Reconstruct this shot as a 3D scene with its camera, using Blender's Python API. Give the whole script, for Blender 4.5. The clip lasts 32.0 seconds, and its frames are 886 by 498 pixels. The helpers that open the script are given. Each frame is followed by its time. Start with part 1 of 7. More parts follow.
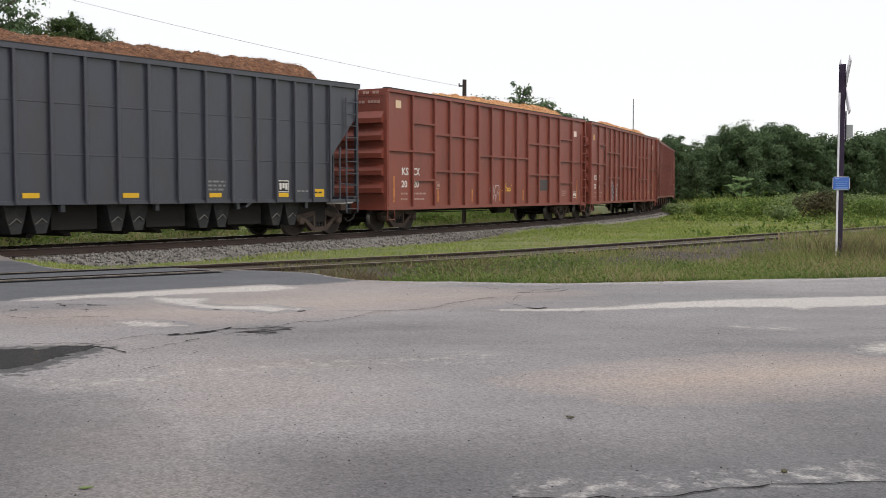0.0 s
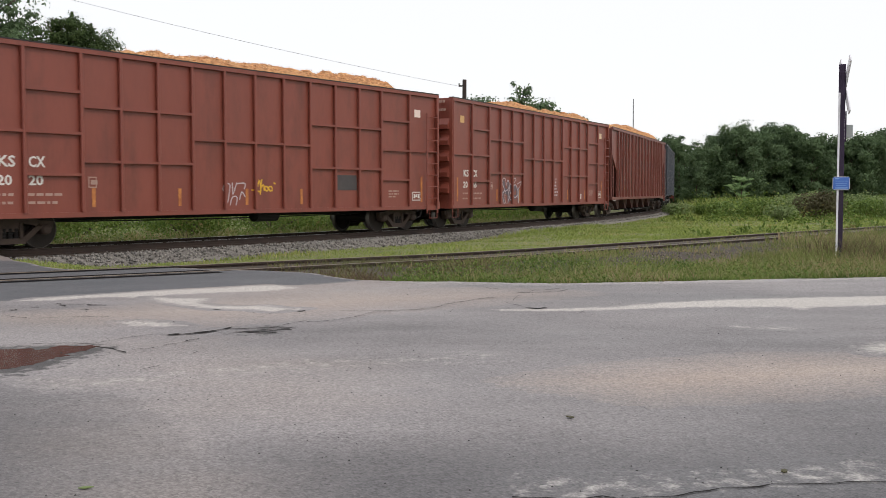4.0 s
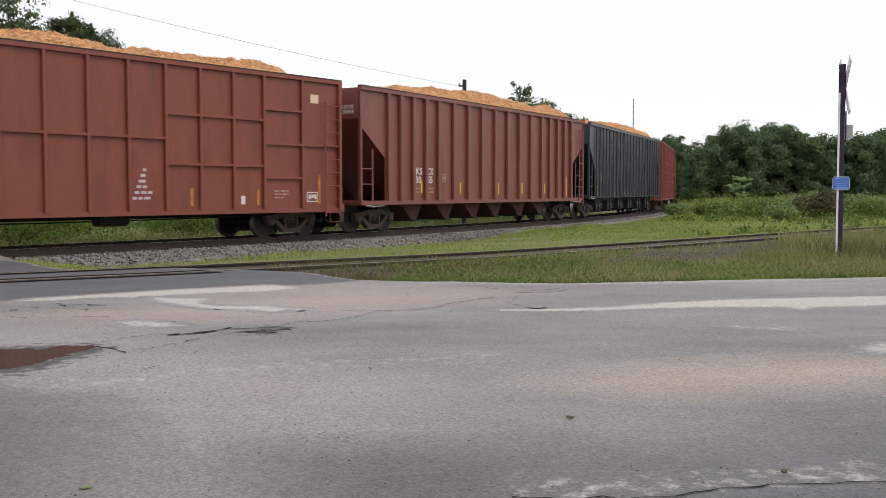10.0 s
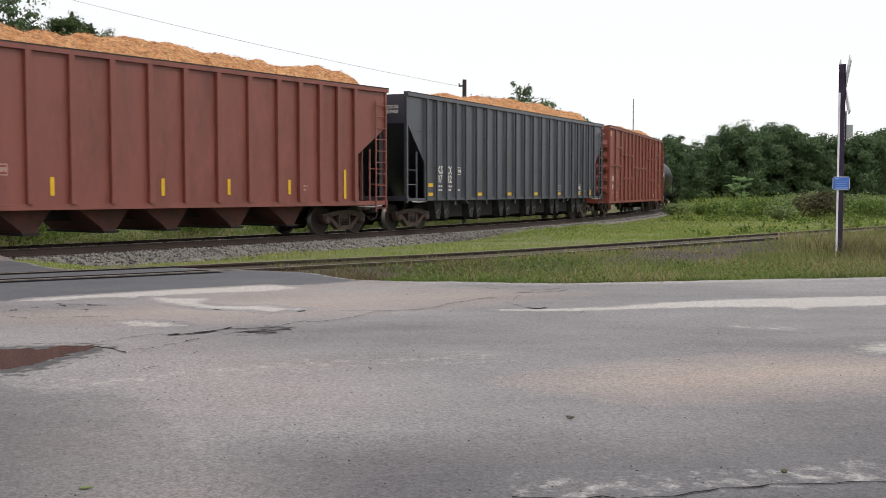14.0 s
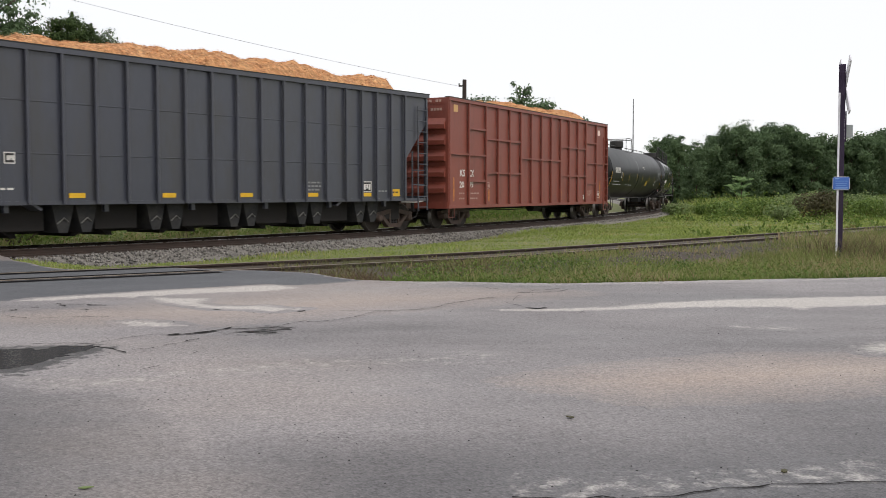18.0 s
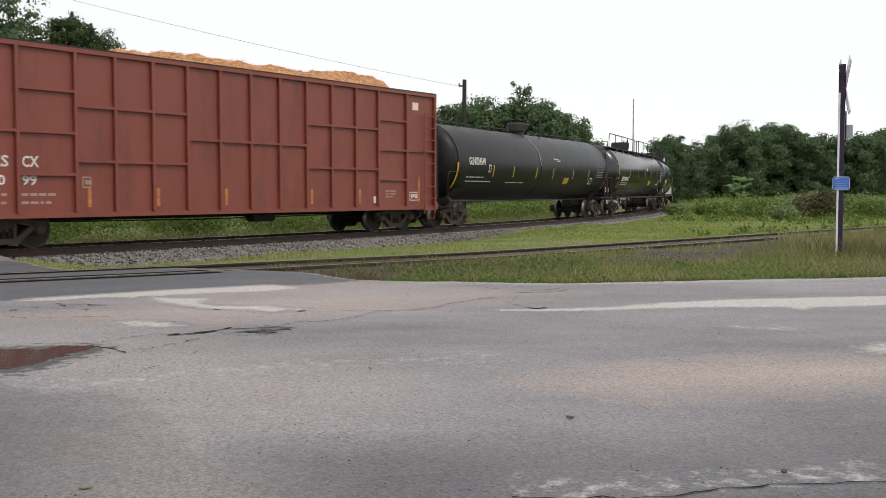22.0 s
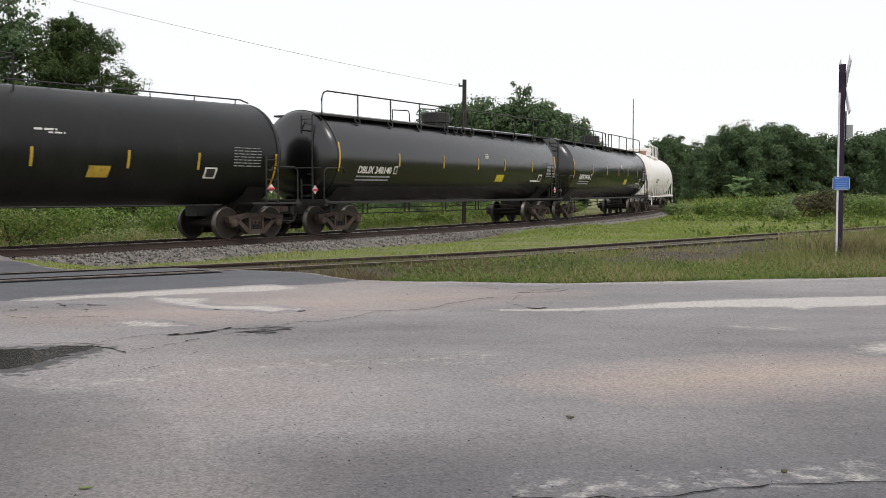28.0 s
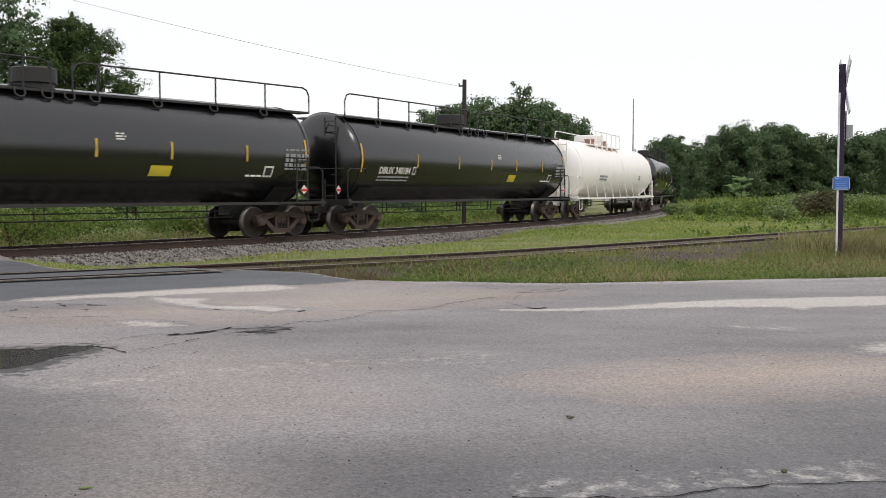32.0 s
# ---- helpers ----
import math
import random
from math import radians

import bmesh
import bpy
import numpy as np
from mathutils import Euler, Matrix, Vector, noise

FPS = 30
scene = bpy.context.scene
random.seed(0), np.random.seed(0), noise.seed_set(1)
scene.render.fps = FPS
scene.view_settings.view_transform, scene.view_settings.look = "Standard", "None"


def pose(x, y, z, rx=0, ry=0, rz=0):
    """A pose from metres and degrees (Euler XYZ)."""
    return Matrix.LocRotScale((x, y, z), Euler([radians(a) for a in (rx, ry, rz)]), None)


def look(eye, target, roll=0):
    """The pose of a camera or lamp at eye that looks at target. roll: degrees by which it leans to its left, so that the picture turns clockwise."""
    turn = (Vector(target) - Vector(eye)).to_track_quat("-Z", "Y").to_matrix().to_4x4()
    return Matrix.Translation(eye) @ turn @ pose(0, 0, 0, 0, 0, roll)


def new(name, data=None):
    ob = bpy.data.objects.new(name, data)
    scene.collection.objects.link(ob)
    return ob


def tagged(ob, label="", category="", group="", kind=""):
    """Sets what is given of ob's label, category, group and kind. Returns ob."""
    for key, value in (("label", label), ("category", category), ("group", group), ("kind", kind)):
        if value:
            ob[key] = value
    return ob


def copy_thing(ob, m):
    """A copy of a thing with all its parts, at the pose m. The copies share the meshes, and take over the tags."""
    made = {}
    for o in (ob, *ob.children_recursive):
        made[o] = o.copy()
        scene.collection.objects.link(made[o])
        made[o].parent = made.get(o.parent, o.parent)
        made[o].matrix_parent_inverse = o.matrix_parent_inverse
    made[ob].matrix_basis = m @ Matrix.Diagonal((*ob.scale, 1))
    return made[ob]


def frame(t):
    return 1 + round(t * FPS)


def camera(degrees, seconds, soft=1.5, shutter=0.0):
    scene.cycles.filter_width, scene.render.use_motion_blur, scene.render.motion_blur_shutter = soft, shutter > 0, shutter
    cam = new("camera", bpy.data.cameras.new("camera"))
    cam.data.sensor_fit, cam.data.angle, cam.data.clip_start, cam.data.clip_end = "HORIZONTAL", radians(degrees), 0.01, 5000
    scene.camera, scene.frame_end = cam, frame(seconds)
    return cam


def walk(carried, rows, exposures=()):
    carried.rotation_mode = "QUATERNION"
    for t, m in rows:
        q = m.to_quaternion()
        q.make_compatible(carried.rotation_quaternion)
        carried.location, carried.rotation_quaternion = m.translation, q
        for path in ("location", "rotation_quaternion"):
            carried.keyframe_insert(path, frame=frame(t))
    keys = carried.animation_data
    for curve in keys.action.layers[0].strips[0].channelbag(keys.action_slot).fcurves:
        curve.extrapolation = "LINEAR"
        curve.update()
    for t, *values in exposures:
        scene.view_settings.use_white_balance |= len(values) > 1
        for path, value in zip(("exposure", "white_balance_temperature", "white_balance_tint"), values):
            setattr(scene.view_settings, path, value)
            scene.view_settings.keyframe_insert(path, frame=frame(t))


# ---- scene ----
cam = camera(45.90, 32.0, soft=0.65, shutter=0.3)
EYE = (0.0, 0.0, 1.327)
VIEW = look(EYE, (0.0, 10.0, 0.7894))
walk(cam, [(0, VIEW), (32, VIEW)], exposures=[(0, -0.35), (32, -0.35)])

# ---- daylight: a bright overcast sky and a weak, very soft sun ----
world = bpy.data.worlds.new("overcast_sky")
scene.world = world
world.use_nodes = True
wn, wl = world.node_tree.nodes, world.node_tree.links
sky = wn.new("ShaderNodeTexSky")
sky.sky_type = "NISHITA"
sky.sun_disc = False
sky.sun_elevation, sky.sun_rotation = radians(48.5), radians(133)
dim = wn.new("ShaderNodeVectorMath")
dim.operation = "SCALE"
dim.inputs["Scale"].default_value = 0.10
cloud = wn.new("ShaderNodeMix")
cloud.data_type = "RGBA"
cloud.inputs["Factor"].default_value = 0.85
cloud.inputs["B"].default_value = (1.42, 1.42, 1.44, 1)
wl.new(sky.outputs[0], dim.inputs[0])
wl.new(dim.outputs[0], cloud.inputs["A"])
wl.new(cloud.outputs["Result"], wn["Background"].inputs["Color"])
wn["Background"].inputs["Strength"].default_value = 1.0
sun = new("sun", bpy.data.lights.new("sun", "SUN"))
sun.data.energy, sun.data.angle, sun.data.color = 1.3, radians(16), (1.0, 0.95, 0.88)
sun.matrix_world = look((26, -24, 40), (0, 0, 0))


# ---- materials ----
def srgb(r, g, b):
    return tuple((c / 255 / 12.92 if c <= 10 else ((c / 255 + 0.055) / 1.055) ** 2.4) for c in (r, g, b))


def surface(name, colours, rough=0.7, metal=0.0, scale=3.0, fine=40.0, bump=0.2, bump_scale=60.0, spread=0.5, dirt=None,
            dirt_amount=0.0, dirt_scale=1.2, stretch=(1, 1, 1), island=0.0, random=0.0, spec=0.5, distance=0.01, rough_var=0.1):
    """A procedural material: two base colours mixed by noise at two scales, a dirt colour in patches, and fine relief."""
    m = bpy.data.materials.new(name)
    m.use_nodes = True
    n, k = m.node_tree.nodes, m.node_tree.links
    bsdf = n["Principled BSDF"]
    co = n.new("ShaderNodeTexCoord")
    mp = n.new("ShaderNodeMapping")
    mp.inputs["Scale"].default_value = stretch
    k.new(co.outputs["Object"], mp.inputs["Vector"])

    def noise_node(s, detail=5.0, rgh=0.6):
        t = n.new("ShaderNodeTexNoise")
        t.inputs["Scale"].default_value, t.inputs["Detail"].default_value, t.inputs["Roughness"].default_value = s, detail, rgh
        k.new(mp.outputs[0], t.inputs["Vector"])
        return t.outputs["Fac"]

    def math_node(op, a, b):
        t = n.new("ShaderNodeMath")
        t.operation, t.use_clamp = op, op in ("MULTIPLY_ADD",)
        for i, v in enumerate((a, b)):
            if isinstance(v, (int, float)):
                t.inputs[i].default_value = v
            else:
                k.new(v, t.inputs[i])
        return t.outputs[0]

    def ramp(fac, lo, hi):
        t = n.new("ShaderNodeMapRange")
        t.inputs["From Min"].default_value, t.inputs["From Max"].default_value = lo, hi
        k.new(fac, t.inputs["Value"])
        return t.outputs[0]

    def mix(fac, a, b):
        t = n.new("ShaderNodeMix")
        t.data_type = "RGBA"
        for key, v in (("Factor", fac), ("A", a), ("B", b)):
            if isinstance(v, (int, float)):
                t.inputs[key].default_value = v
            elif isinstance(v, tuple):
                t.inputs[key].default_value = (*v[:3], 1)
            else:
                k.new(v, t.inputs[key])
        return t.outputs["Result"]

    big, small = noise_node(scale), noise_node(fine)
    fac = math_node("ADD", math_node("MULTIPLY", big, 0.6), math_node("MULTIPLY", small, 0.4))
    if island:
        geo = n.new("ShaderNodeNewGeometry")
        fac = math_node("ADD", math_node("MULTIPLY", fac, 1 - island), math_node("MULTIPLY", geo.outputs["Random Per Island"], island))
    if random:
        info = n.new("ShaderNodeObjectInfo")
        fac = math_node("ADD", math_node("MULTIPLY", fac, 1 - random), math_node("MULTIPLY", info.outputs["Random"], random))
    col = mix(ramp(fac, 0.5 - spread / 2, 0.5 + spread / 2), colours[0], colours[1])
    if dirt:
        d = ramp(noise_node(dirt_scale, 8.0, 0.7), 0.62 - dirt_amount * 0.5, 0.82 - dirt_amount * 0.3)
        col = mix(math_node("MULTIPLY", d, 0.8), col, dirt)
    k.new(col, bsdf.inputs["Base Color"])
    r = n.new("ShaderNodeMapRange")
    r.inputs["To Min"].default_value, r.inputs["To Max"].default_value = max(rough - rough_var, 0.02), min(rough + rough_var, 1)
    k.new(big, r.inputs["Value"])
    k.new(r.outputs[0], bsdf.inputs["Roughness"])
    bsdf.inputs["Metallic"].default_value = metal
    bsdf.inputs["Specular IOR Level"].default_value = spec
    if bump:
        b = n.new("ShaderNodeBump")
        b.inputs["Strength"].default_value, b.inputs["Distance"].default_value = bump, distance
        k.new(noise_node(bump_scale), b.inputs["Height"])
        k.new(b.outputs[0], bsdf.inputs["Normal"])
    return m


def leafy(name, dark, light, dry=None, dry_share=0.0, through_share=0.3):
    """Leaves and blades: colour varies from piece to piece, and some light passes through."""
    m = bpy.data.materials.new(name)
    m.use_nodes = True
    n, k = m.node_tree.nodes, m.node_tree.links
    bsdf = n["Principled BSDF"]
    geo, info = n.new("ShaderNodeNewGeometry"), n.new("ShaderNodeObjectInfo")
    co = n.new("ShaderNodeTexCoord")
    tex = n.new("ShaderNodeTexNoise")
    tex.inputs["Scale"].default_value, tex.inputs["Detail"].default_value = 0.7, 4
    k.new(co.outputs["Object"], tex.inputs["Vector"])
    add = n.new("ShaderNodeMath")
    add.operation = "MULTIPLY_ADD"
    add.inputs[1].default_value = 0.6
    k.new(geo.outputs["Random Per Island"], add.inputs[0])
    half = n.new("ShaderNodeMapRange")
    half.inputs["From Min"].default_value, half.inputs["From Max"].default_value = 0.3, 0.7
    half.inputs["To Max"].default_value = 0.4
    k.new(tex.outputs["Fac"], half.inputs["Value"])
    k.new(half.outputs[0], add.inputs[2])
    mx = n.new("ShaderNodeMix")
    mx.data_type = "RGBA"
    mx.inputs["A"].default_value, mx.inputs["B"].default_value = (*dark, 1), (*light, 1)
    k.new(add.outputs[0], mx.inputs["Factor"])
    out = mx.outputs["Result"]
    if dry:
        gt = n.new("ShaderNodeTexNoise")
        gt.inputs["Scale"].default_value, gt.inputs["Detail"].default_value = 0.35, 6
        k.new(co.outputs["Object"], gt.inputs["Vector"])
        s1 = n.new("ShaderNodeMath")
        s1.operation = "MULTIPLY_ADD"
        s1.inputs[1].default_value = 0.35
        k.new(geo.outputs["Random Per Island"], s1.inputs[0])
        k.new(gt.outputs["Fac"], s1.inputs[2])
        st = n.new("ShaderNodeMapRange")
        st.inputs["From Min"].default_value, st.inputs["From Max"].default_value = 0.9 - dry_share * 0.5, 1.05 - dry_share * 0.5
        k.new(s1.outputs[0], st.inputs["Value"])
        m2 = n.new("ShaderNodeMix")
        m2.data_type = "RGBA"
        m2.inputs["B"].default_value = (*dry, 1)
        k.new(st.outputs[0], m2.inputs["Factor"])
        k.new(out, m2.inputs["A"])
        out = m2.outputs["Result"]
    k.new(out, bsdf.inputs["Base Color"])
    bsdf.inputs["Roughness"].default_value = 0.65
    bsdf.inputs["Specular IOR Level"].default_value = 0.25
    tr = n.new("ShaderNodeBsdfTranslucent")
    k.new(out, tr.inputs["Color"])
    ms = n.new("ShaderNodeMixShader")
    ms.inputs[0].default_value = through_share
    k.new(bsdf.outputs[0], ms.inputs[1])
    k.new(tr.outputs[0], ms.inputs[2])
    k.new(ms.outputs[0], n["Material Output"].inputs["Surface"])
    return m


RED = surface("red_oxide_paint", (srgb(115, 55, 44), srgb(142, 72, 57)), 0.48, spec=0.6, scale=0.5, fine=6, bump=0.12, bump_scale=14, spread=0.7,
              dirt=srgb(92, 46, 36), dirt_amount=0.22, dirt_scale=0.9, stretch=(1, 1, 0.35), random=0.12, distance=0.02)
RED_HOPPER = surface("faded_red_brown_paint", (srgb(116, 62, 54), srgb(138, 78, 68)), 0.46, spec=0.65, scale=0.5, fine=6, bump=0.12, bump_scale=14,
                     spread=0.7, dirt=srgb(92, 48, 42), dirt_amount=0.3, dirt_scale=0.9, stretch=(1, 1, 0.35), distance=0.02)
GREY = surface("weathered_dark_grey_paint", (srgb(50, 52, 62), srgb(71, 73, 85)), 0.36, spec=0.7, scale=0.6, fine=7, bump=0.3, bump_scale=1.6,
               spread=0.7, dirt=srgb(58, 56, 56), dirt_amount=0.35, stretch=(1, 1, 0.4), distance=0.02)
SATIN = surface("satin_black_tank_paint", (srgb(9, 9, 10), srgb(17, 17, 19)), 0.42, spec=0.34, scale=0.5, fine=8, bump=0.06, bump_scale=6, spread=0.8,
                dirt=srgb(38, 37, 36), dirt_amount=0.2, dirt_scale=0.6, stretch=(1, 1, 0.5), distance=0.02)
BLACK = surface("black_tank_paint", (srgb(8, 8, 10), srgb(14, 14, 17)), 0.24, spec=0.85, scale=0.5, fine=8, bump=0.05, bump_scale=6, spread=0.8,
                dirt=srgb(44, 42, 40), dirt_amount=0.1, dirt_scale=0.6, stretch=(1, 1, 0.5), distance=0.01, rough_var=0.05)
DULL_BLACK = surface("sooty_black_paint", (srgb(32, 31, 32), srgb(50, 47, 45)), 0.6, scale=1, fine=12, bump=0.1, bump_scale=20)
WHITE = surface("chalky_white_tank_paint", (srgb(238, 232, 228), srgb(248, 244, 242)), 0.5, scale=0.7, fine=9, bump=0.05, bump_scale=8,
                dirt=srgb(206, 188, 172), dirt_amount=0.12, dirt_scale=0.8, stretch=(1, 1, 0.4), distance=0.02)
STEEL = surface("grimy_brown_cast_steel", (srgb(58, 46, 40), srgb(96, 76, 64)), 0.8, metal=0.0, scale=4, fine=30, bump=0.25, bump_scale=30,
                dirt=srgb(48, 42, 40), dirt_amount=0.5, dirt_scale=4)
WHEEL = surface("dark_greasy_wheel_steel", (srgb(30, 25, 22), srgb(52, 43, 38)), 0.7, spec=0.35, scale=5, fine=25, bump=0.2, bump_scale=30)
TREAD = surface("polished_steel_tread", (srgb(84, 80, 78), srgb(116, 112, 108)), 0.4, metal=0.9, scale=8, fine=40, bump=0.0)
UNDER = surface("black_underframe_grime", (srgb(24, 22, 22), srgb(40, 36, 34)), 0.9, scale=2, fine=20, bump=0.2, bump_scale=25)
RAIL_SIDE = surface("rusty_rail_steel", (srgb(42, 34, 30), srgb(68, 52, 44)), 0.8, scale=3, fine=40, bump=0.2, bump_scale=50)
DULL_RAIL = surface("dull_rusty_rail_head", (srgb(100, 90, 80), srgb(138, 126, 112)), 0.5, metal=0.5, scale=2, fine=20, bump=0.0)
RAIL_TOP = surface("worn_bright_rail_head", (srgb(150, 146, 142), srgb(196, 192, 188)), 0.28, metal=0.85, scale=2, fine=20, bump=0.0)
CHIPS = surface("fresh_wood_chips", (srgb(214, 138, 82), srgb(250, 200, 144)), 0.85, scale=3.0, fine=24, bump=1.0, bump_scale=14, spread=0.42,
                dirt=srgb(112, 60, 32), dirt_amount=0.45, dirt_scale=7, distance=0.12)
CHIP_LOOSE = surface("loose_wood_chips", (srgb(172, 104, 60), srgb(253, 212, 158)), 0.85, scale=2.2, fine=30, bump=0, island=0.85, spread=0.8)
OLD_CHIPS = surface("weathered_wood_chips", (srgb(132, 84, 58), srgb(196, 142, 104)), 0.9, scale=3.0, fine=24, bump=1.0, bump_scale=14, spread=0.42,
                    dirt=srgb(58, 36, 26), dirt_amount=0.7, dirt_scale=7, distance=0.12)
OLD_LOOSE = surface("loose_weathered_chips", (srgb(64, 42, 30), srgb(216, 164, 122)), 0.9, scale=2.2, fine=30, bump=0, island=0.85, spread=0.8)
YELLOW = surface("yellow_reflector", (srgb(206, 156, 22), srgb(230, 184, 40)), 0.5, scale=3, fine=20, bump=0)
YELLOW_WORN = surface("worn_yellow_reflector", (srgb(184, 112, 58), srgb(206, 138, 74)), 0.6, scale=3, fine=20, bump=0, dirt=srgb(140, 72, 48), dirt_amount=0.4, dirt_scale=4)
LATCH = surface("bare_worn_metal", (srgb(150, 148, 146), srgb(186, 184, 180)), 0.5, metal=0.4, scale=6, fine=20, bump=0)
WORN_LATCH = surface("dull_scraped_metal", (srgb(84, 82, 80), srgb(128, 126, 122)), 0.6, metal=0.3, scale=9, fine=30, bump=0)
LETTER = surface("white_stencil_paint", (srgb(206, 200, 196), srgb(226, 222, 218)), 0.6, scale=3, fine=20, bump=0)
FAINT = surface("faded_stencil_paint", (srgb(160, 126, 116), srgb(182, 152, 140)), 0.6, scale=3, fine=20, bump=0)
PALE_PINK = surface("pinkish_white_placard", (srgb(226, 202, 192), srgb(242, 222, 214)), 0.6, scale=3, fine=20, bump=0)
SIGN_TAN = surface("tan_placard", (srgb(196, 150, 96), srgb(216, 176, 122)), 0.6, scale=3, fine=20, bump=0)
PALE_SIGN = surface("pale_placard", (srgb(214, 186, 150), srgb(230, 206, 176)), 0.6, scale=3, fine=20, bump=0)


# ---- mesh helpers ----
def bx(bm, x0, x1, y0, y1, z0, z1):
    v = [bm.verts.new((x, y, z)) for z in (z0, z1) for x, y in ((x0, y0), (x1, y0), (x1, y1), (x0, y1))]
    for f in ((3, 2, 1, 0), (4, 5, 6, 7), (0, 1, 5, 4), (1, 2, 6, 5), (2, 3, 7, 6), (3, 0, 4, 7)):
        bm.faces.new([v[i] for i in f])
    return v


def prism(bm, outline, axis, lo, hi):
    """The outline, a list of pairs, drawn out along an axis ('x', 'y' or 'z') from lo to hi."""
    def at(a, b, c):
        return {"x": (c, a, b), "y": (a, c, b), "z": (a, b, c)}[axis]
    n = len(outline)
    a = [bm.verts.new(at(p, q, lo)) for p, q in outline]
    b = [bm.verts.new(at(p, q, hi)) for p, q in outline]
    fs = [bm.faces.new(a), bm.faces.new(b[::-1])]
    fs += [bm.faces.new((a[i], b[i], b[(i + 1) % n], a[(i + 1) % n])) for i in range(n)]
    bmesh.ops.recalc_face_normals(bm, faces=fs)


def tube(bm, pts, r, n=6, closed=False):
    """A round bar through points."""
    pts = [Vector(p) for p in pts]
    rings = []
    for i, p in enumerate(pts):
        if closed:
            d = pts[(i + 1) % len(pts)] - pts[i - 1]
        else:
            d = pts[min(i + 1, len(pts) - 1)] - pts[max(i - 1, 0)]
        q = d.to_track_quat("Z", "Y").to_matrix()
        rr = r[i] if isinstance(r, (list, tuple)) else r
        rings.append([bm.verts.new(p + q @ Vector((rr * math.cos(2 * math.pi * k / n), rr * math.sin(2 * math.pi * k / n), 0))) for k in range(n)])
    for i in range(len(rings) - (0 if closed else 1)):
        a, b = rings[i], rings[(i + 1) % len(rings)]
        for k in range(n):
            bm.faces.new((a[k], a[(k + 1) % n], b[(k + 1) % n], b[k]))
    if not closed:
        bm.faces.new(rings[0][::-1])
        bm.faces.new(rings[-1])


def lathe(bm, profile, axis="x", n=32, centre=(0, 0, 0)):
    """A turned body: profile of (along, radius) about an axis through centre."""
    rings = []
    for a, r in profile:
        ring = []
        for k in range(n):
            c, s = r * math.cos(2 * math.pi * k / n), r * math.sin(2 * math.pi * k / n)
            p = {"x": (a, c, s), "y": (c, a, s), "z": (c, s, a)}[axis]
            ring.append(bm.verts.new(Vector(p) + Vector(centre)))
        rings.append(ring)
    fs = []
    for a, b in zip(rings, rings[1:]):
        for k in range(n):
            fs.append(bm.faces.new((a[k], a[(k + 1) % n], b[(k + 1) % n], b[k])))
    fs += [bm.faces.new(rings[0][::-1]), bm.faces.new(rings[-1])]
    bmesh.ops.recalc_face_normals(bm, faces=fs)


def finish(bm, name, material, smooth=False):
    me = bpy.data.meshes.new(name)
    bm.to_mesh(me)
    bm.free()
    me.materials.append(material)
    if smooth:
        for p in me.polygons:
            p.use_smooth = True
    return me


def part(name, bm, material, parent, label="", at=None, smooth=False):
    ob = new(name, finish(bm, name, material, smooth))
    ob.parent = parent
    if at:
        ob.location = at
    return tagged(ob, label)


def again(ob, at=None, m=None):
    """The same part once more, on the same mesh."""
    c = new(ob.name.split(".")[0], ob.data)
    c.parent = ob.parent
    if m is not None:
        c.matrix_basis = m
    else:
        c.location = at
    if "label" in ob:
        c["label"] = ob["label"]
    return c


def thing(name, label, category, group="", kind=""):
    return tagged(new(name), label, category, group, kind)


def fast_mesh(name, verts, tris, material):
    me = bpy.data.meshes.new(name)
    verts, tris = np.asarray(verts, np.float32), np.asarray(tris, np.int32)
    me.vertices.add(len(verts))
    me.vertices.foreach_set("co", verts.ravel())
    me.loops.add(tris.size)
    me.loops.foreach_set("vertex_index", tris.ravel())
    me.polygons.add(len(tris))
    me.polygons.foreach_set("loop_start", np.arange(0, tris.size, 3, dtype=np.int32))
    me.update(calc_edges=True)
    me.materials.append(material)
    return me


def value_noise(x, y, seed=0):
    """Smooth noise between 0 and 1 on arrays."""
    x, y = np.asarray(x, float), np.asarray(y, float)
    xi, yi = np.floor(x), np.floor(y)
    fx, fy = x - xi, y - yi
    fx, fy = fx * fx * (3 - 2 * fx), fy * fy * (3 - 2 * fy)

    def h(a, b):
        v = np.sin(a * 127.1 + b * 311.7 + seed * 74.7) * 43758.5453
        return v - np.floor(v)
    return (h(xi, yi) * (1 - fx) + h(xi + 1, yi) * fx) * (1 - fy) + (h(xi, yi + 1) * (1 - fx) + h(xi + 1, yi + 1) * fx) * fy


# ---- the line of the main track: curvature along it, and the train's way over time ----
STEP = 0.25
ARC = np.arange(-200, 300.01, STEP)
KNOTS = [-45, -30, 0, 25, 45, 65, 85, 105]
BEND = [0.0, -0.1786, -0.4037, -0.2785, -0.2493, -0.1318, -0.081, 0.0]
_k = np.interp(ARC, KNOTS, BEND) / 50
_h = np.concatenate([[0], np.cumsum((_k[1:] + _k[:-1]) / 2 * STEP)])
_o = int(np.searchsorted(ARC, 0))
HEAD = _h - _h[_o] + 0.5368
_x = np.concatenate([[0], np.cumsum((np.sin(HEAD)[1:] + np.sin(HEAD)[:-1]) / 2 * STEP)])
_y = np.concatenate([[0], np.cumsum((np.cos(HEAD)[1:] + np.cos(HEAD)[:-1]) / 2 * STEP)])
LINE_X, LINE_Y = _x - _x[_o] - 0.9666, _y - _y[_o] + 39.433
LINE_Z = 0.012 + 0.0652 * np.clip(ARC, -12, 60) / 50


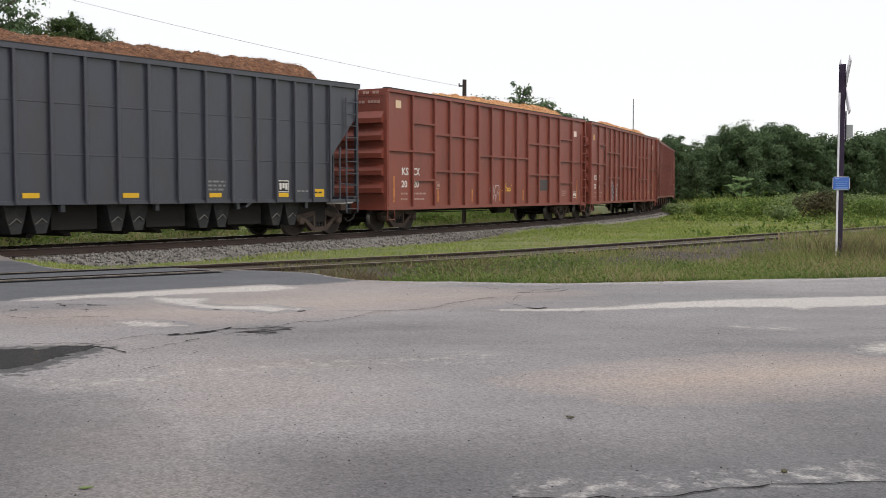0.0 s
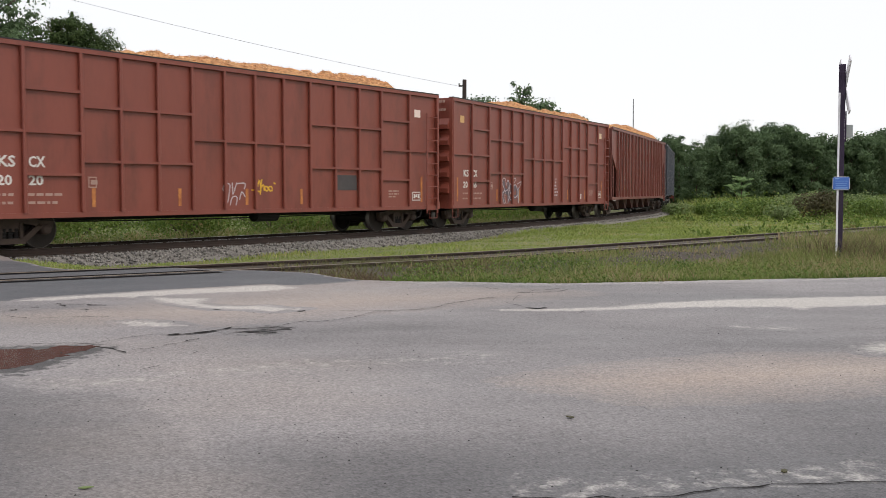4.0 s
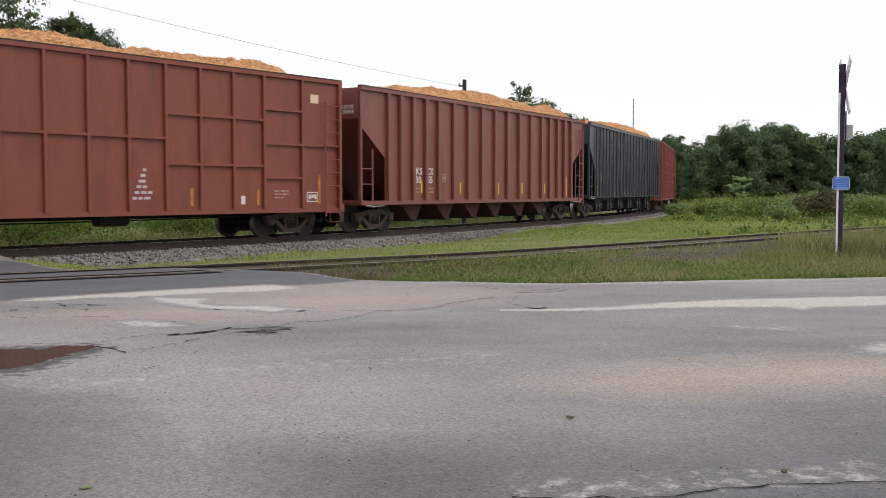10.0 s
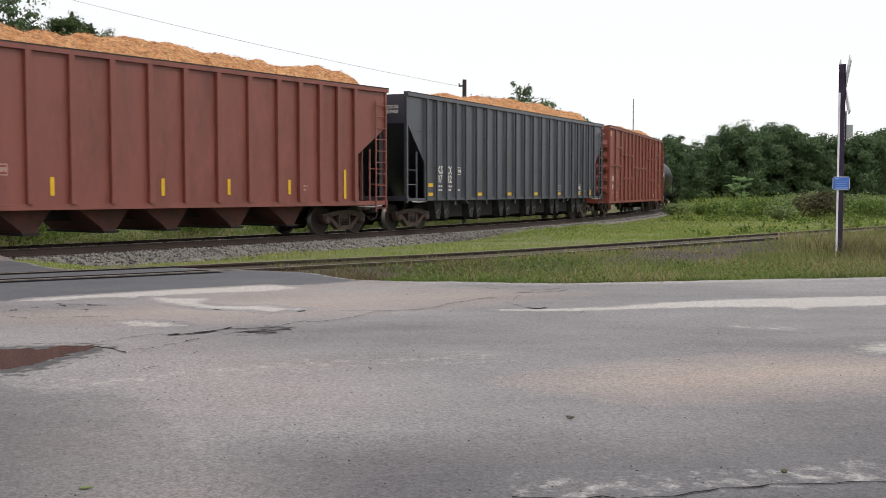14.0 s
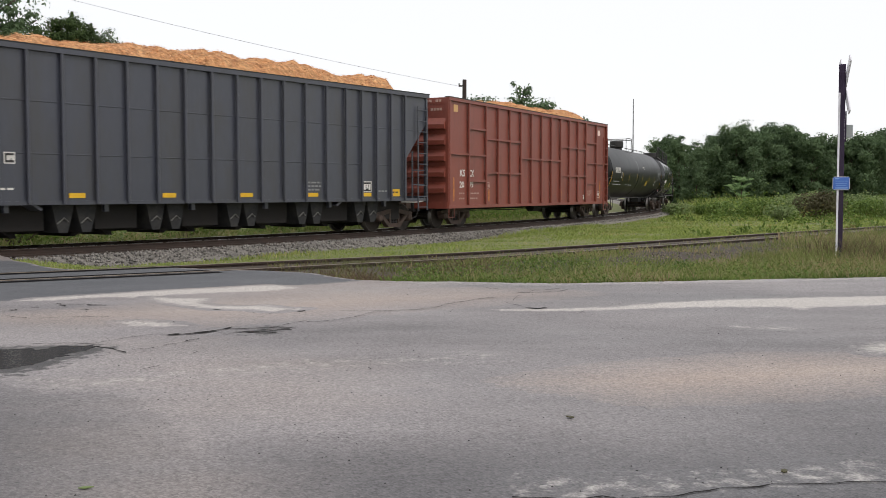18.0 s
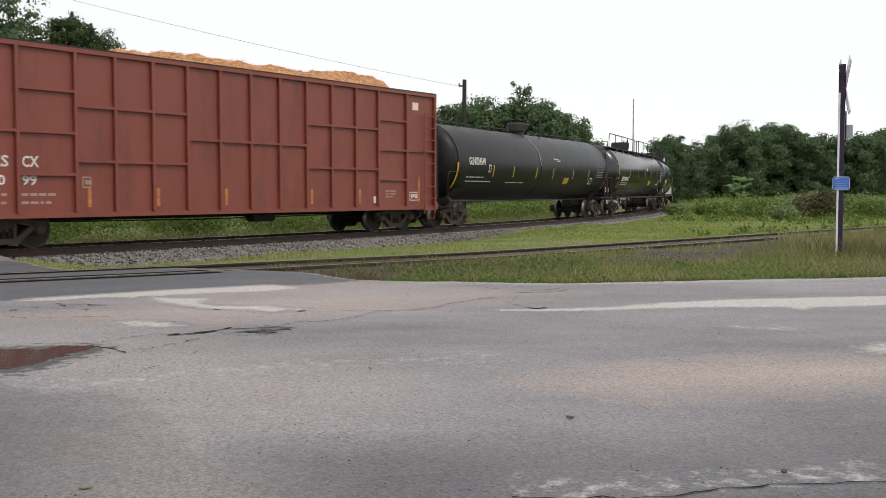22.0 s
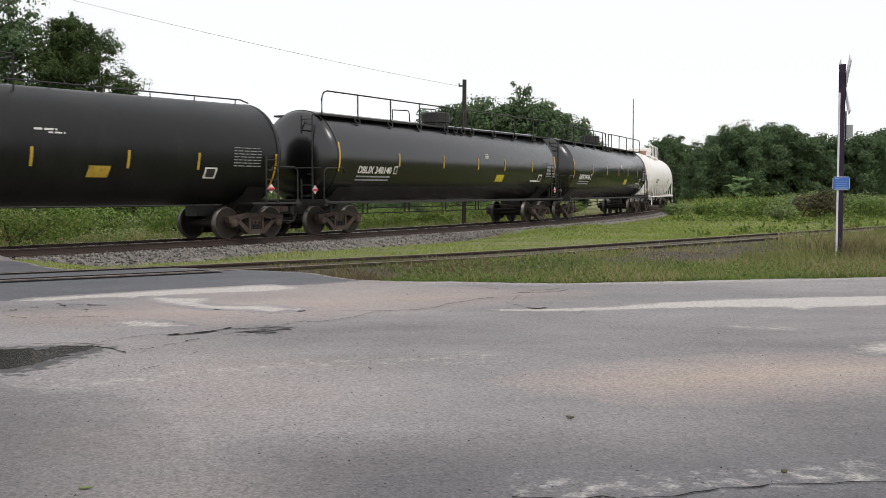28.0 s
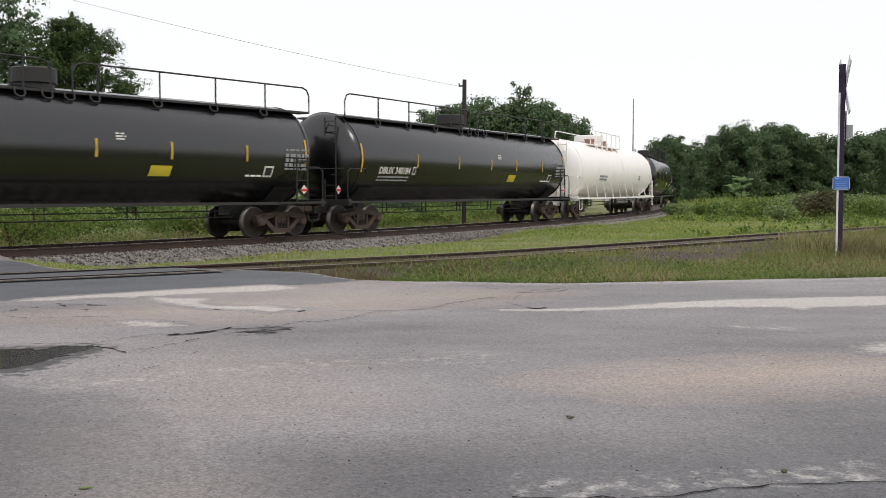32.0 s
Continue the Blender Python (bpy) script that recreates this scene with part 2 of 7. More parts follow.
def on_line(s):
    """Place and heading of the main track's middle, at rail height."""
    return (float(np.interp(s, ARC, LINE_X)), float(np.interp(s, ARC, LINE_Y)), float(np.interp(s, ARC, LINE_Z)), float(np.interp(s, ARC, HEAD)))


def gone(t):
    """Metres that the train has gone, from its place at 16 s."""
    q = (t - 16) / 16
    a = math.acos(max(-1.0, min(1.0, q)))
    drift = sum(c * math.cos(i * a) for i, c in enumerate((0.011, -0.231, -0.134, 0.084, -0.071, -0.104, -0.048, 0.012)))
    return 0.603 + 72.888 * q + 4.318 * q ** 2 - 3.476 * q ** 3 - 0.902 * q ** 4 - drift


# the siding's middle line
SIDE_PTS = [(-40, -7.0), (-24, 4.6), (-14, 11.5), (-7.15, 16.25), (-4.8, 17.9), (-2.6, 19.65), (0.71, 22.3), (5.28, 27.05), (18.3, 41.2), (46, 70), (110, 136)]


def smooth_path(pts, step):
    pts = [Vector((*p, 0)) for p in pts]
    out = []
    for i in range(len(pts) - 1):
        a, b, c, d = pts[max(i - 1, 0)], pts[i], pts[i + 1], pts[min(i + 2, len(pts) - 1)]
        n = max(2, int((c - b).length / step))
        for j in range(n):
            q = j / n
            t1, t2 = (c - a) * 0.5, (d - b) * 0.5
            k = min(1.0, (c - b).length / max(t1.length, 1e-6)), min(1.0, (c - b).length / max(t2.length, 1e-6))
            t1, t2 = t1 * k[0], t2 * k[1]
            out.append(b * (2 * q ** 3 - 3 * q ** 2 + 1) + t1 * (q ** 3 - 2 * q ** 2 + q) + c * (-2 * q ** 3 + 3 * q ** 2) + t2 * (q ** 3 - q ** 2))
    out.append(pts[-1])
    return out


SIDING = smooth_path(SIDE_PTS, 0.5)
MAIN = [Vector((x, y, z)) for x, y, z in zip(LINE_X[::2], LINE_Y[::2], LINE_Z[::2])]


def far_from(xs, ys, path, every=2):
    """Distance of points from a path."""
    best = np.full(np.shape(xs), 1e9)
    for p in path[::every]:
        best = np.minimum(best, (xs - p.x) ** 2 + (ys - p.y) ** 2)
    return np.sqrt(best)


# ---- road outline: the near lot and the lane over the crossing ----
ROAD_EDGE = [(70, 19.5), (30, 17.6), (14, 16.9), (6.97, 16.41), (5.84, 16.19), (4.44, 15.87), (3.53, 15.67), (2.65, 15.47), (1.79, 15.3), (0.97, 15.37),
             (0.13, 15.57), (-0.71, 15.67), (-1.3, 15.9), (-1.75, 16.55), (-2.1, 17.2), (-2.7, 17.65), (-3.4, 17.9), (-4.1, 18.15), (-4.6, 18.45), (-5.3, 18.62),
             (-6.3, 18.05), (-6.9, 18.5), (-7.6, 19.4), (-8.7, 21.0), (-9.6, 22.6), (-11.5, 26.0), (-30, 54)]
ROAD_BACK = [(-46, 62), (-34, 38), (-24, 22), (-30, 12), (-70, -6), (-70, -40), (70, -40)]


def inside(xs, ys, poly):
    r = np.zeros(np.shape(xs), bool)
    for (x0, y0), (x1, y1) in zip(poly, poly[1:] + poly[:1]):
        c = ((y0 > ys) != (y1 > ys)) & (xs < (x1 - x0) * (ys - y0) / (y1 - y0 + 1e-12) + x0)
        r ^= c
    return r


ROAD_POLY = ROAD_EDGE + ROAD_BACK
ROAD_LINE = smooth_path(ROAD_EDGE, 0.4)


def ground_z(xs, ys):
    dm, ds, dr = far_from(xs, ys, MAIN), far_from(xs, ys, SIDING, 1), far_from(xs, ys, ROAD_LINE, 1)
    z = -0.33 + 0.10 * (value_noise(xs * 0.15, ys * 0.15, 3) - 0.5) + 0.05 * (value_noise(xs * 0.7, ys * 0.7, 5) - 0.5)
    def ease(d, a, b):
        q = np.clip((d - a) / (b - a), 0, 1)
        return q * q * (3 - 2 * q)
    z = z * ease(ds, 1.3, 3.2) + (-0.10) * (1 - ease(ds, 1.3, 3.2))
    z = z * ease(dr, 0.2, 2.2) + (-0.09) * (1 - ease(dr, 0.2, 2.2))
    z = np.where(inside(xs, ys, ROAD_POLY), -0.25, z)
    bank = -0.62 + 0.3 * np.clip((ys - 35) / 9, 0, 1)
    z = z * ease(dm, 2.2, 3.4) + bank * (1 - ease(dm, 2.2, 3.4))
    return z


# ---- setting materials ----


def asphalt(name, dark, light, pale=None, rag=0.55, lo=0.25, hi=0.75, most=0.9, tan=0.5):
    """Worn asphalt: broad tones, wheel-worn tan patches and visible aggregate; a worn or vignette tone where the mesh
    carries it.
    """
    m = bpy.data.materials.new(name)
    m.use_nodes = True
    n, k = m.node_tree.nodes, m.node_tree.links
    bsdf = n["Principled BSDF"]
    co = n.new("ShaderNodeTexCoord")

    def tex(scale, detail=4.0, rgh=0.6, stretch=None):
        t = n.new("ShaderNodeTexNoise")
        t.noise_dimensions = "2D"
        t.inputs["Scale"].default_value, t.inputs["Detail"].default_value, t.inputs["Roughness"].default_value = scale, detail, rgh
        if stretch:
            mp = n.new("ShaderNodeMapping")
            mp.inputs["Scale"].default_value = stretch
            k.new(co.outputs["Object"], mp.inputs["Vector"])
            k.new(mp.outputs[0], t.inputs["Vector"])
        else:
            k.new(co.outputs["Object"], t.inputs["Vector"])
        return t.outputs["Fac"]

    def span(v, a, b, c=0.0, d=1.0):
        t = n.new("ShaderNodeMapRange")
        for key, q in (("From Min", a), ("From Max", b), ("To Min", c), ("To Max", d)):
            t.inputs[key].default_value = q
        k.new(v, t.inputs["Value"])
        return t.outputs[0]

    def mix(f, a, b, blend="MIX"):
        t = n.new("ShaderNodeMix")
        t.data_type, t.blend_type = "RGBA", blend
        for key, v in (("Factor", f), ("A", a), ("B", b)):
            if isinstance(v, (int, float)):
                t.inputs[key].default_value = v
            elif isinstance(v, tuple):
                t.inputs[key].default_value = (*v, 1)
            else:
                k.new(v, t.inputs[key])
        return t.outputs["Result"]

    col = mix(span(tex(0.28, 5, 0.6, (0.6, 1.3, 1)), 0.3, 0.7), dark, light)
    col = mix(span(tex(0.16, 4, 0.6, (0.5, 1.0, 1)), 0.52, 0.75, 0, tan), col, srgb(164, 148, 136))
    if pale:
        at = n.new("ShaderNodeAttribute")
        at.attribute_name = "wear"
        w = n.new("ShaderNodeMath")
        w.operation = "ADD"
        k.new(at.outputs["Fac"], w.inputs[0])
        k.new(span(tex(7, 8, 0.75), 0.25, 0.75, -rag, rag), w.inputs[1])
        col = mix(span(w.outputs[0], lo, hi, 0, most), col, pale)
    vo = n.new("ShaderNodeTexVoronoi")
    vo.voronoi_dimensions = "2D"
    vo.inputs["Scale"].default_value = 85
    k.new(co.outputs["Object"], vo.inputs["Vector"])
    sep = n.new("ShaderNodeSeparateColor")
    k.new(vo.outputs["Color"], sep.inputs[0])
    v2 = n.new("ShaderNodeTexVoronoi")
    v2.voronoi_dimensions = "2D"
    v2.inputs["Scale"].default_value = 55
    k.new(co.outputs["Object"], v2.inputs["Vector"])
    s2 = n.new("ShaderNodeSeparateColor")
    k.new(v2.outputs["Color"], s2.inputs[0])
    hsv = n.new("ShaderNodeHueSaturation")
    val = n.new("ShaderNodeMath")
    val.operation = "MULTIPLY"
    k.new(span(sep.outputs[0], 0, 1, 0.74, 1.22), val.inputs[0])
    k.new(span(s2.outputs[1], 0.0, 0.12, 0.66, 1.0), val.inputs[1])
    val2 = n.new("ShaderNodeMath")
    val2.operation = "MULTIPLY"
    k.new(val.outputs[0], val2.inputs[0])
    k.new(span(tex(30, 5, 0.7), 0.3, 0.7, 0.8, 1.2), val2.inputs[1])
    k.new(val2.outputs[0], hsv.inputs["Value"])
    k.new(col, hsv.inputs["Color"])
    k.new(hsv.outputs[0], bsdf.inputs["Base Color"])
    k.new(span(tex(0.5, 4), 0.3, 0.7, 0.55, 0.75), bsdf.inputs["Roughness"])
    bp = n.new("ShaderNodeBump")
    bp.inputs["Strength"].default_value, bp.inputs["Distance"].default_value = 0.5, 0.006
    k.new(vo.outputs["Distance"], bp.inputs["Height"])
    k.new(bp.outputs[0], bsdf.inputs["Normal"])
    return m


ASPHALT = asphalt("worn_grey_asphalt", srgb(111, 107, 108), srgb(147, 141, 141))
PALE_PATCH = asphalt("pale_worn_asphalt", srgb(111, 107, 108), srgb(147, 141, 141), srgb(190, 183, 177), 0.42)
PALE_NEAR = asphalt("pale_worn_near_lane", srgb(94, 92, 94), srgb(118, 114, 115), srgb(190, 184, 179), 0.5, tan=0.2)
TAN_PATCH = asphalt("tan_worn_asphalt", srgb(111, 107, 108), srgb(147, 141, 141), srgb(172, 154, 142), 0.16, 0.0, 1.0, 0.85)
# asphalt with the lens's corner darkening painted into its colour
VIGNETTE_LANE = asphalt("dark_lane_asphalt", srgb(111, 107, 108), srgb(147, 141, 141), srgb(77, 76, 79), 0.14, 0.0, 1.0, 0.95)
PALE_APRON = asphalt("dark_edged_asphalt", srgb(111, 107, 108), srgb(147, 141, 141), srgb(84, 85, 89), 0.3, 0.1, 0.6, 1.0)
GROOVE = surface("black_flangeway", (srgb(16, 15, 15), srgb(28, 26, 26)), 0.95, spec=0.05, scale=6, fine=60, bump=0.2)
CRACK = surface("tarry_crack", (srgb(24, 22, 22), srgb(48, 45, 44)), 0.95, spec=0.1, scale=6, fine=60, bump=0.2)
WATER = surface("shallow_muddy_puddle", (srgb(50, 48, 46), srgb(62, 58, 55)), 0.15, scale=1, fine=10, bump=0.03, bump_scale=6, spec=0.36, rough_var=0.03)
EARTH = surface("grassy_earth", (srgb(96, 104, 60), srgb(128, 130, 82)), 0.95, scale=0.4, fine=5, bump=0.6, bump_scale=8, dirt=srgb(126, 112, 88),
                dirt_amount=0.25, dirt_scale=0.3, distance=0.05)
BALLAST = surface("grey_crushed_stone", (srgb(92, 88, 84), srgb(164, 158, 150)), 0.95, scale=2.0, fine=22, bump=1.0, bump_scale=24, spread=0.35, distance=0.05)
STONE = surface("ballast_stone", (srgb(76, 73, 71), srgb(166, 160, 153)), 0.95, scale=6, fine=30, bump=0.3, island=0.7, spread=0.8)
VERGE_STONE = surface("dusty_brown_grey_stone", (srgb(74, 67, 60), srgb(146, 136, 124)), 0.95, scale=6, fine=30, bump=0.3, island=0.7, spread=0.8)
TIE = surface("weathered_creosote_timber", (srgb(58, 48, 42), srgb(92, 80, 70)), 0.9, scale=2, fine=20, bump=0.5, bump_scale=20, stretch=(6, 1, 6), random=0.3)
GRASS = leafy("mown_grass_blades", srgb(110, 130, 62), srgb(166, 178, 98), srgb(176, 168, 112), 0.26)
WEED = leafy("tall_weed_blades", srgb(92, 106, 56), srgb(156, 162, 96), srgb(162, 144, 114), 0.46)
HEDGE = leafy("kudzu_leaves", srgb(64, 90, 38), srgb(132, 152, 76), srgb(140, 128, 84), 0.2)
LEAF = leafy("deep_green_leaves", srgb(56, 76, 52), srgb(98, 118, 82))
LEAF_LIGHT = leafy("light_green_leaves", srgb(66, 90, 52), srgb(122, 142, 88))
PINE = leafy("dark_pine_foliage", srgb(42, 60, 36), srgb(94, 112, 62))
WOOD_LEAF = leafy("grey_green_leaves", srgb(64, 85, 58), srgb(112, 132, 92))
BARK = surface("grey_brown_bark", (srgb(66, 56, 48), srgb(104, 92, 80)), 0.95, scale=2, fine=14, bump=0.8, bump_scale=16, stretch=(1, 1, 0.3), distance=0.03)
POLE_WOOD = surface("creosoted_pole_timber", (srgb(40, 34, 34), srgb(64, 54, 50)), 0.9, scale=2, fine=18, bump=0.4, bump_scale=20, stretch=(4, 4, 0.4))
POST_PURPLE = surface("dark_purplish_weathered_post", (srgb(38, 28, 48), srgb(58, 43, 68)), 0.8, scale=2, fine=18, bump=0.3, bump_scale=20, stretch=(4, 4, 0.4))
POST_WHITE = surface("white_reflective_strip", (srgb(222, 220, 226), srgb(240, 238, 244)), 0.5, scale=3, fine=20, bump=0)
BLUE_SIGN = surface("blue_sign_face", (srgb(60, 104, 190), srgb(80, 124, 208)), 0.5, scale=3, fine=20, bump=0)
PALE_BLUE = surface("pale_blue_lettering", (srgb(120, 158, 216), srgb(146, 180, 228)), 0.5, scale=3, fine=20, bump=0)
ALUMINIUM = surface("dull_aluminium_sheet", (srgb(146, 150, 150), srgb(176, 180, 178)), 0.5, metal=0.5, scale=3, fine=20, bump=0)
WIRE = surface("dark_overhead_wire", (srgb(104, 104, 110), srgb(124, 124, 130)), 0.7, bump=0)

# ---- ground: one sheet to the horizon ----
gx = np.concatenate([-np.geomspace(2500, 42, 26), np.arange(-40, 60.1, 0.6), np.geomspace(63, 2500, 26)])
gy = np.concatenate([-np.geomspace(600, 12, 12), np.arange(-10, 75.1, 0.6), np.geomspace(77, 4000, 50)])
GX, GY = np.meshgrid(gx, gy)
GZ = ground_z(GX, GY)
nx, ny = len(gx), len(gy)
ix = (np.arange(ny - 1)[:, None] * nx + np.arange(nx - 1)[None, :]).ravel()
tri = np.concatenate([np.stack([ix, ix + 1, ix + nx + 1], 1), np.stack([ix, ix + nx + 1, ix + nx], 1)])
ground = tagged(new("ground", fast_mesh("ground", np.stack([GX.ravel(), GY.ravel(), GZ.ravel()], 1), tri, EARTH)), "uneven green grassy earth beside the tracks", "ground", kind="structure")
for p in ground.data.polygons:
    p.use_smooth = True

# ---- road ----
rng = random.Random(5)
edge = [(p.x, p.y) for p in ROAD_LINE]
edge = [(x + rng.uniform(-0.05, 0.05), y + rng.uniform(-0.05, 0.05)) for x, y in edge]
bm = bmesh.new()
prism(bm, edge + ROAD_BACK, "z", -0.3, 0.0)
road = tagged(new("road", finish(bm, "road", ASPHALT)), "worn pale grey asphalt road surface with cracks", "road", kind="structure")


def sheet(name, outline, z, material, label, jitter=0.03, step=0.12, seed=1, parent=None):
    """A thin layer on the road with a ragged edge."""
    r = random.Random(seed)
    pts = []
    n = len(outline)
    for i in range(n):
        a, b = Vector((*outline[i], 0)), Vector((*outline[(i + 1) % n], 0))
        k = max(1, int((b - a).length / step))
        for j in range(k):
            p = a.lerp(b, j / k)
            pts.append((p.x + r.gauss(0, jitter), p.y + r.gauss(0, jitter)))
    b = bmesh.new()
    prism(b, pts, "z", z - 0.003, z)
    return part(name, b, material, parent or road, label)


def crack(pts, width, seed, z=0.008):
    """A wandering crack: a ragged ribbon along points."""
    r = random.Random(seed)
    path = []
    for (x0, y0), (x1, y1) in zip(pts, pts[1:]):
        k = max(2, int(math.hypot(x1 - x0, y1 - y0) / 0.07))
        path += [(x0 + (x1 - x0) * j / k, y0 + (y1 - y0) * j / k) for j in range(k)]
    path.append(pts[-1])
    wob = 0.0
    b = bmesh.new()
    rows = []
    for i, (x, y) in enumerate(path):
        wob = wob * 0.8 + r.gauss(0, 0.025)
        w = width * r.uniform(0.2, 1.3)
        rows.append((b.verts.new((x, y + wob - w, z)), b.verts.new((x, y + wob + w, z))))
    for a, c in zip(rows, rows[1:]):
        b.faces.new((a[0], c[0], c[1], a[1]))
    return part("crack", b, CRACK, road, "dark crack in the asphalt")



def worn(name, outline, z, material, label, soft=0.12, strength=1.0, cell=0.05, grow=0.3):
    """A worn or vignette-darkened area of the road: a fine thin sheet that carries how worn or darkened each spot is,
    fading out at a ragged edge.
    """
    xs, ys = [p[0] for p in outline], [p[1] for p in outline]
    ax, ay = np.arange(min(xs) - grow, max(xs) + grow, cell), np.arange(min(ys) - grow, max(ys) + grow, cell)
    X, Y = np.meshgrid(ax, ay)
    d = np.full(X.shape, 1e9)
    for (x0, y0), (x1, y1) in zip(outline, outline[1:] + outline[:1]):
        q = np.clip(((X - x0) * (x1 - x0) + (Y - y0) * (y1 - y0)) / ((x1 - x0) ** 2 + (y1 - y0) ** 2 + 1e-9), 0, 1)
        d = np.minimum(d, np.hypot(X - x0 - q * (x1 - x0), Y - y0 - q * (y1 - y0)))
    d = np.where(inside(X, Y, outline), d, -d)
    keep = (d > -grow * 0.8) & inside(X, Y, edge_poly)
    w = (0.5 + d / soft * 0.5).clip(-0.6, 1.1) * strength
    nxx = len(ax)
    i = (np.arange(len(ay) - 1)[:, None] * nxx + np.arange(nxx - 1)[None, :]).ravel()
    ok = keep.ravel()[i] & keep.ravel()[i + 1] & keep.ravel()[i + nxx] & keep.ravel()[i + nxx + 1]
    i = i[ok]
    t = np.concatenate([np.stack([i, i + 1, i + nxx + 1], 1), np.stack([i, i + nxx + 1, i + nxx], 1)])
    used, inv = np.unique(t, return_inverse=True)
    dip = np.where(d.ravel()[used] < -grow * 0.55, -0.004, z)
    v = np.stack([X.ravel()[used], Y.ravel()[used], dip], 1)
    me = fast_mesh(name, v, inv.reshape(-1, 3), material)
    me.attributes.new("wear", "FLOAT", "POINT").data.foreach_set("value", w.ravel()[used].astype(np.float32))
    ob = new(name, me)
    ob.parent = road
    return tagged(ob, label)


edge_poly = edge + ROAD_BACK
worn("asphalt_apron", [(-1.2, 15.9), (-1.75, 16.6), (-2.1, 17.3), (-2.7, 17.75), (-3.4, 18.0), (-4.6, 18.7), (-5.3, 18.9), (-6.3, 18.4), (-6.9, 18.9), (-7.8, 20.2), (-9.6, 20.4),
                       (-14, 16.2), (-13, 8.5), (-6.2, 12.5), (-5.19, 12.95), (-4.59, 13.45), (-3.64, 14.0), (-2.71, 14.62), (-1.84, 15.25)],
     0.0018, PALE_APRON, "darker asphalt round the crossing rails", 0.2, 1.15, 0.1)
# pale worn strips, in order of distance
for i, (o, soft, k) in enumerate([
        ([(0.62, 11.84), (1.41, 11.93), (1.95, 12.08), (2.72, 12.6), (3.64, 12.96), (4.56, 13.18), (5.71, 13.4), (6.82, 13.7), (9.0, 14.2), (9.0, 13.4), (6.26, 12.62), (5.22, 12.3), (4.28, 12.08), (4.07, 11.85), (3.98, 12.12),
          (3.04, 12.1), (2.15, 11.9), (1.74, 11.76), (1.43, 11.68), (0.73, 11.72)], 0.14, 1.0),
        ([(0.33, 4.57), (0.46, 4.8), (0.83, 4.77), (1.09, 4.79), (1.46, 4.87), (1.83, 5.0), (2.05, 5.08), (2.33, 4.97), (3.2, 5.1), (3.2, 4.9), (2.24, 4.8), (1.85, 4.76), (1.58, 4.7), (1.18, 4.63), (0.91, 4.56), (0.53, 4.51)], 0.2, 0.45),
        ([(-5.18, 12.79), (-5.11, 13.05), (-4.69, 13.42), (-4.22, 13.75), (-3.72, 14.15), (-3.08, 14.55), (-2.53, 14.95), (-2.23, 14.79), (-2.07, 14.5), (-2.39, 14.05), (-2.99, 13.85), (-3.6, 13.55), (-3.66, 13.1), (-4.16, 13.28), (-4.57, 13.11), (-4.81, 12.85)], 0.14, 1.0),
        ([(-3.75, 13.28), (-3.42, 13.06), (-2.96, 13.04), (-2.96, 12.5), (-2.7, 12.22), (-2.38, 12.16), (-2.05, 12.2), (-1.86, 11.94), (-1.61, 11.93), (-1.9, 11.62), (-2.21, 11.85), (-2.64, 11.91), (-3.14, 12.38), (-3.49, 12.79)], 0.14, 1.0),
        ([(-3.31, 10.68), (-3.16, 10.77), (-2.82, 10.64), (-2.59, 10.4), (-2.87, 10.3), (-3.1, 10.38)], 0.16, 0.8),
        ([(3.53, 8.94), (3.95, 9.25), (4.6, 9.3), (4.6, 8.8), (3.97, 8.58), (3.55, 8.58)], 0.2, 0.75),
        ([(2.83, 10.39), (3.5, 10.15), (3.51, 10.0), (2.8, 10.27)], 0.12, 0.6),
        ([(-2.9, 7.3), (-2.43, 7.38), (-2.06, 7.66), (-1.58, 7.97), (-1.0, 8.18), (-0.38, 8.41), (0.4, 8.5), (0.4, 8.2), (-0.37, 8.08), (-1.03, 7.82), (-1.58, 7.56), (-2.04, 7.2), (-2.53, 7.02)], 0.4, 0.42),
        ([(-1.2, 16.0), (-0.3, 15.6), (0.97, 15.4), (1.79, 15.33), (3.53, 15.7), (7.0, 16.45), (14, 16.95), (14, 16.4), (7.0, 16.0), (3.6, 15.3), (1.4, 14.95), (-0.3, 15.25)], 0.35, 0.6)]):
    worn("worn_strip", o, 0.0025 + 0.0003 * i, PALE_NEAR if i == 1 else PALE_PATCH, "pale worn patch on the asphalt", soft, k, 0.03 if i == 1 else 0.05, 0.3 if i == 1 else 0.35)
worn("tan_patch", [(0.6, 7.3), (1.4, 7.9), (2.6, 8.4), (4.6, 8.3), (4.8, 7.5), (3.2, 7.2), (2.3, 6.9), (1.3, 6.7)], 0.0010, TAN_PATCH, "tan gravelly worn asphalt", 0.5, 0.8, 0.1, 0.62)
worn("tan_patch", [(-4.4, 11.2), (-3.0, 12.4), (-1.4, 13.4), (0.4, 14.2), (1.6, 13.8), (0.2, 12.6), (-1.2, 11.6), (-2.4, 10.8)], 0.0010, TAN_PATCH, "tan worn asphalt by the crossing", 0.8, 0.7, 0.1, 1.1)
# vignetting painted on the road: darker sheets at the near left and right
worn("dark_patch", [(-7.0, 2.0), (-6.5, 7.0), (-4.4, 6.95), (-2.97, 6.85), (-2.4, 6.4), (-2.0, 5.7), (-1.7, 5.0), (-1.5, 4.2), (-1.4, 2.0)], 0.0016, VIGNETTE_LANE, "near-lane asphalt with lens vignetting painted in as a darker tone", 0.75, 0.95, 0.1, 0.98)
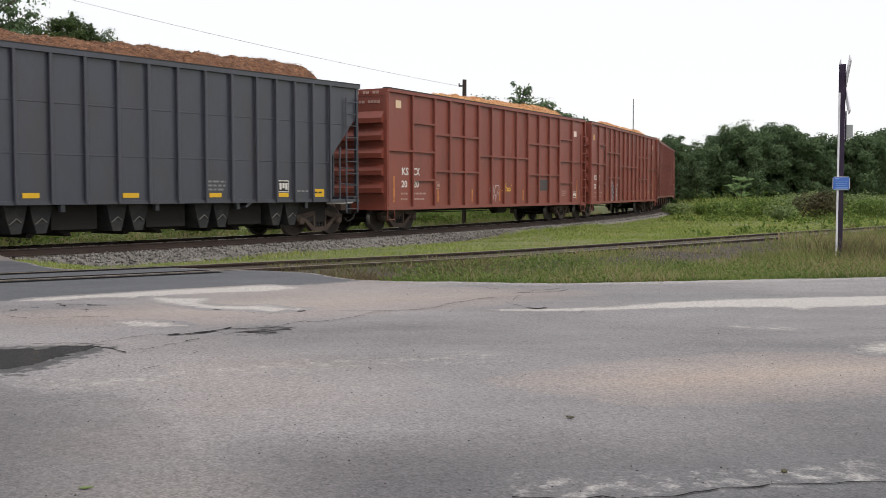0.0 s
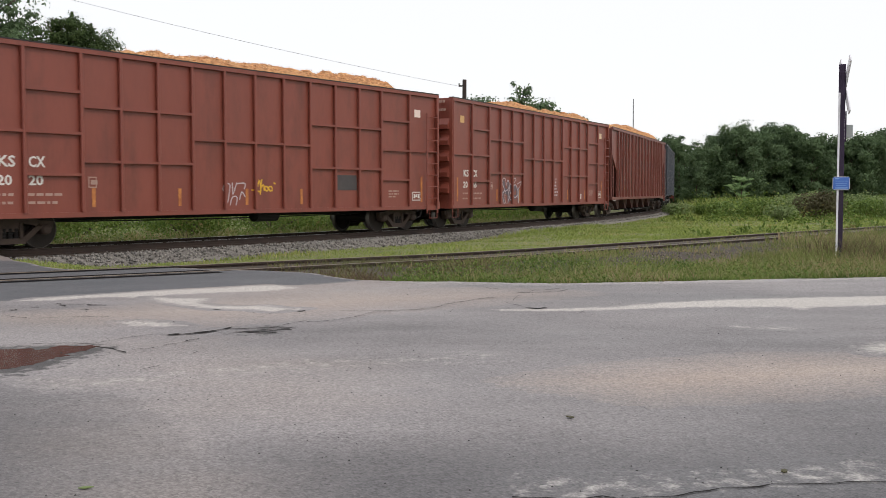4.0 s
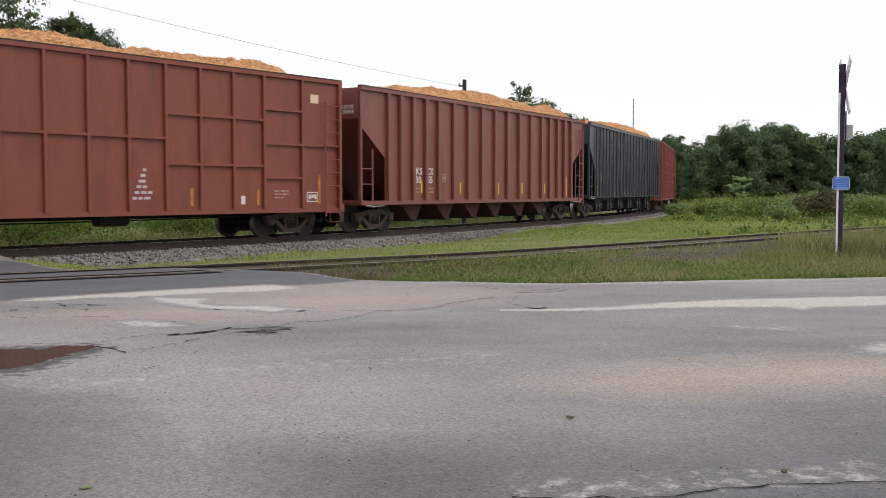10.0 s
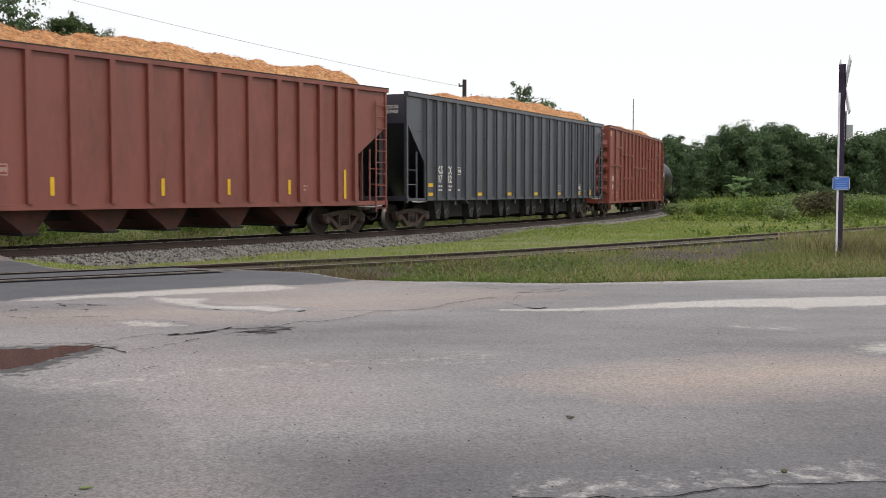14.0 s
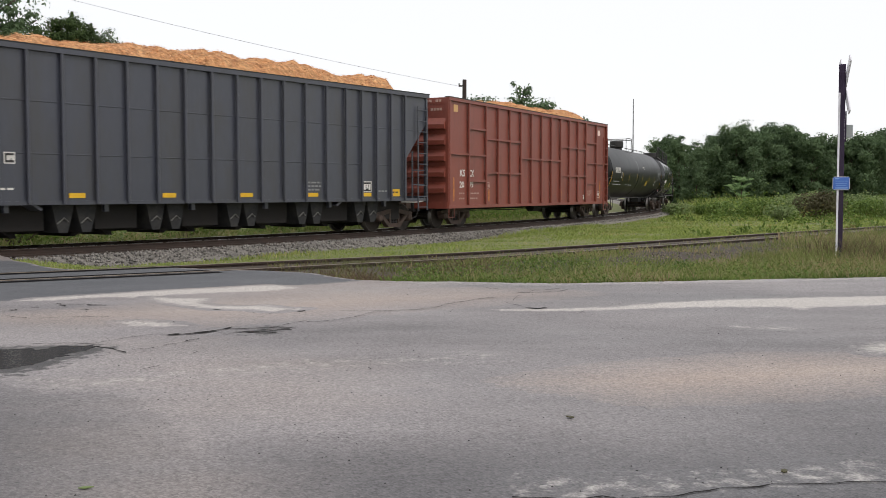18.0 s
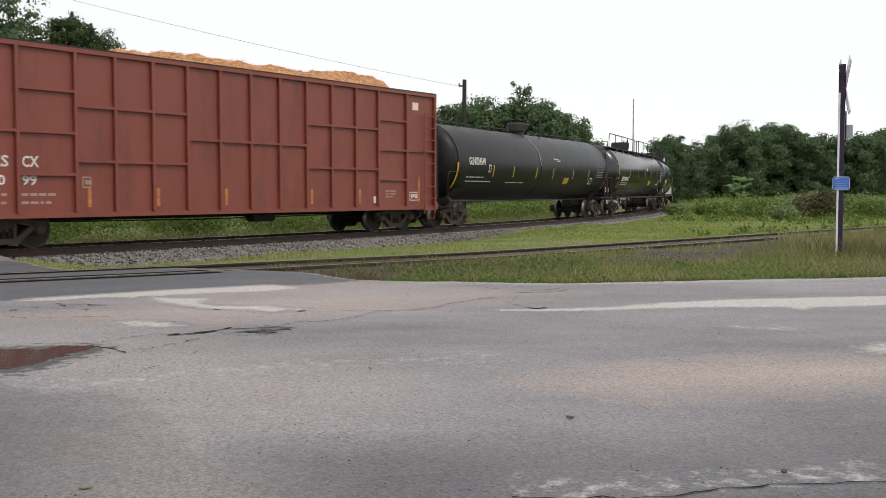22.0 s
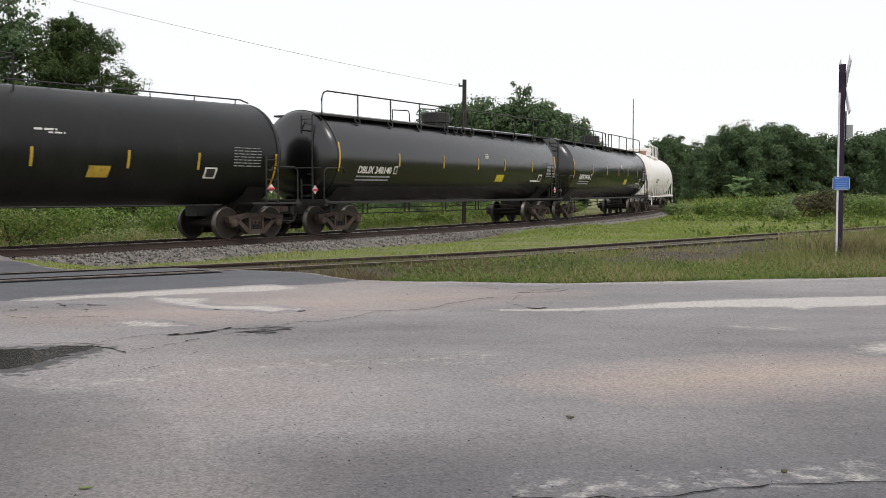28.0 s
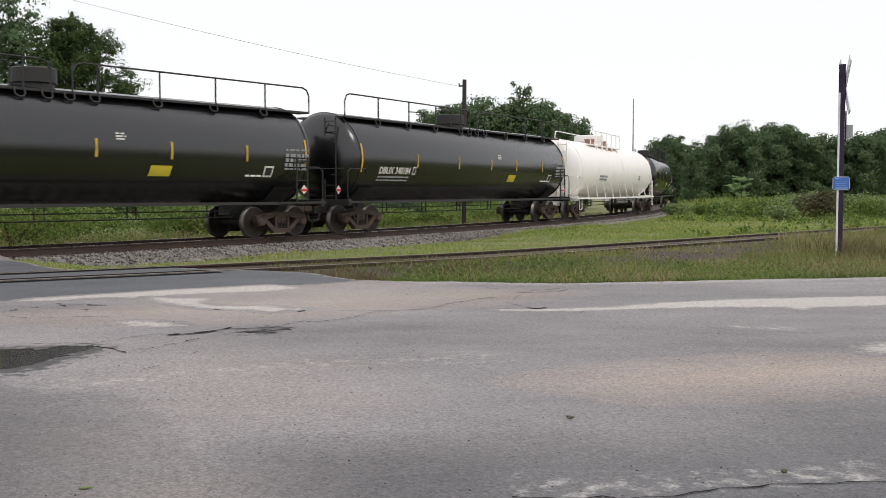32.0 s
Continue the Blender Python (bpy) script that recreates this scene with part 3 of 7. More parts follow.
worn("dark_patch", [(-0.9, 5.4), (0.3, 5.5), (1.0, 5.45), (1.7, 5.6), (2.3, 6.0), (3.15, 6.3), (5.3, 6.7), (9.0, 7.2), (6.0, 2.0), (-0.9, 2.0)], 0.0014, VIGNETTE_LANE, "near-lane asphalt with lens vignetting painted in as a darker tone", 0.5, 0.62, 0.1, 0.62)
PUDDLE = [(-6.5, 8.8), (-4.2, 8.83), (-3.74, 8.77), (-3.54, 8.83), (-3.45, 8.74), (-3.34, 8.83), (-3.32, 9.01), (-3.16, 8.96), (-3.06, 9.04), (-2.97, 8.98), (-3.0, 8.7), (-3.08, 8.45), (-3.12, 8.25), (-3.14, 8.03), (-3.22, 7.85), (-3.4, 7.72), (-3.7, 7.65), (-6.5, 7.3)]
sheet("puddle", PUDDLE, 0.0065, WATER, "shallow dark puddle reflecting the train", 0.016, 0.05, seed=9)
WET = asphalt("wet_dark_asphalt", srgb(111, 107, 108), srgb(147, 141, 141), srgb(58, 56, 56), 0.6, 0.3, 0.6, 0.95)
worn("wet_fringe", [(-5.0, 9.0), (-3.78, 8.9), (-3.3, 9.05), (-2.95, 9.04), (-2.8, 8.93), (-2.86, 8.49), (-2.94, 8.1), (-2.98, 7.8), (-3.1, 7.6), (-3.3, 7.45), (-5.0, 7.1)], 0.0052, WET, "wet dark fringe of pitted asphalt round the puddle", 0.16, 0.75, 0.03, 0.2)
worn("crack_cluster", [(-2.01, 9.85), (-1.9, 10.02), (-1.76, 10.28), (-1.63, 10.3), (-1.55, 10.1), (-1.53, 9.8), (-1.67, 9.74), (-1.87, 9.76)], 0.0056, WET, "crumbled dark asphalt along the crack", 0.3, 0.75, 0.025, 0.2)
crack([(-3.6, 9.08), (-3.49, 9.11), (-3.1, 9.08), (-3.0, 9.25), (-2.88, 9.47), (-2.69, 9.65), (-2.55, 9.69)], 0.010, 31)
crack([(-2.56, 9.67), (-2.44, 9.74), (-2.29, 9.85), (-2.15, 10.04), (-2.08, 10.18)], 0.042, 32, 0.009)
crack([(-2.08, 10.16), (-1.91, 10.1), (-1.78, 10.22), (-1.63, 10.3), (-1.57, 10.43), (-1.42, 10.68), (-1.33, 10.6), (-1.2, 10.68), (-0.98, 11.0), (-0.8, 11.5), (-0.64, 11.65), (-0.28, 11.82), (-0.07, 12.09), (0.06, 12.44), (0.32, 12.77), (0.49, 13.04), (0.66, 13.14)], 0.014, 37, 0.010)
crack([(-1.16, 11.65), (-0.92, 11.74), (-0.64, 11.67)], 0.012, 42, 0.0105)
for i, (x, y) in enumerate(((-1.98, 9.84), (-1.9, 9.92), (-1.84, 9.8), (-1.75, 10.05), (-1.72, 9.95), (-1.7, 10.18))):
    crack([(x, y), (x + 0.14, y + 0.03), (x + 0.26, y + 0.02 * (i % 3))], 0.016, 60 + i, 0.0094 + 0.0004 * i)
crack([(-2.98, 8.96), (-2.81, 8.89), (-2.62, 8.71)], 0.016, 33)
crack([(-2.62, 8.72), (-2.5, 8.83), (-2.39, 9.07), (-2.25, 9.35)], 0.011, 43, 0.0085)
crack([(-2.3, 9.3), (-2.25, 9.36), (-2.21, 9.4)], 0.035, 44, 0.0088)
crack([(-2.26, 7.75), (-2.17, 7.93)], 0.02, 45)
crack([(-2.06, 8.56), (-2.04, 8.66)], 0.018, 46)
crack([(0.99, 13.55), (0.88, 12.95), (0.83, 12.44), (0.9, 12.24), (0.99, 11.98)], 0.018, 34)
crack([(0.98, 12.0), (1.1, 11.94), (1.2, 11.95)], 0.035, 35, 0.0082)
crack([(0.6, 14.55), (0.67, 14.35)], 0.03, 47)
crack([(0.7, 14.46), (0.76, 14.32)], 0.03, 48)
crack([(1.01, 14.97), (1.13, 14.61), (1.21, 14.13), (1.14, 13.83), (0.98, 13.94)], 0.018, 39)
crack([(1.19, 14.13), (1.43, 14.21), (1.69, 14.43), (1.7, 14.21), (1.46, 13.94), (1.17, 13.83)], 0.016, 49, 0.0084)
crack([(0.76, 12.6), (0.8, 12.47)], 0.025, 50)
crack([(1.44, 11.84), (1.46, 11.56), (1.45, 11.29)], 0.010, 51)
crack([(1.58, 11.65), (1.45, 11.29)], 0.010, 52, 0.0084)
crack([(-1.97, 10.86), (-1.91, 11.34), (-1.82, 11.69), (-1.69, 11.8)], 0.010, 36)
crack([(-1.62, 11.68), (-1.55, 11.72)], 0.03, 53)
crack([(-4.55, 12.39), (-4.31, 12.36), (-3.96, 12.19)], 0.022, 40)
crack([(-4.7, 11.19), (-4.35, 11.02), (-4.0, 11.14), (-3.53, 11.07)], 0.008, 41)
for i, (x, y) in enumerate(((-4.75, 12.0), (-4.62, 12.4), (-4.5, 12.2), (-4.1, 11.8), (-4.9, 11.75), (-2.6, 11.8))):
    crack([(x, y), (x + 0.05, y + 0.02), (x + 0.09, y)], 0.025, 70 + i)
crack([(0.3, 4.5), (0.53, 4.505), (0.86, 4.535), (1.18, 4.605), (1.58, 4.66), (1.85, 4.72), (2.4, 4.78)], 0.009, 38)


# ---- tracks ----
def rail_bm(path, off, lo, hi, top):
    """One rail along a path: a foot, a web and a head."""
    b = bmesh.new()
    sec = [(-0.07, -0.17), (0.07, -0.17), (0.065, -0.15), (0.012, -0.13), (0.012, -0.045), (0.036, -0.035), (0.036, -0.006), (0.028, 0.0), (-0.028, 0.0), (-0.036, -0.006), (-0.036, -0.035), (-0.012, -0.045), (-0.012, -0.13), (-0.065, -0.15)]
    rows = []
    for i in range(lo, hi):
        d = (path[min(i + 1, len(path) - 1)] - path[max(i - 1, 0)])
        d.z = 0
        d.normalize()
        nrm = Vector((-d.y, d.x, 0))
        rows.append([b.verts.new(path[i] + nrm * (off + a) + Vector((0, 0, c + top))) for a, c in sec])
    n = len(sec)
    for p, q in zip(rows, rows[1:]):
        for k in range(n):
            f = b.faces.new((p[k], p[(k + 1) % n], q[(k + 1) % n], q[k]))
            f.material_index = 1 if k in (6, 7, 8) else 0
    return b


def along(path, spacing, start, stop):
    """Even places on a path with its direction."""
    out, left = [], 0.0
    for a, b in zip(path[start:stop], path[start + 1:stop + 1]):
        d = b - a
        L = d.length
        while left < L:
            out.append((a + d * (left / L), math.degrees(math.atan2(d.y, d.x))))
            left += spacing
        left -= L
    return out


main_track = thing("railway_track", "main railway track on grey crushed-stone ballast", "track", kind="structure")
for off in (0.7525, -0.7525):
    ob = part("rail", rail_bm(MAIN, off, 100, 980, 0.0), RAIL_SIDE, main_track, "rusty steel rail with a bright worn head")
    ob.data.materials.append(RAIL_TOP)
bm = bmesh.new()
bx(bm, -0.115, 0.115, -1.3, 1.3, -0.17, 0.0)
bmesh.ops.bevel(bm, geom=bm.edges[:], offset=0.012, segments=1, affect="EDGES")
tie_mesh = finish(bm, "timber_tie", TIE)
for p, a in along(MAIN, 0.54, 330, 660):
    ob = new("timber_tie", tie_mesh)
    ob.parent = main_track
    ob.matrix_basis = pose(p.x, p.y, p.z - 0.172, 0, 0, a + rng.uniform(-1.5, 1.5))
bm = bmesh.new()
rows = []
for i in range(100, 980, 2):
    d = MAIN[i + 1] - MAIN[i - 1]
    nrm = Vector((-d.y, d.x, 0)).normalized()
    far = max(0.0, min(1.0, (MAIN[i].y - 36) / 9))
    row = []
    for j, (a, c) in enumerate([(-3.0 + 1.0 * far, -0.66 - 0.1 * far), (-2.2 + 0.45 * far, -0.36 - 0.06 * far), (-1.55, -0.205), (-0.7, -0.215), (0.7, -0.215), (1.55, -0.205), (2.2, -0.36), (3.0, -0.66)]):
        row.append(bm.verts.new(MAIN[i] + nrm * (a + rng.uniform(-0.09, 0.09)) + Vector((0, 0, c + rng.uniform(-0.025, 0.025)))))
    rows.append(row)
for p, q in zip(rows, rows[1:]):
    for k in range(7):
        bm.faces.new((p[k], p[k + 1], q[k + 1], q[k]))
part("ballast_bed", bm, BALLAST, main_track, "bed of grey crushed stone")

side_track = thing("railway_siding", "overgrown siding track with rusty rails in weeds", "track", kind="structure")
for off in (0.7525, -0.7525):
    ob = part("rail", rail_bm(SIDING, off, 0, len(SIDING), 0.014), RAIL_SIDE, side_track, "rusty steel rail half hidden in weeds")
    ob.data.materials.append(DULL_RAIL)
k0 = min(range(len(SIDING)), key=lambda i: (SIDING[i] - Vector((-4.2, 18.35, 0))).length)
for p, a in along(SIDING, 0.55, k0, k0 + 60):
    ob = new("timber_tie", tie_mesh)
    ob.parent = side_track
    ob.matrix_basis = pose(p.x, p.y, -0.13 - rng.uniform(0, 0.03), 0, 0, a + rng.uniform(-2, 2))
for off in (0.7525, -0.7525):
    for s in (-1, 1):
        bm = bmesh.new()
        rows = []
        for i in range(k0 - 22, k0 + 1):
            d = SIDING[i + 1] - SIDING[i - 1]
            nrm = Vector((-d.y, d.x, 0)).normalized()
            c = off + s * (0.18 if s * off < 0 else 0.3 if off < 0 else 0.1)
            w = 0.13 if s * off < 0 else 0.11 if off < 0 else 0.05
            rows.append((bm.verts.new(SIDING[i] + nrm * (c - w) + Vector((0, 0, 0.009))), bm.verts.new(SIDING[i] + nrm * (c + w) + Vector((0, 0, 0.009)))))
        for p, q in zip(rows, rows[1:]):
            bm.faces.new((p[0], q[0], q[1], p[1]))
        part("flangeway", bm, GROOVE, side_track, "dark groove beside the rail")


# ---- rail cars ----
def text_part(words, size, x, z, y, parent, material, label="white stencilled lettering", shear=0.0, depth=0.004):
    cu = bpy.data.curves.new("lettering", "FONT")
    cu.body, cu.size, cu.align_x, cu.extrude, cu.shear = words, size, "LEFT", depth, shear
    cu.offset = 0.02 * size
    cu.resolution_u = 2
    tmp = new("lettering", cu)
    me = bpy.data.meshes.new_from_object(tmp.evaluated_get(bpy.context.evaluated_depsgraph_get()))
    bpy.data.objects.remove(tmp)
    me.materials.clear()
    me.materials.append(material)
    ob = new("lettering", me)
    ob.parent = parent
    ob.matrix_basis = pose(x, y, z, 90, 0, 0)
    return tagged(ob, label)


def bars(parent, x, z, y, w, rows, h, gap, material, seed, label="small unreadable stencilled lines"):
    """Lines of small lettering that cannot be read."""
    r = random.Random(seed)
    b = bmesh.new()
    for i in range(rows):
        q = x
        while q < x + w * (1 if i < rows - 1 else 0.7):
            L = r.uniform(0.08, 0.22)
            bx(b, q, min(q + L, x + w), y - 0.004, y + 0.002, z - i * (h + gap) - h, z - i * (h + gap))
            q += L + 0.05
    return part("stencil_text", b, material, parent, label)


def block(name, parent, x0, x1, z0, z1, y, material, label="", t=0.006):
    b = bmesh.new()
    bx(b, x0, x1, y - t, y + 0.002, z0, z1)
    return part(name, b, material, parent, label)


def data_panel(parent, x, z, y, w=0.5, h=0.34, seed=0, faded=False, field=None):
    block("data_panel", parent, x, x + w, z, z + h, y, FAINT if faded else LETTER, "pale-framed stencil panel")
    r = random.Random(seed)
    b = bmesh.new()
    bx(b, x + 0.028, x + w - 0.028, y - 0.009, y - 0.005, z + 0.028, z + h - 0.028)
    part("panel_field", b, field or (RED if faded else DULL_BLACK), parent, "dark field of the stencil panel")
    b = bmesh.new()
    for i in range(3):
        bx(b, x + 0.07 + i * (w - 0.1) / 3, x + 0.07 + i * (w - 0.1) / 3 + 0.09, y - 0.012, y - 0.008, z + 0.08 + 0.04 * (i % 2), z + h - 0.08)
    part("panel_marks", b, FAINT if faded else LETTER, parent, "pale marks in the panel")


def make_truck(parent, x):
    """A two-axle truck: bolster, side frames, springs, wheelsets with bearing caps."""
    b = bmesh.new()
    bx(b, -0.22, 0.22, -1.05, 1.05, 0.42, 0.66)
    bx(b, -0.16, 0.16, -0.3, 0.3, 0.6, 0.82)
    bx(b, -0.75, 0.75, -0.04, 0.04, 0.36, 0.44)
    for s in (-0.42, 0.42):
        bx(b, s - 0.06, s + 0.06, -0.72, 0.72, 0.3, 0.42)
    truck = part("truck", b, STEEL, parent, "grimy brown cast-steel truck", at=(x, 0, 0))
    b = bmesh.new()
    # frame built from members, with open windows either side of the spring nest
    def member(p, q, w):
        a, c = Vector((p[0], 0, p[1])), Vector((q[0], 0, q[1]))
        u = (c - a).normalized()
        v = Vector((-u.z, 0, u.x)) * w / 2
        prism(b, [((a + v).x, (a + v).z), ((c + v).x, (c + v).z), ((c - v).x, (c - v).z), ((a - v).x, (a - v).z)], "y", -0.09, 0.09)
    member((-1.08, 0.56), (-0.72, 0.60), 0.17)
    member((1.08, 0.56), (0.72, 0.60), 0.17)
    member((-0.78, 0.60), (-0.36, 0.68), 0.15)
    member((0.78, 0.60), (0.36, 0.68), 0.15)
    member((-0.4, 0.69), (0.4, 0.69), 0.13)
    member((-0.76, 0.56), (-0.33, 0.22), 0.13)
    member((0.76, 0.56), (0.33, 0.22), 0.13)
    member((-0.37, 0.20), (0.37, 0.20), 0.13)
    member((-0.26, 0.66), (-0.26, 0.22), 0.08)
    member((0.26, 0.66), (0.26, 0.22), 0.08)
    frame_ob = part("side_frame", b, STEEL, truck, at=(0, -1.0, 0))
    again(frame_ob, (0, 1.0, 0))
    b = bmesh.new()
    for sx in (-0.15, 0, 0.15):
        lathe(b, [(0.24, 0.06), (0.30, 0.075), (0.34, 0.06), (0.38, 0.075), (0.42, 0.06), (0.46, 0.075), (0.5, 0.06)], "z", 10, (sx, 0, 0))
    springs = part("spring_nest", b, UNDER, truck, at=(0, -1.0, 0))
    again(springs, (0, 1.0, 0))
    b = bmesh.new()
    lathe(b, [(-0.82, 0.10), (-0.80, 0.15), (-0.80, 0.30), (-0.79, 0.40), (-0.80, 0.44), (-0.80, 0.456), (-0.70, 0.462), (-0.69, 0.485), (-0.66, 0.485), (-0.66, 0.40), (-0.68, 0.30), (-0.67, 0.15), (-0.62, 0.095),
              (0.62, 0.095), (0.67, 0.15), (0.68, 0.30), (0.66, 0.40), (0.66, 0.485), (0.69, 0.485), (0.70, 0.462), (0.80, 0.456), (0.80, 0.44), (0.79, 0.40), (0.80, 0.30), (0.80, 0.15), (0.82, 0.10)], "y", 36)
    for f in b.faces:
        c = f.calc_center_median()
        rr = math.hypot(c.x, c.z)
        if rr > 0.42 and 0.655 < abs(c.y) < 0.805:
            f.material_index = 1
    me = finish(b, "wheelset", WHEEL, True)
    me.materials.append(TREAD)
    b = bmesh.new()
    lathe(b, [(-1.16, 0.06), (-1.15, 0.11), (-1.05, 0.13), (-0.88, 0.13), (-0.86, 0.09)], "y", 16)
    cap_me = finish(b, "bearing_cap", STEEL, True)
    for sx in (-0.889, 0.889):
        w = new("wheelset", me)
        w.parent = truck
        w.location = (sx, 0, 0.457)
        tagged(w, "dark steel wheels on one axle with bright treads")
        for r in (0, 180):
            c = new("bearing_cap", cap_me)
            c.parent = truck
            c.matrix_basis = pose(sx, 0, 0.457, 0, 0, r)
    return truck


def couplers(parent, half):
    for s in (-1, 1):
        b = bmesh.new()
        bx(b, s * (half - 1.2), s * (half - 0.28), -0.09, 0.09, 0.78, 0.96)
        bx(b, s * (half - 0.34), s * (half + 0.02), -0.15, 0.15, 0.74, 1.0)
        part("coupler", b, STEEL, parent, "grimy knuckle coupler")
        b = bmesh.new()
        tube(b, [(s * (half - 0.55), -0.35, 0.72), (s * (half - 0.35), -0.36, 0.45), (s * (half - 0.1), -0.3, 0.36), (s * (half + 0.0), -0.25, 0.5)], 0.028)
        part("air_hose", b, UNDER, parent, "black rubber air hose")


def ladder(parent, x0, x1, y, z0, z1, rungs, material, label="side ladder"):
    b = bmesh.new()
    for x in (x0, x1):
        tube(b, [(x, y, z0), (x, y, z1)], 0.026)
    for i in range(rungs):
        z = z0 + 0.12 + (z1 - z0 - 0.24) * i / (rungs - 1)
        tube(b, [(x0, y, z), (x1, y, z)], 0.018, 5)
    return part("ladder", b, material, parent, label)


def end_ladder(parent, x, y0, y1, z0, z1, rungs, material):
    b = bmesh.new()
    for y in (y0, y1):
        tube(b, [(x, y, z0), (x, y, z1)], 0.026)
    for i in range(rungs):
        z = z0 + 0.12 + (z1 - z0 - 0.24) * i / (rungs - 1)
        tube(b, [(x, y0, z), (x, y1, z)], 0.018, 5)
    return part("ladder", b, material, parent, "end ladder")


def load(parent, x0, x1, half_w, z0, rise, seed, start, label="heaped orange wood chips", chips=None, loose=None):
    """A heap of chips: uneven crown that falls off to the ends and the sides."""
    nxx, nyy = 260, 36
    xs, ys = np.linspace(x0, x1, nxx), np.linspace(-half_w, half_w, nyy)
    X, Y = np.meshgrid(xs, ys)
    endf = np.clip(np.minimum((X - x0) / 0.9, (x1 - X) / 0.55), 0, 1)
    endf = endf * endf * (3 - 2 * endf)
    heap = np.clip((X - start) / 1.6, 0, 1)
    endf = endf * (0.12 + 0.88 * heap * heap * (3 - 2 * heap))
    crown = 1 - (np.abs(Y) / half_w) ** 3.2
    lumps = 0.84 + 0.36 * value_noise(X * 0.33 + seed * 7, Y * 0.4, seed) + 0.25 * (value_noise(X * 1.1, Y * 1.1, seed + 2) - 0.5)
    Z = z0 - 0.25 * (1 - endf) + rise * crown * endf * lumps * (0.95 + 0.16 * X / 9)
    Z += endf * (0.16 * (value_noise(X * 2.1, Y * 2.1, seed + 5) - 0.5) + 0.10 * (value_noise(X * 4.3, Y * 4.3, seed + 3) - 0.5) + 0.06 * (value_noise(X * 9, Y * 9, seed + 4) - 0.5))
    i = (np.arange(nyy - 1)[:, None] * nxx + np.arange(nxx - 1)[None, :]).ravel()
    t = np.concatenate([np.stack([i, i + 1, i + nxx + 1], 1), np.stack([i, i + nxx + 1, i + nxx], 1)])
    me = fast_mesh("wood_chip_load", np.stack([X.ravel(), Y.ravel(), Z.ravel()], 1), t, chips or CHIPS)
    ob = new("wood_chip_load", me)
    ob.parent = parent
    # loose chips on the heap
    r = np.random.RandomState(seed)
    n = 7000
    k = r.choice(np.flatnonzero(np.abs(Y.ravel()) < half_w * 0.88), n)
    c = np.stack([X.ravel()[k], Y.ravel()[k], Z.ravel()[k]], 1) + r.normal(0, 0.04, (n, 3)) * (1, 1, 0.3) + (0, 0, 0.015)
    a, q = r.normal(0, 1, (n, 3)), r.normal(0, 1, (n, 3))
    a = a / np.linalg.norm(a, axis=1)[:, None] * r.uniform(0.016, 0.055, (n, 1))
    q = q / np.linalg.norm(q, axis=1)[:, None] * r.uniform(0.012, 0.036, (n, 1))
    a, q = a * (1, 1, 0.4), q * (1, 1, 0.4)
    v = np.stack([c - a, c + q, c + a, c - q], 1).reshape(-1, 3)
    f = np.arange(n)[:, None] * 4
    t = np.concatenate([f + [0, 1, 2], f + [0, 2, 3]])
    o2 = new("chip_litter", fast_mesh("chip_litter", v, t, loose or CHIP_LOOSE))
    o2.parent = parent
    tagged(o2, "loose wood chips on the heap", kind="stuff")
    return tagged(ob, label)


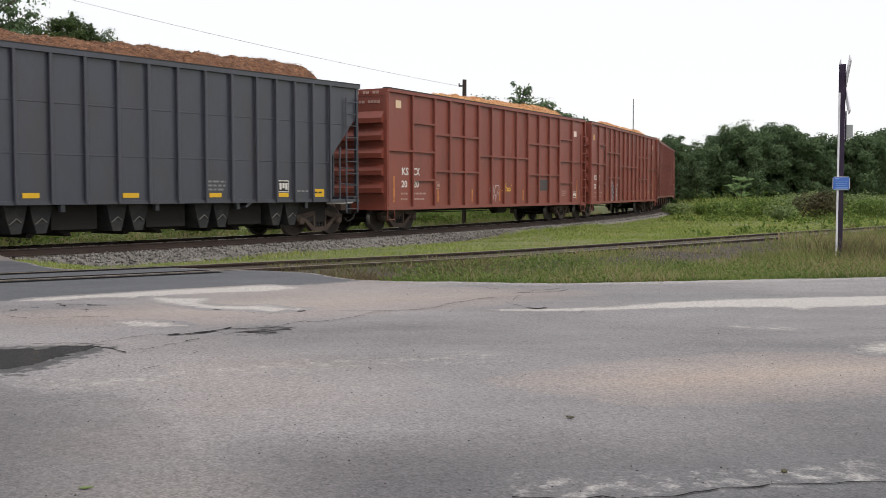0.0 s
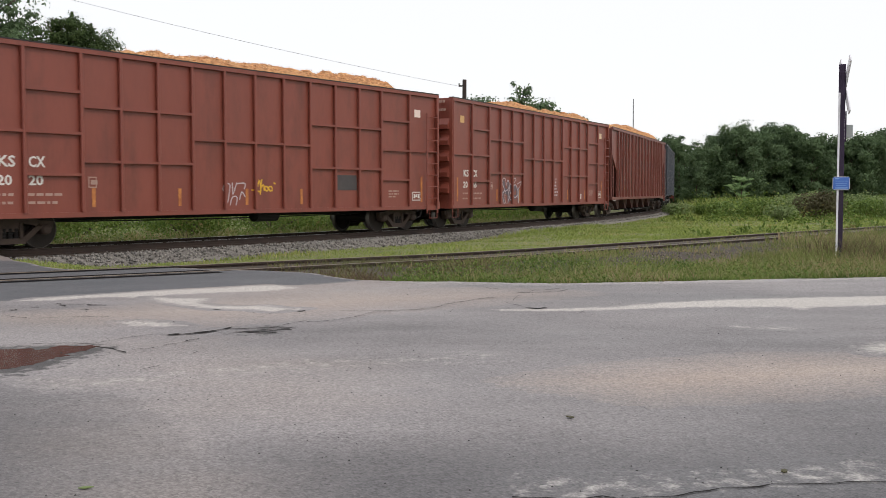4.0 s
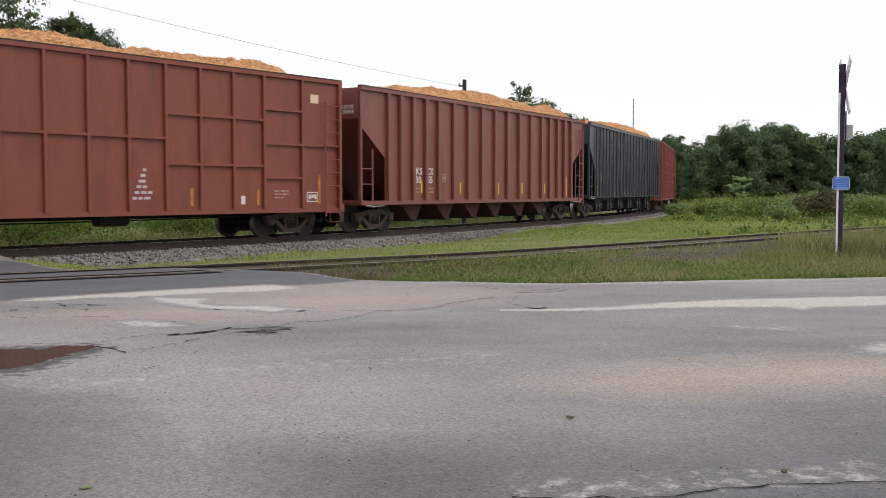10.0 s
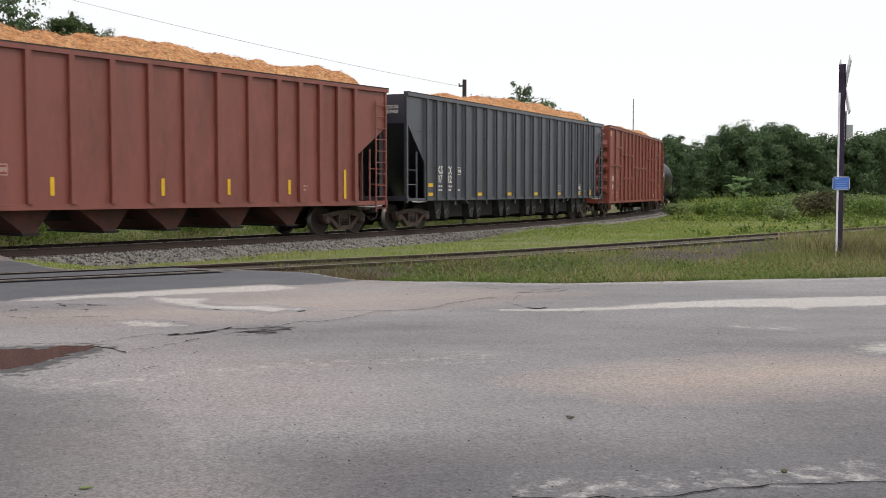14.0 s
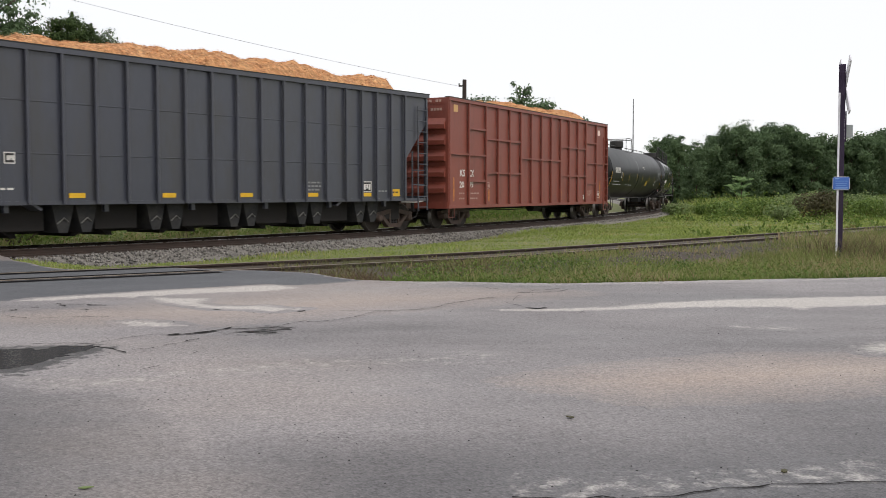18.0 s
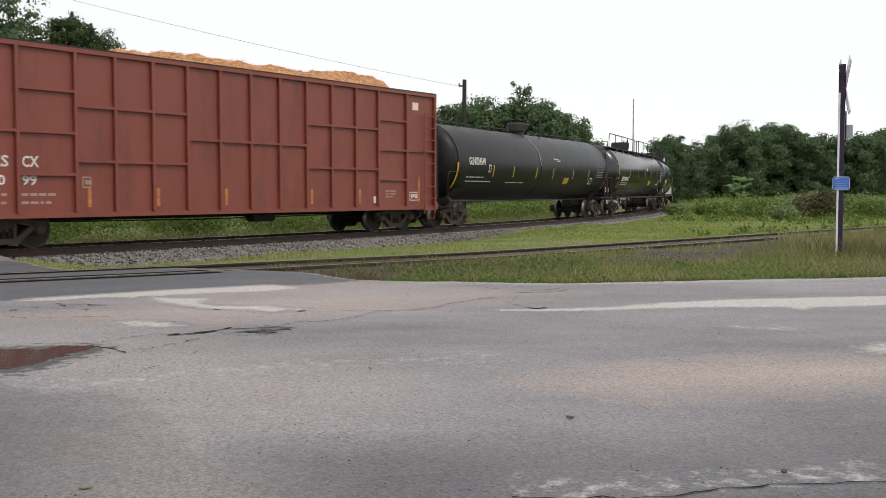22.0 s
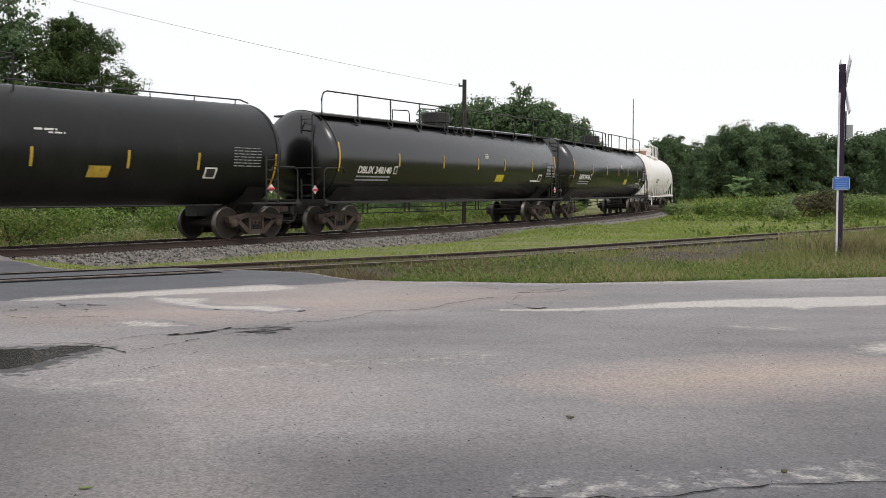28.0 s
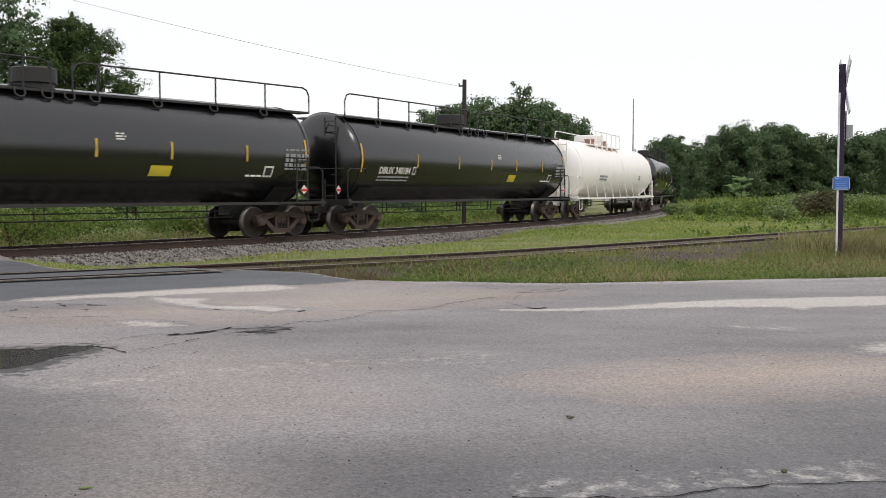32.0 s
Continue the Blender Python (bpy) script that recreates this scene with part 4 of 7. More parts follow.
def gondola():
    """High-sided wood-chip gondola: sheeted sides with posts and belt rails, ribbed ends, open top."""
    car = thing("gondola_car", "red-brown high-sided gondola heaped with wood chips", "rail car", "rail cars of the train")
    H, Zb, Zt, Wy = 9.02, 0.76, 4.76, 1.52
    b = bmesh.new()
    bx(b, -H + 0.05, H - 0.05, -1.5, 1.5, 0.98, 1.08)
    bx(b, -9.2, 9.2, -0.22, 0.22, 0.62, 0.98)
    for x in (-7.34, -3.6, 0, 3.6, 7.34):
        bx(b, x - 0.16, x + 0.16, -1.5, 1.5, 0.8, 0.98)
    part("underframe", b, UNDER, car, "black grimy underframe")
    b = bmesh.new()
    lathe(b, [(-0.5, 0.1), (-0.45, 0.2), (0.45, 0.2), (0.5, 0.1)], "x", 14, (1.2, -0.75, 0.66))
    part("air_reservoir", b, UNDER, car)
    b = bmesh.new()
    tube(b, [(-6.0, -0.6, 0.62), (-1.0, -0.6, 0.58), (5.9, -0.55, 0.62)], 0.02)
    part("brake_rod", b, UNDER, car)
    for s in (-1, 1):
        b = bmesh.new()
        bx(b, -H, H, s * Wy - 0.03, s * Wy + 0.03, Zb + 0.02, Zt - 0.06)
        part("side_panel", b, RED, car)
        b = bmesh.new()
        bx(b, -H, H, s * 1.545 - 0.07, s * 1.545 + 0.075, Zb - 0.02, Zb + 0.10)
        part("side_sill", b, RED, car)
        b = bmesh.new()
        bx(b, -H - 0.02, H + 0.02, s * 1.56 - 0.085, s * 1.56 + 0.085, Zt - 0.09, Zt + 0.02)
        part("top_chord", b, RED, car)
        b = bmesh.new()
        bx(b, -H - 0.03, H + 0.03, s * 1.56 - 0.095, s * 1.56 + 0.095, Zt + 0.022, Zt + 0.05)
        part("cap_strip", b, DULL_BLACK, car, "blackened cap along the top edge")
        b = bmesh.new()
        bx(b, -0.045, 0.045, -0.06, 0.03, Zb + 0.1, Zt - 0.09)
        bmesh.ops.bevel(b, geom=[e for e in b.edges if abs(e.verts[0].co.z - e.verts[1].co.z) > 1], offset=0.02, segments=1, affect="EDGES")
        xs = [-7.35, -5.8, -4.65, -3.48, -2.33, -1.17, 0, 1.17, 2.33, 3.48, 4.65, 5.8, 7.35]
        post = part("side_post", b, RED, car, at=(-H + 0.05, s * 1.60, 0))
        for x in xs + [H - 0.05]:
            again(post, (x, s * 1.60, 0))
        ends = [-H + 0.05] + xs + [H - 0.05]
        span = Zt - Zb - 0.05
        for i in range(14):
            kind = {0: 2, 1: 4, 2: 3, 3: 3, 4: 3, 5: 2, 6: 2, 7: 2, 8: 2, 9: 3, 10: 3, 11: 3, 12: 4, 13: 2}[i]
            for j in range(1, kind):
                z = Zb + 0.02 + span * j / kind
                b = bmesh.new()
                bx(b, ends[i] + 0.045, ends[i + 1] - 0.045, s * 1.585 - 0.06, s * 1.585 + 0.045, z - 0.04, z + 0.03)
                part("belt_rail", b, RED, car)
    for s in (-1, 1):
        b = bmesh.new()
        x = s * (H - 0.02)
        bx(b, x - 0.03, x + 0.03, -1.52, 1.52, Zb + 0.1, Zt - 0.05)
        bx(b, x - 0.05, x + 0.07 * s + 0.05, -1.6, 1.6, Zt - 0.22, Zt + 0.012)
        part("end_panel", b, RED, car)
        b = bmesh.new()
        bx(b, x - 0.06, x + 0.16 * s + 0.06, -1.58, 1.58, Zb - 0.02, Zb + 0.22)
        part("end_sill", b, RED, car)
        b = bmesh.new()
        v0 = [(-0.15, 0.0), (-0.12, 0.17), (0.04, 0.17), (0.27, 0.0)]
        prism(b, [(s * q, p) for p, q in v0], "y", -1.5, 1.5)
        rib = part("end_rib", b, RED, car, at=(x + s * 0.03, 0, 1.44))
        for i in range(1, 5):
            again(rib, (x + s * 0.03, 0, 1.44 + i * 0.58))
        b = bmesh.new()
        bx(b, x - 0.07, x + 0.07, -1.63, -1.5, Zb, Zt)
        part("corner_post", b, RED, car)
        b = bmesh.new()
        bx(b, x - 0.07, x + 0.07, 1.5, 1.63, Zb, Zt)
        part("corner_post", b, RED, car)
    ladder(car, H - 0.75, H - 0.12, -1.69, 0.6, 4.1, 9, RED)
    ladder(car, -H + 0.12, -H + 0.75, 1.69, 0.6, 4.1, 9, RED)
    end_ladder(car, -H - 0.16, 0.95, 1.4, 0.9, 4.3, 9, RED)
    end_ladder(car, H + 0.16, -1.4, -0.95, 0.9, 4.3, 9, RED)
    for x in (-H + 0.25, H - 0.25):
        b = bmesh.new()
        tube(b, [(x - 0.22, -1.6, 0.76), (x - 0.22, -1.6, 0.42), (x + 0.22, -1.6, 0.42), (x + 0.22, -1.6, 0.76)], 0.016)
        part("stirrup_step", b, RED, car)
    couplers(car, 9.57)
    make_truck(car, -7.34)
    make_truck(car, 7.34)
    bars(car, -8.05, 1.32, -1.55, 0.45, 2, 0.06, 0.13, FAINT, 4)
    bars(car, -7.24, 1.32, -1.55, 0.9, 2, 0.06, 0.13, FAINT, 5)
    bars(car, 6.25, 1.4, -1.55, 0.55, 3, 0.045, 0.05, FAINT, 6)
    data_panel(car, 7.58, 1.05, -1.55, 0.46, 0.3, seed=2, field=RED)
    data_panel(car, -5.6, 1.45, -1.55, 0.24, 0.27, seed=3, faded=True)
    b = bmesh.new()
    for i in range(9):
        if i not in (2, 5):
            bx(b, -H - 0.125, -H - 0.1, -1.35 + i * 0.13, -1.26 + i * 0.13, 4.6, 4.69)
    for i in range(14):
        if i not in (4, 9):
            bx(b, -H - 0.06, -H - 0.045, -1.35 + i * 0.12, -1.265 + i * 0.12, 4.3, 4.39)
    part("stencil_text", b, FAINT, car, "white lettering high on the end")
    return car


# grime plus the shade under the car, both put into the chute colour
CHUTE = surface("grimy_dark_grey_chute", (srgb(26, 26, 28), srgb(48, 48, 50)), 0.8, scale=2, fine=14, bump=0.2, bump_scale=20, spread=0.6, dirt=srgb(70, 66, 62), dirt_amount=0.3, dirt_scale=2.2)

# red-brown paint darkened to carry the shade below the body, with dirt patches
CHUTE_RED = surface("grimy_red_brown_chute", (srgb(66, 36, 30), srgb(98, 54, 44)), 0.8, scale=2, fine=14, bump=0.2, bump_scale=20, spread=0.6, dirt=srgb(48, 36, 32), dirt_amount=0.4, dirt_scale=1.6)


def hopper(paint, label, half, posts, chutes, twin, truck_x, start, panel_lo, panel_hi, seed, low, top):
    """Open-top wood-chip hopper: ribbed sides, sloped ends over open platforms, discharge chutes below."""
    car = thing("hopper_car", label, "rail car", "rail cars of the train")
    Zb, Zt, Wy = 0.98, 4.74, 1.55
    Zs = Zb + 0.06 if twin else Zb - 0.06
    He = half - 0.42 if twin else half - 0.16
    b = bmesh.new()
    bx(b, -half + 0.35, half - 0.35, -0.22, 0.22, 0.62, 0.98)
    bx(b, -He, He, -0.35, 0.35, 0.98, 1.06)
    part("underframe", b, UNDER, car, "black grimy centre sill")
    for s in (-1, 1):
        b = bmesh.new()
        out = [(panel_lo, Zs + 0.04), (panel_lo, low), (-He, top), (-He, Zt - 0.05), (He, Zt - 0.05), (He, top), (panel_hi, low), (panel_hi, Zs + 0.04)]
        prism(b, out, "y", s * (Wy - 0.03) - 0.02, s * (Wy - 0.03) + 0.02)
        part("side_panel", b, paint, car)
        b = bmesh.new()
        bx(b, -He - 0.02, He + 0.02, s * 1.56 - 0.08, s * 1.56 + 0.08, Zt - 0.12, Zt)
        part("top_chord", b, paint, car)
        b = bmesh.new()
        bx(b, -He - 0.03, He + 0.03, s * 1.56 - 0.09, s * 1.56 + 0.09, Zt + 0.003, Zt + 0.03)
        part("cap_strip", b, DULL_BLACK, car, "blackened cap along the top edge")
        b = bmesh.new()
        bx(b, -He, He, s * 1.54 - 0.06, s * 1.54 + 0.06, Zs, Zs + (0.09 if twin else 0.14))
        part("side_sill", b, paint, car)
        b = bmesh.new()
        w = 0.04 if twin else 0.035
        if twin:
            bx(b, -w, w, -0.06, 0.03, Zb + 0.08, Zt - 0.12)
            bmesh.ops.bevel(b, geom=[e for e in b.edges if abs(e.verts[0].co.z - e.verts[1].co.z) > 1], offset=0.02, segments=1, affect="EDGES")
        else:
            for d in (-0.055, 0.055):
                bx(b, d - 0.02, d + 0.02, -0.06, 0.035, Zb + 0.08, Zt - 0.12)
            bx(b, -0.04, 0.04, -0.06, 0.005, Zb + 0.08, Zt - 0.12)
        post = part("side_post", b, paint, car, at=(posts[0], s * 1.60, 0))
        for x in posts[1:]:
            again(post, (x, s * 1.60, 0))
        if twin:
            for z in (2.25, 3.47):
                b = bmesh.new()
                prism(b, [(s * 1.535, z - 0.045), (s * 1.546, z - 0.012), (s * 1.546, z + 0.004), (s * 1.535, z + 0.02)], "x", panel_lo + (0 if z < 3 else -0.6), panel_hi + (0 if z < 3 else 0.6))
                part("sheet_seam", b, paint, car, "lapped seam of the side sheets")
        if not twin:
            b = bmesh.new()
            bx(b, -0.085, 0.085, -0.06, 0.065, 3.24, 3.66)
            plate = part("post_gusset", b, paint, car, at=(posts[0], s * 1.61, 0))
            for i, x in enumerate(posts[2::2]):
                again(plate, (x, s * 1.61, 0))
            b = bmesh.new()
            bx(b, -0.085, 0.085, -0.06, 0.065, 1.06, 1.42)
            plate = part("post_gusset", b, paint, car, at=(posts[0], s * 1.61, 0))
            for i, x in enumerate(posts[2::2]):
                again(plate, (x, s * 1.61, 0))
        for x in (-He + 0.05, He - 0.05):
            b = bmesh.new()
            bx(b, x - 0.05, x + 0.05, s * 1.52 - 0.05, s * 1.52 + 0.05, Zb, Zt - 0.1)
            part("corner_post", b, paint, car)
    for s in (-1, 1):
        x = s * He
        b = bmesh.new()
        prism(b, [(x, Zt - 0.05), (x - s * 0.05, Zt - 0.05), (x - s * 0.05, 3.75), (s * 5.2, 0.95), (s * 5.25, 0.9), (x, 3.7)], "y", -1.53, 1.53)
        part("slope_sheet", b, paint, car, "sloped end sheet above the end platform")
        b = bmesh.new()
        bx(b, x - s * 0.1 - 0.1, x - s * 0.1 + 0.1, -1.55, 1.55, Zs, Zs + 0.16)
        bx(b, min(x, s * (half - 2.6)), max(x, s * (half - 2.6)), -1.5, 1.5, Zs + 0.03, Zs + 0.08)
        part("end_platform", b, paint, car)
        b = bmesh.new()
        tube(b, [(x - s * 1.45, -1.52, Zs - 0.03), (x - s * 0.75, -1.58, Zs - 0.05), (x - s * 0.3, -1.58, Zs - 0.02)], 0.026)
        part("uncoupling_lever", b, LATCH, car, "bare pale metal uncoupling lever")
        for pts, r in (([(x - s * 0.06, -0.5, Zb), (x - s * 0.06, -0.5, 3.72)], 0.06), ([(x - s * 0.06, 0.5, Zb), (x - s * 0.06, 0.5, 3.72)], 0.06), ([(x - s * 0.1, -1.5, 2.1), (x - s * 0.8, -1.5, 2.1)], 0.02), ([(x - s * 0.1, -1.5, 1.6), (x - s * 0.8, -1.5, 1.6)], 0.02), ([(x - s * 0.8, -1.5, Zb), (x - s * 0.8, -1.5, 2.75)], 0.03)):
            b = bmesh.new()
            tube(b, pts, r)
            part("end_strut", b, paint, car)
    end_ladder(car, -He - 0.08, 0.9, 1.35, 0.8, 4.4, 10, paint)
    ladder(car, He - 0.62, He - 0.1, -1.62, 0.7, 4.3, 10, paint)
    for x in chutes:
        if twin:
            for d in (-0.33, 0.33):
                for y0, y1 in ((-1.3, -0.5), (0.5, 1.3)):
                    b = bmesh.new()
                    prism(b, [(x + d - 0.31, 1.05), (x + d + 0.31, 1.05), (x + d + 0.2, 0.6), (x + d + 0.12, 0.36), (x + d - 0.12, 0.36), (x + d - 0.2, 0.6)], "y", y0, y1)
                    part("discharge_chute", b, CHUTE, car, "tapered discharge chute with grime and underside shade in its colour")
                b = bmesh.new()
                tube(b, [(x + d - 0.17, -1.32, 0.58), (x + d, -1.34, 0.72), (x + d + 0.13, -1.32, 0.62)], 0.016)
                part("gate_latch", b, WORN_LATCH, car, "worn bare-metal gate latch")
            b = bmesh.new()
            bx(b, x + 0.78, x + 0.9, -1.42, -1.3, 0.86, 1.05)
            part("sill_bracket", b, paint, car)
            # inner hopper bottom, with black boxes added to block light between the chutes
            b = bmesh.new()
            bx(b, x - 1.45, x + 1.45, -0.48, 0.48, 0.33, 1.06)
            bx(b, x + 0.72, x + 2.0, -1.1, 1.1, 0.42, 1.06)
            for d in (0.55, 1.25):
                prism(b, [(x + d - 0.2, 0.44), (x + d + 0.2, 0.44), (x + d + (d - 0.9) * 0.6 + 0.07, 0.24), (x + d + (d - 0.9) * 0.6 - 0.07, 0.24)], "y", -0.7, 0.7)
            part("inner_hopper", b, UNDER, car, "black inner hopper bottom with fill added to darken the gaps")
        else:
            b = bmesh.new()
            prism(b, [(x - 0.95, 0.96), (x + 0.62, 0.96), (x + 0.2, 0.42), (x + 0.14, 0.33), (x - 0.16, 0.33), (x - 0.22, 0.42)], "y", -1.15, 1.15)
            part("discharge_chute", b, CHUTE_RED, car, "grimy red-brown discharge chute with shade in its colour")
            b = bmesh.new()
            bx(b, x - 0.24, x + 0.22, -1.24, 1.24, 0.31, 0.37)
            part("chute_gate", b, UNDER, car)
    couplers(car, half)
    make_truck(car, -truck_x)
    make_truck(car, truck_x)
    return car


def tank_profile(half, R, dome=0.62):
    pts = []
    for i in range(9):
        a = math.pi / 2 * i / 8
        pts.append((-half - dome * math.cos(a), max(R * math.sin(a), 0.02)))
    pts += [(half + dome * math.cos(math.pi / 2 * (8 - i) / 8), max(R * math.sin(math.pi / 2 * (8 - i) / 8), 0.02)) for i in range(9)]
    return pts


def tank(paint, label, half_tank, half, truck_x, style, seed):
    """Tank car: a long cylinder with domed ends on two saddles, top platform or rails, ladders, stub sills."""
    car = thing("tank_car", label, "rail car", "rail cars of the train")
    R, zc = 1.50, 2.46
    b = bmesh.new()
    lathe(b, tank_profile(half_tank, R), "x", 56, (0, 0, zc))
    part("tank_shell", b, paint, car, smooth=True)
    for x in [-half_tank, half_tank] + ([-0.45] if style == "bare" else []):
        b = bmesh.new()
        lathe(b, [(x - 0.03, R - 0.02), (x - 0.03, R + 0.012), (x + 0.03, R + 0.012), (x + 0.03, R - 0.02)], "x", 56, (0, 0, zc))
        part("weld_band", b, paint, car, smooth=False)
    trim = paint if style == "white" else DULL_BLACK
    for s in (-1, 1):
        b = bmesh.new()
        bx(b, s * (half - 0.35), s * (half_tank - 2.0), -0.24, 0.24, 0.66, 1.02)
        part("stub_sill", b, trim, car)
        b = bmesh.new()
        bx(b, s * (half - 0.55) - 0.08, s * (half - 0.55) + 0.08, -1.5, 1.5, 0.92, 1.12)
        part("end_sill", b, trim, car)
        b = bmesh.new()
        prism(b, [(-1.25, 1.5), (1.25, 1.5), (0.5, 0.8), (-0.5, 0.8)], "x", s * truck_x - 0.35, s * truck_x + 0.35)
        part("saddle", b, trim, car)
        b = bmesh.new()
        tube(b, [(s * (half - 0.5), -1.45, 1.1), (s * (half - 0.5), -1.45, 2.0), (s * (half - 0.65), -1.45, 2.1), (s * (half - 1.5), -1.45, 2.1), (s * (half - 1.6), -1.45, 1.95)], 0.022)
        tube(b, [(s * (half - 0.5), -1.3, 2.1), (s * (half - 0.5), 1.3, 2.1)], 0.02)
        tube(b, [(s * (half - 0.5), 1.45, 1.1), (s * (half - 0.5), 1.45, 2.0), (s * (half - 0.65), 1.45, 2.1), (s * (half - 1.5), 1.45, 2.1)], 0.022)
        part("end_handrail", b, trim, car)
        b = bmesh.new()
        tube(b, [(s * (half - 0.75), -1.52, 1.05), (s * (half - 0.75), -1.52, 0.5), (s * (half - 1.2), -1.52, 0.5), (s * (half - 1.2), -1.52, 1.05)], 0.018)
        part("stirrup_step", b, trim, car)
        b = bmesh.new()
        bx(b, min(s * (half - 0.45), s * (half - 2.4)), max(s * (half - 0.45), s * (half - 2.4)), -1.55, -1.0, 1.0, 1.05)
        part("running_board", b, trim, car)
    # lower side rail
    b = bmesh.new()
    if style == "bare":
        tube(b, [(-half_tank + 1.6, -0.85, 0.98), (half_tank - 1.6, -0.85, 0.98)], 0.025)
        part("side_pipe", b, trim, car)
    else:
        bx(b, -half + 0.5, half - 0.5, -1.52, -1.40, 0.98, 1.06)
        part("side_rail", b, trim, car)
        b = bmesh.new()
        for z in (0.80, 0.62):
            tube(b, [(-truck_x + 1.4, -0.5, z), (truck_x - 1.4, -0.5, z)], 0.02)
        for i in range(5):
            x = -truck_x + 2.2 + i * (2 * truck_x - 4.4) / 4
            for d in (-0.14, 0.14):
                tube(b, [(x + d, -0.5, 0.62), (x + d, -0.5, 1.05)], 0.02)
        part("brake_pipe_rack", b, UNDER, car, "black pipes hung below the tank")
    # top fittings
    if style == "bare":
        b = bmesh.new()
        tube(b, [(-half_tank + 0.3, -0.35, zc + R + 0.02), (-half_tank + 0.3, -0.35, zc + R + 0.10), (-1.9, -0.35, zc + R + 0.10)], 0.022)
        tube(b, [(1.0, -0.35, zc + R + 0.10), (half_tank - 0.4, -0.35, zc + R + 0.10), (half_tank - 0.1, -0.35, zc + R + 0.02)], 0.022)
        for i in range(12):
            x = -half_tank + 0.6 + i * (2 * half_tank - 1.2) / 11
            if not -1.9 < x < 1.0:
                tube(b, [(x, -0.35, zc + R - 0.05), (x, -0.35, zc + R + 0.10)], 0.018)
        part("top_rail", b, trim, car)
        b = bmesh.new()
        lathe(b, [(zc + R - 0.1, 0.34), (zc + R + 0.08, 0.34), (zc + R + 0.10, 0.40), (zc + R + 0.15, 0.42), (zc + R + 0.44, 0.42), (zc + R + 0.50, 0.38), (zc + R + 0.52, 0.1)], "z", 28, (0.15, 0, 0))
        part("manway_dome", b, trim, car)
        b = bmesh.new()
        for y in (-0.75, 0.75):
            tube(b, [(-0.72, y, zc + R - 0.2), (-0.72, y, zc + R + 0.6), (0.2, y, zc + R + 0.66)], 0.026)
            tube(b, [(1.06, y, zc + R - 0.2), (1.06, y, zc + R + 0.66), (0.2, y, zc + R + 0.66)], 0.026)
        for x in (-0.72, 1.06):
            tube(b, [(x, -0.75, zc + R + 0.58), (x, 0.75, zc + R + 0.58)], 0.024)
        part("platform_rail", b, trim, car)
    else:
        lo, hi = (-8.45, 8.95) if style == "railed" else (-5.0, 2.0)
        zt = 3.80
        b = bmesh.new()
        bx(b, lo, hi, -0.97, -0.5, zt - 0.04, zt + 0.02)
        bx(b, lo, hi, 0.5, 0.97, zt - 0.04, zt + 0.02)
        part("catwalk", b, trim, car, "grating catwalk along the tank top")
        b = bmesh.new()
        def rail_run(bb, p, q, y):
            tube(bb, [(p, y, zt), (p, y, zt + 0.5), (p + 0.1, y, zt + 0.68), (p + 0.28, y, zt + 0.74), (q - 0.28, y, zt + 0.74), (q - 0.1, y, zt + 0.68), (q, y, zt + 0.5), (q, y, zt)], 0.025)
        if style == "railed":
            runs, ups = ((lo, 0.1), (0.7, hi)), (-6.47, -4.48, -2.56, -0.62, 0.1, 0.7, 1.42, 3.33, 5.24, 7.12)
        else:
            runs, ups = ((lo, hi),), (-3.8, -2.6, -1.4, -0.2, 1.0)
        for p, q in runs:
            for y in (-0.95,) if style == "railed" else (-0.95, 0.95):
                b2 = bmesh.new()
                rail_run(b2, p, q, y)
                part("catwalk_rail", b2, trim, car)
        b.free()
        b = bmesh.new()
        tube(b, [(0, -0.95, zt - 0.02), (0, -0.95, zt + 0.74)], 0.025)
        up = part("rail_post", b, trim, car, at=(ups[0], 0, 0))
        b = bmesh.new()
        tube(b, [(-0.13, -0.98, zt + 0.02), (-0.13, -1.03, zt - 0.14), (-0.07, -1.06, zt - 0.2), (0.07, -1.06, zt - 0.2), (0.13, -1.03, zt - 0.14), (0.13, -0.98, zt + 0.02)], 0.024)
        hoop = part("catwalk_bracket", b, trim, car, at=(ups[0] - 0.13, 0, 0))
        for x in ups[1:]:
            again(up, (x, 0, 0))
            again(hoop, (x - 0.13, 0, 0))
        zr = zc + R
        b = bmesh.new()
        if style == "railed":
            lathe(b, [(zr - 0.1, 0.5), (zr + 0.05, 0.5), (zr + 0.08, 0.56), (zr + 0.42, 0.56), (zr + 0.46, 0.5)], "z", 26, (0.23, 0, 0))
        else:
            lathe(b, [(zr - 0.1, 0.7), (zr + 0.1, 0.7), (zr + 0.14, 0.8), (zr + 0.42, 0.8), (zr + 0.46, 0.7)], "z", 26, (-1.6, 0, 0))
        part("valve_housing", b, trim, car)
        b = bmesh.new()
        for y in (-0.6, 0.6):
            tube(b, [(-0.75, y, zr - 0.15), (-0.75, y, zr + 0.38), (-0.85, y, zr + 0.5), (-1.95, y, zr + 0.46), (-1.95, y, zr - 0.1)], 0.024)
        part("platform_rail", b, trim, car)
        if style == "white":
            for s in (-1, 1):
                for i in range(9):
                    x = -7.2 + i * 1.8
                    b = bmesh.new()
                    tube(b, [(x, s * 1.46, 1.06), (x - 0.35, s * 1.38, 1.85)], 0.03)
                    part("side_brace", b, trim, car)
    # head ladder
    end_ladder(car, -half_tank - 0.5, -0.85, -0.42, 1.1, 3.75, 8, trim)
    ladder(car, half_tank - 0.5, half_tank - 0.05, -1.54, 1.0, 2.4, 5, trim)
    couplers(car, half)
    make_truck(car, -truck_x)
    make_truck(car, truck_x)
    return car


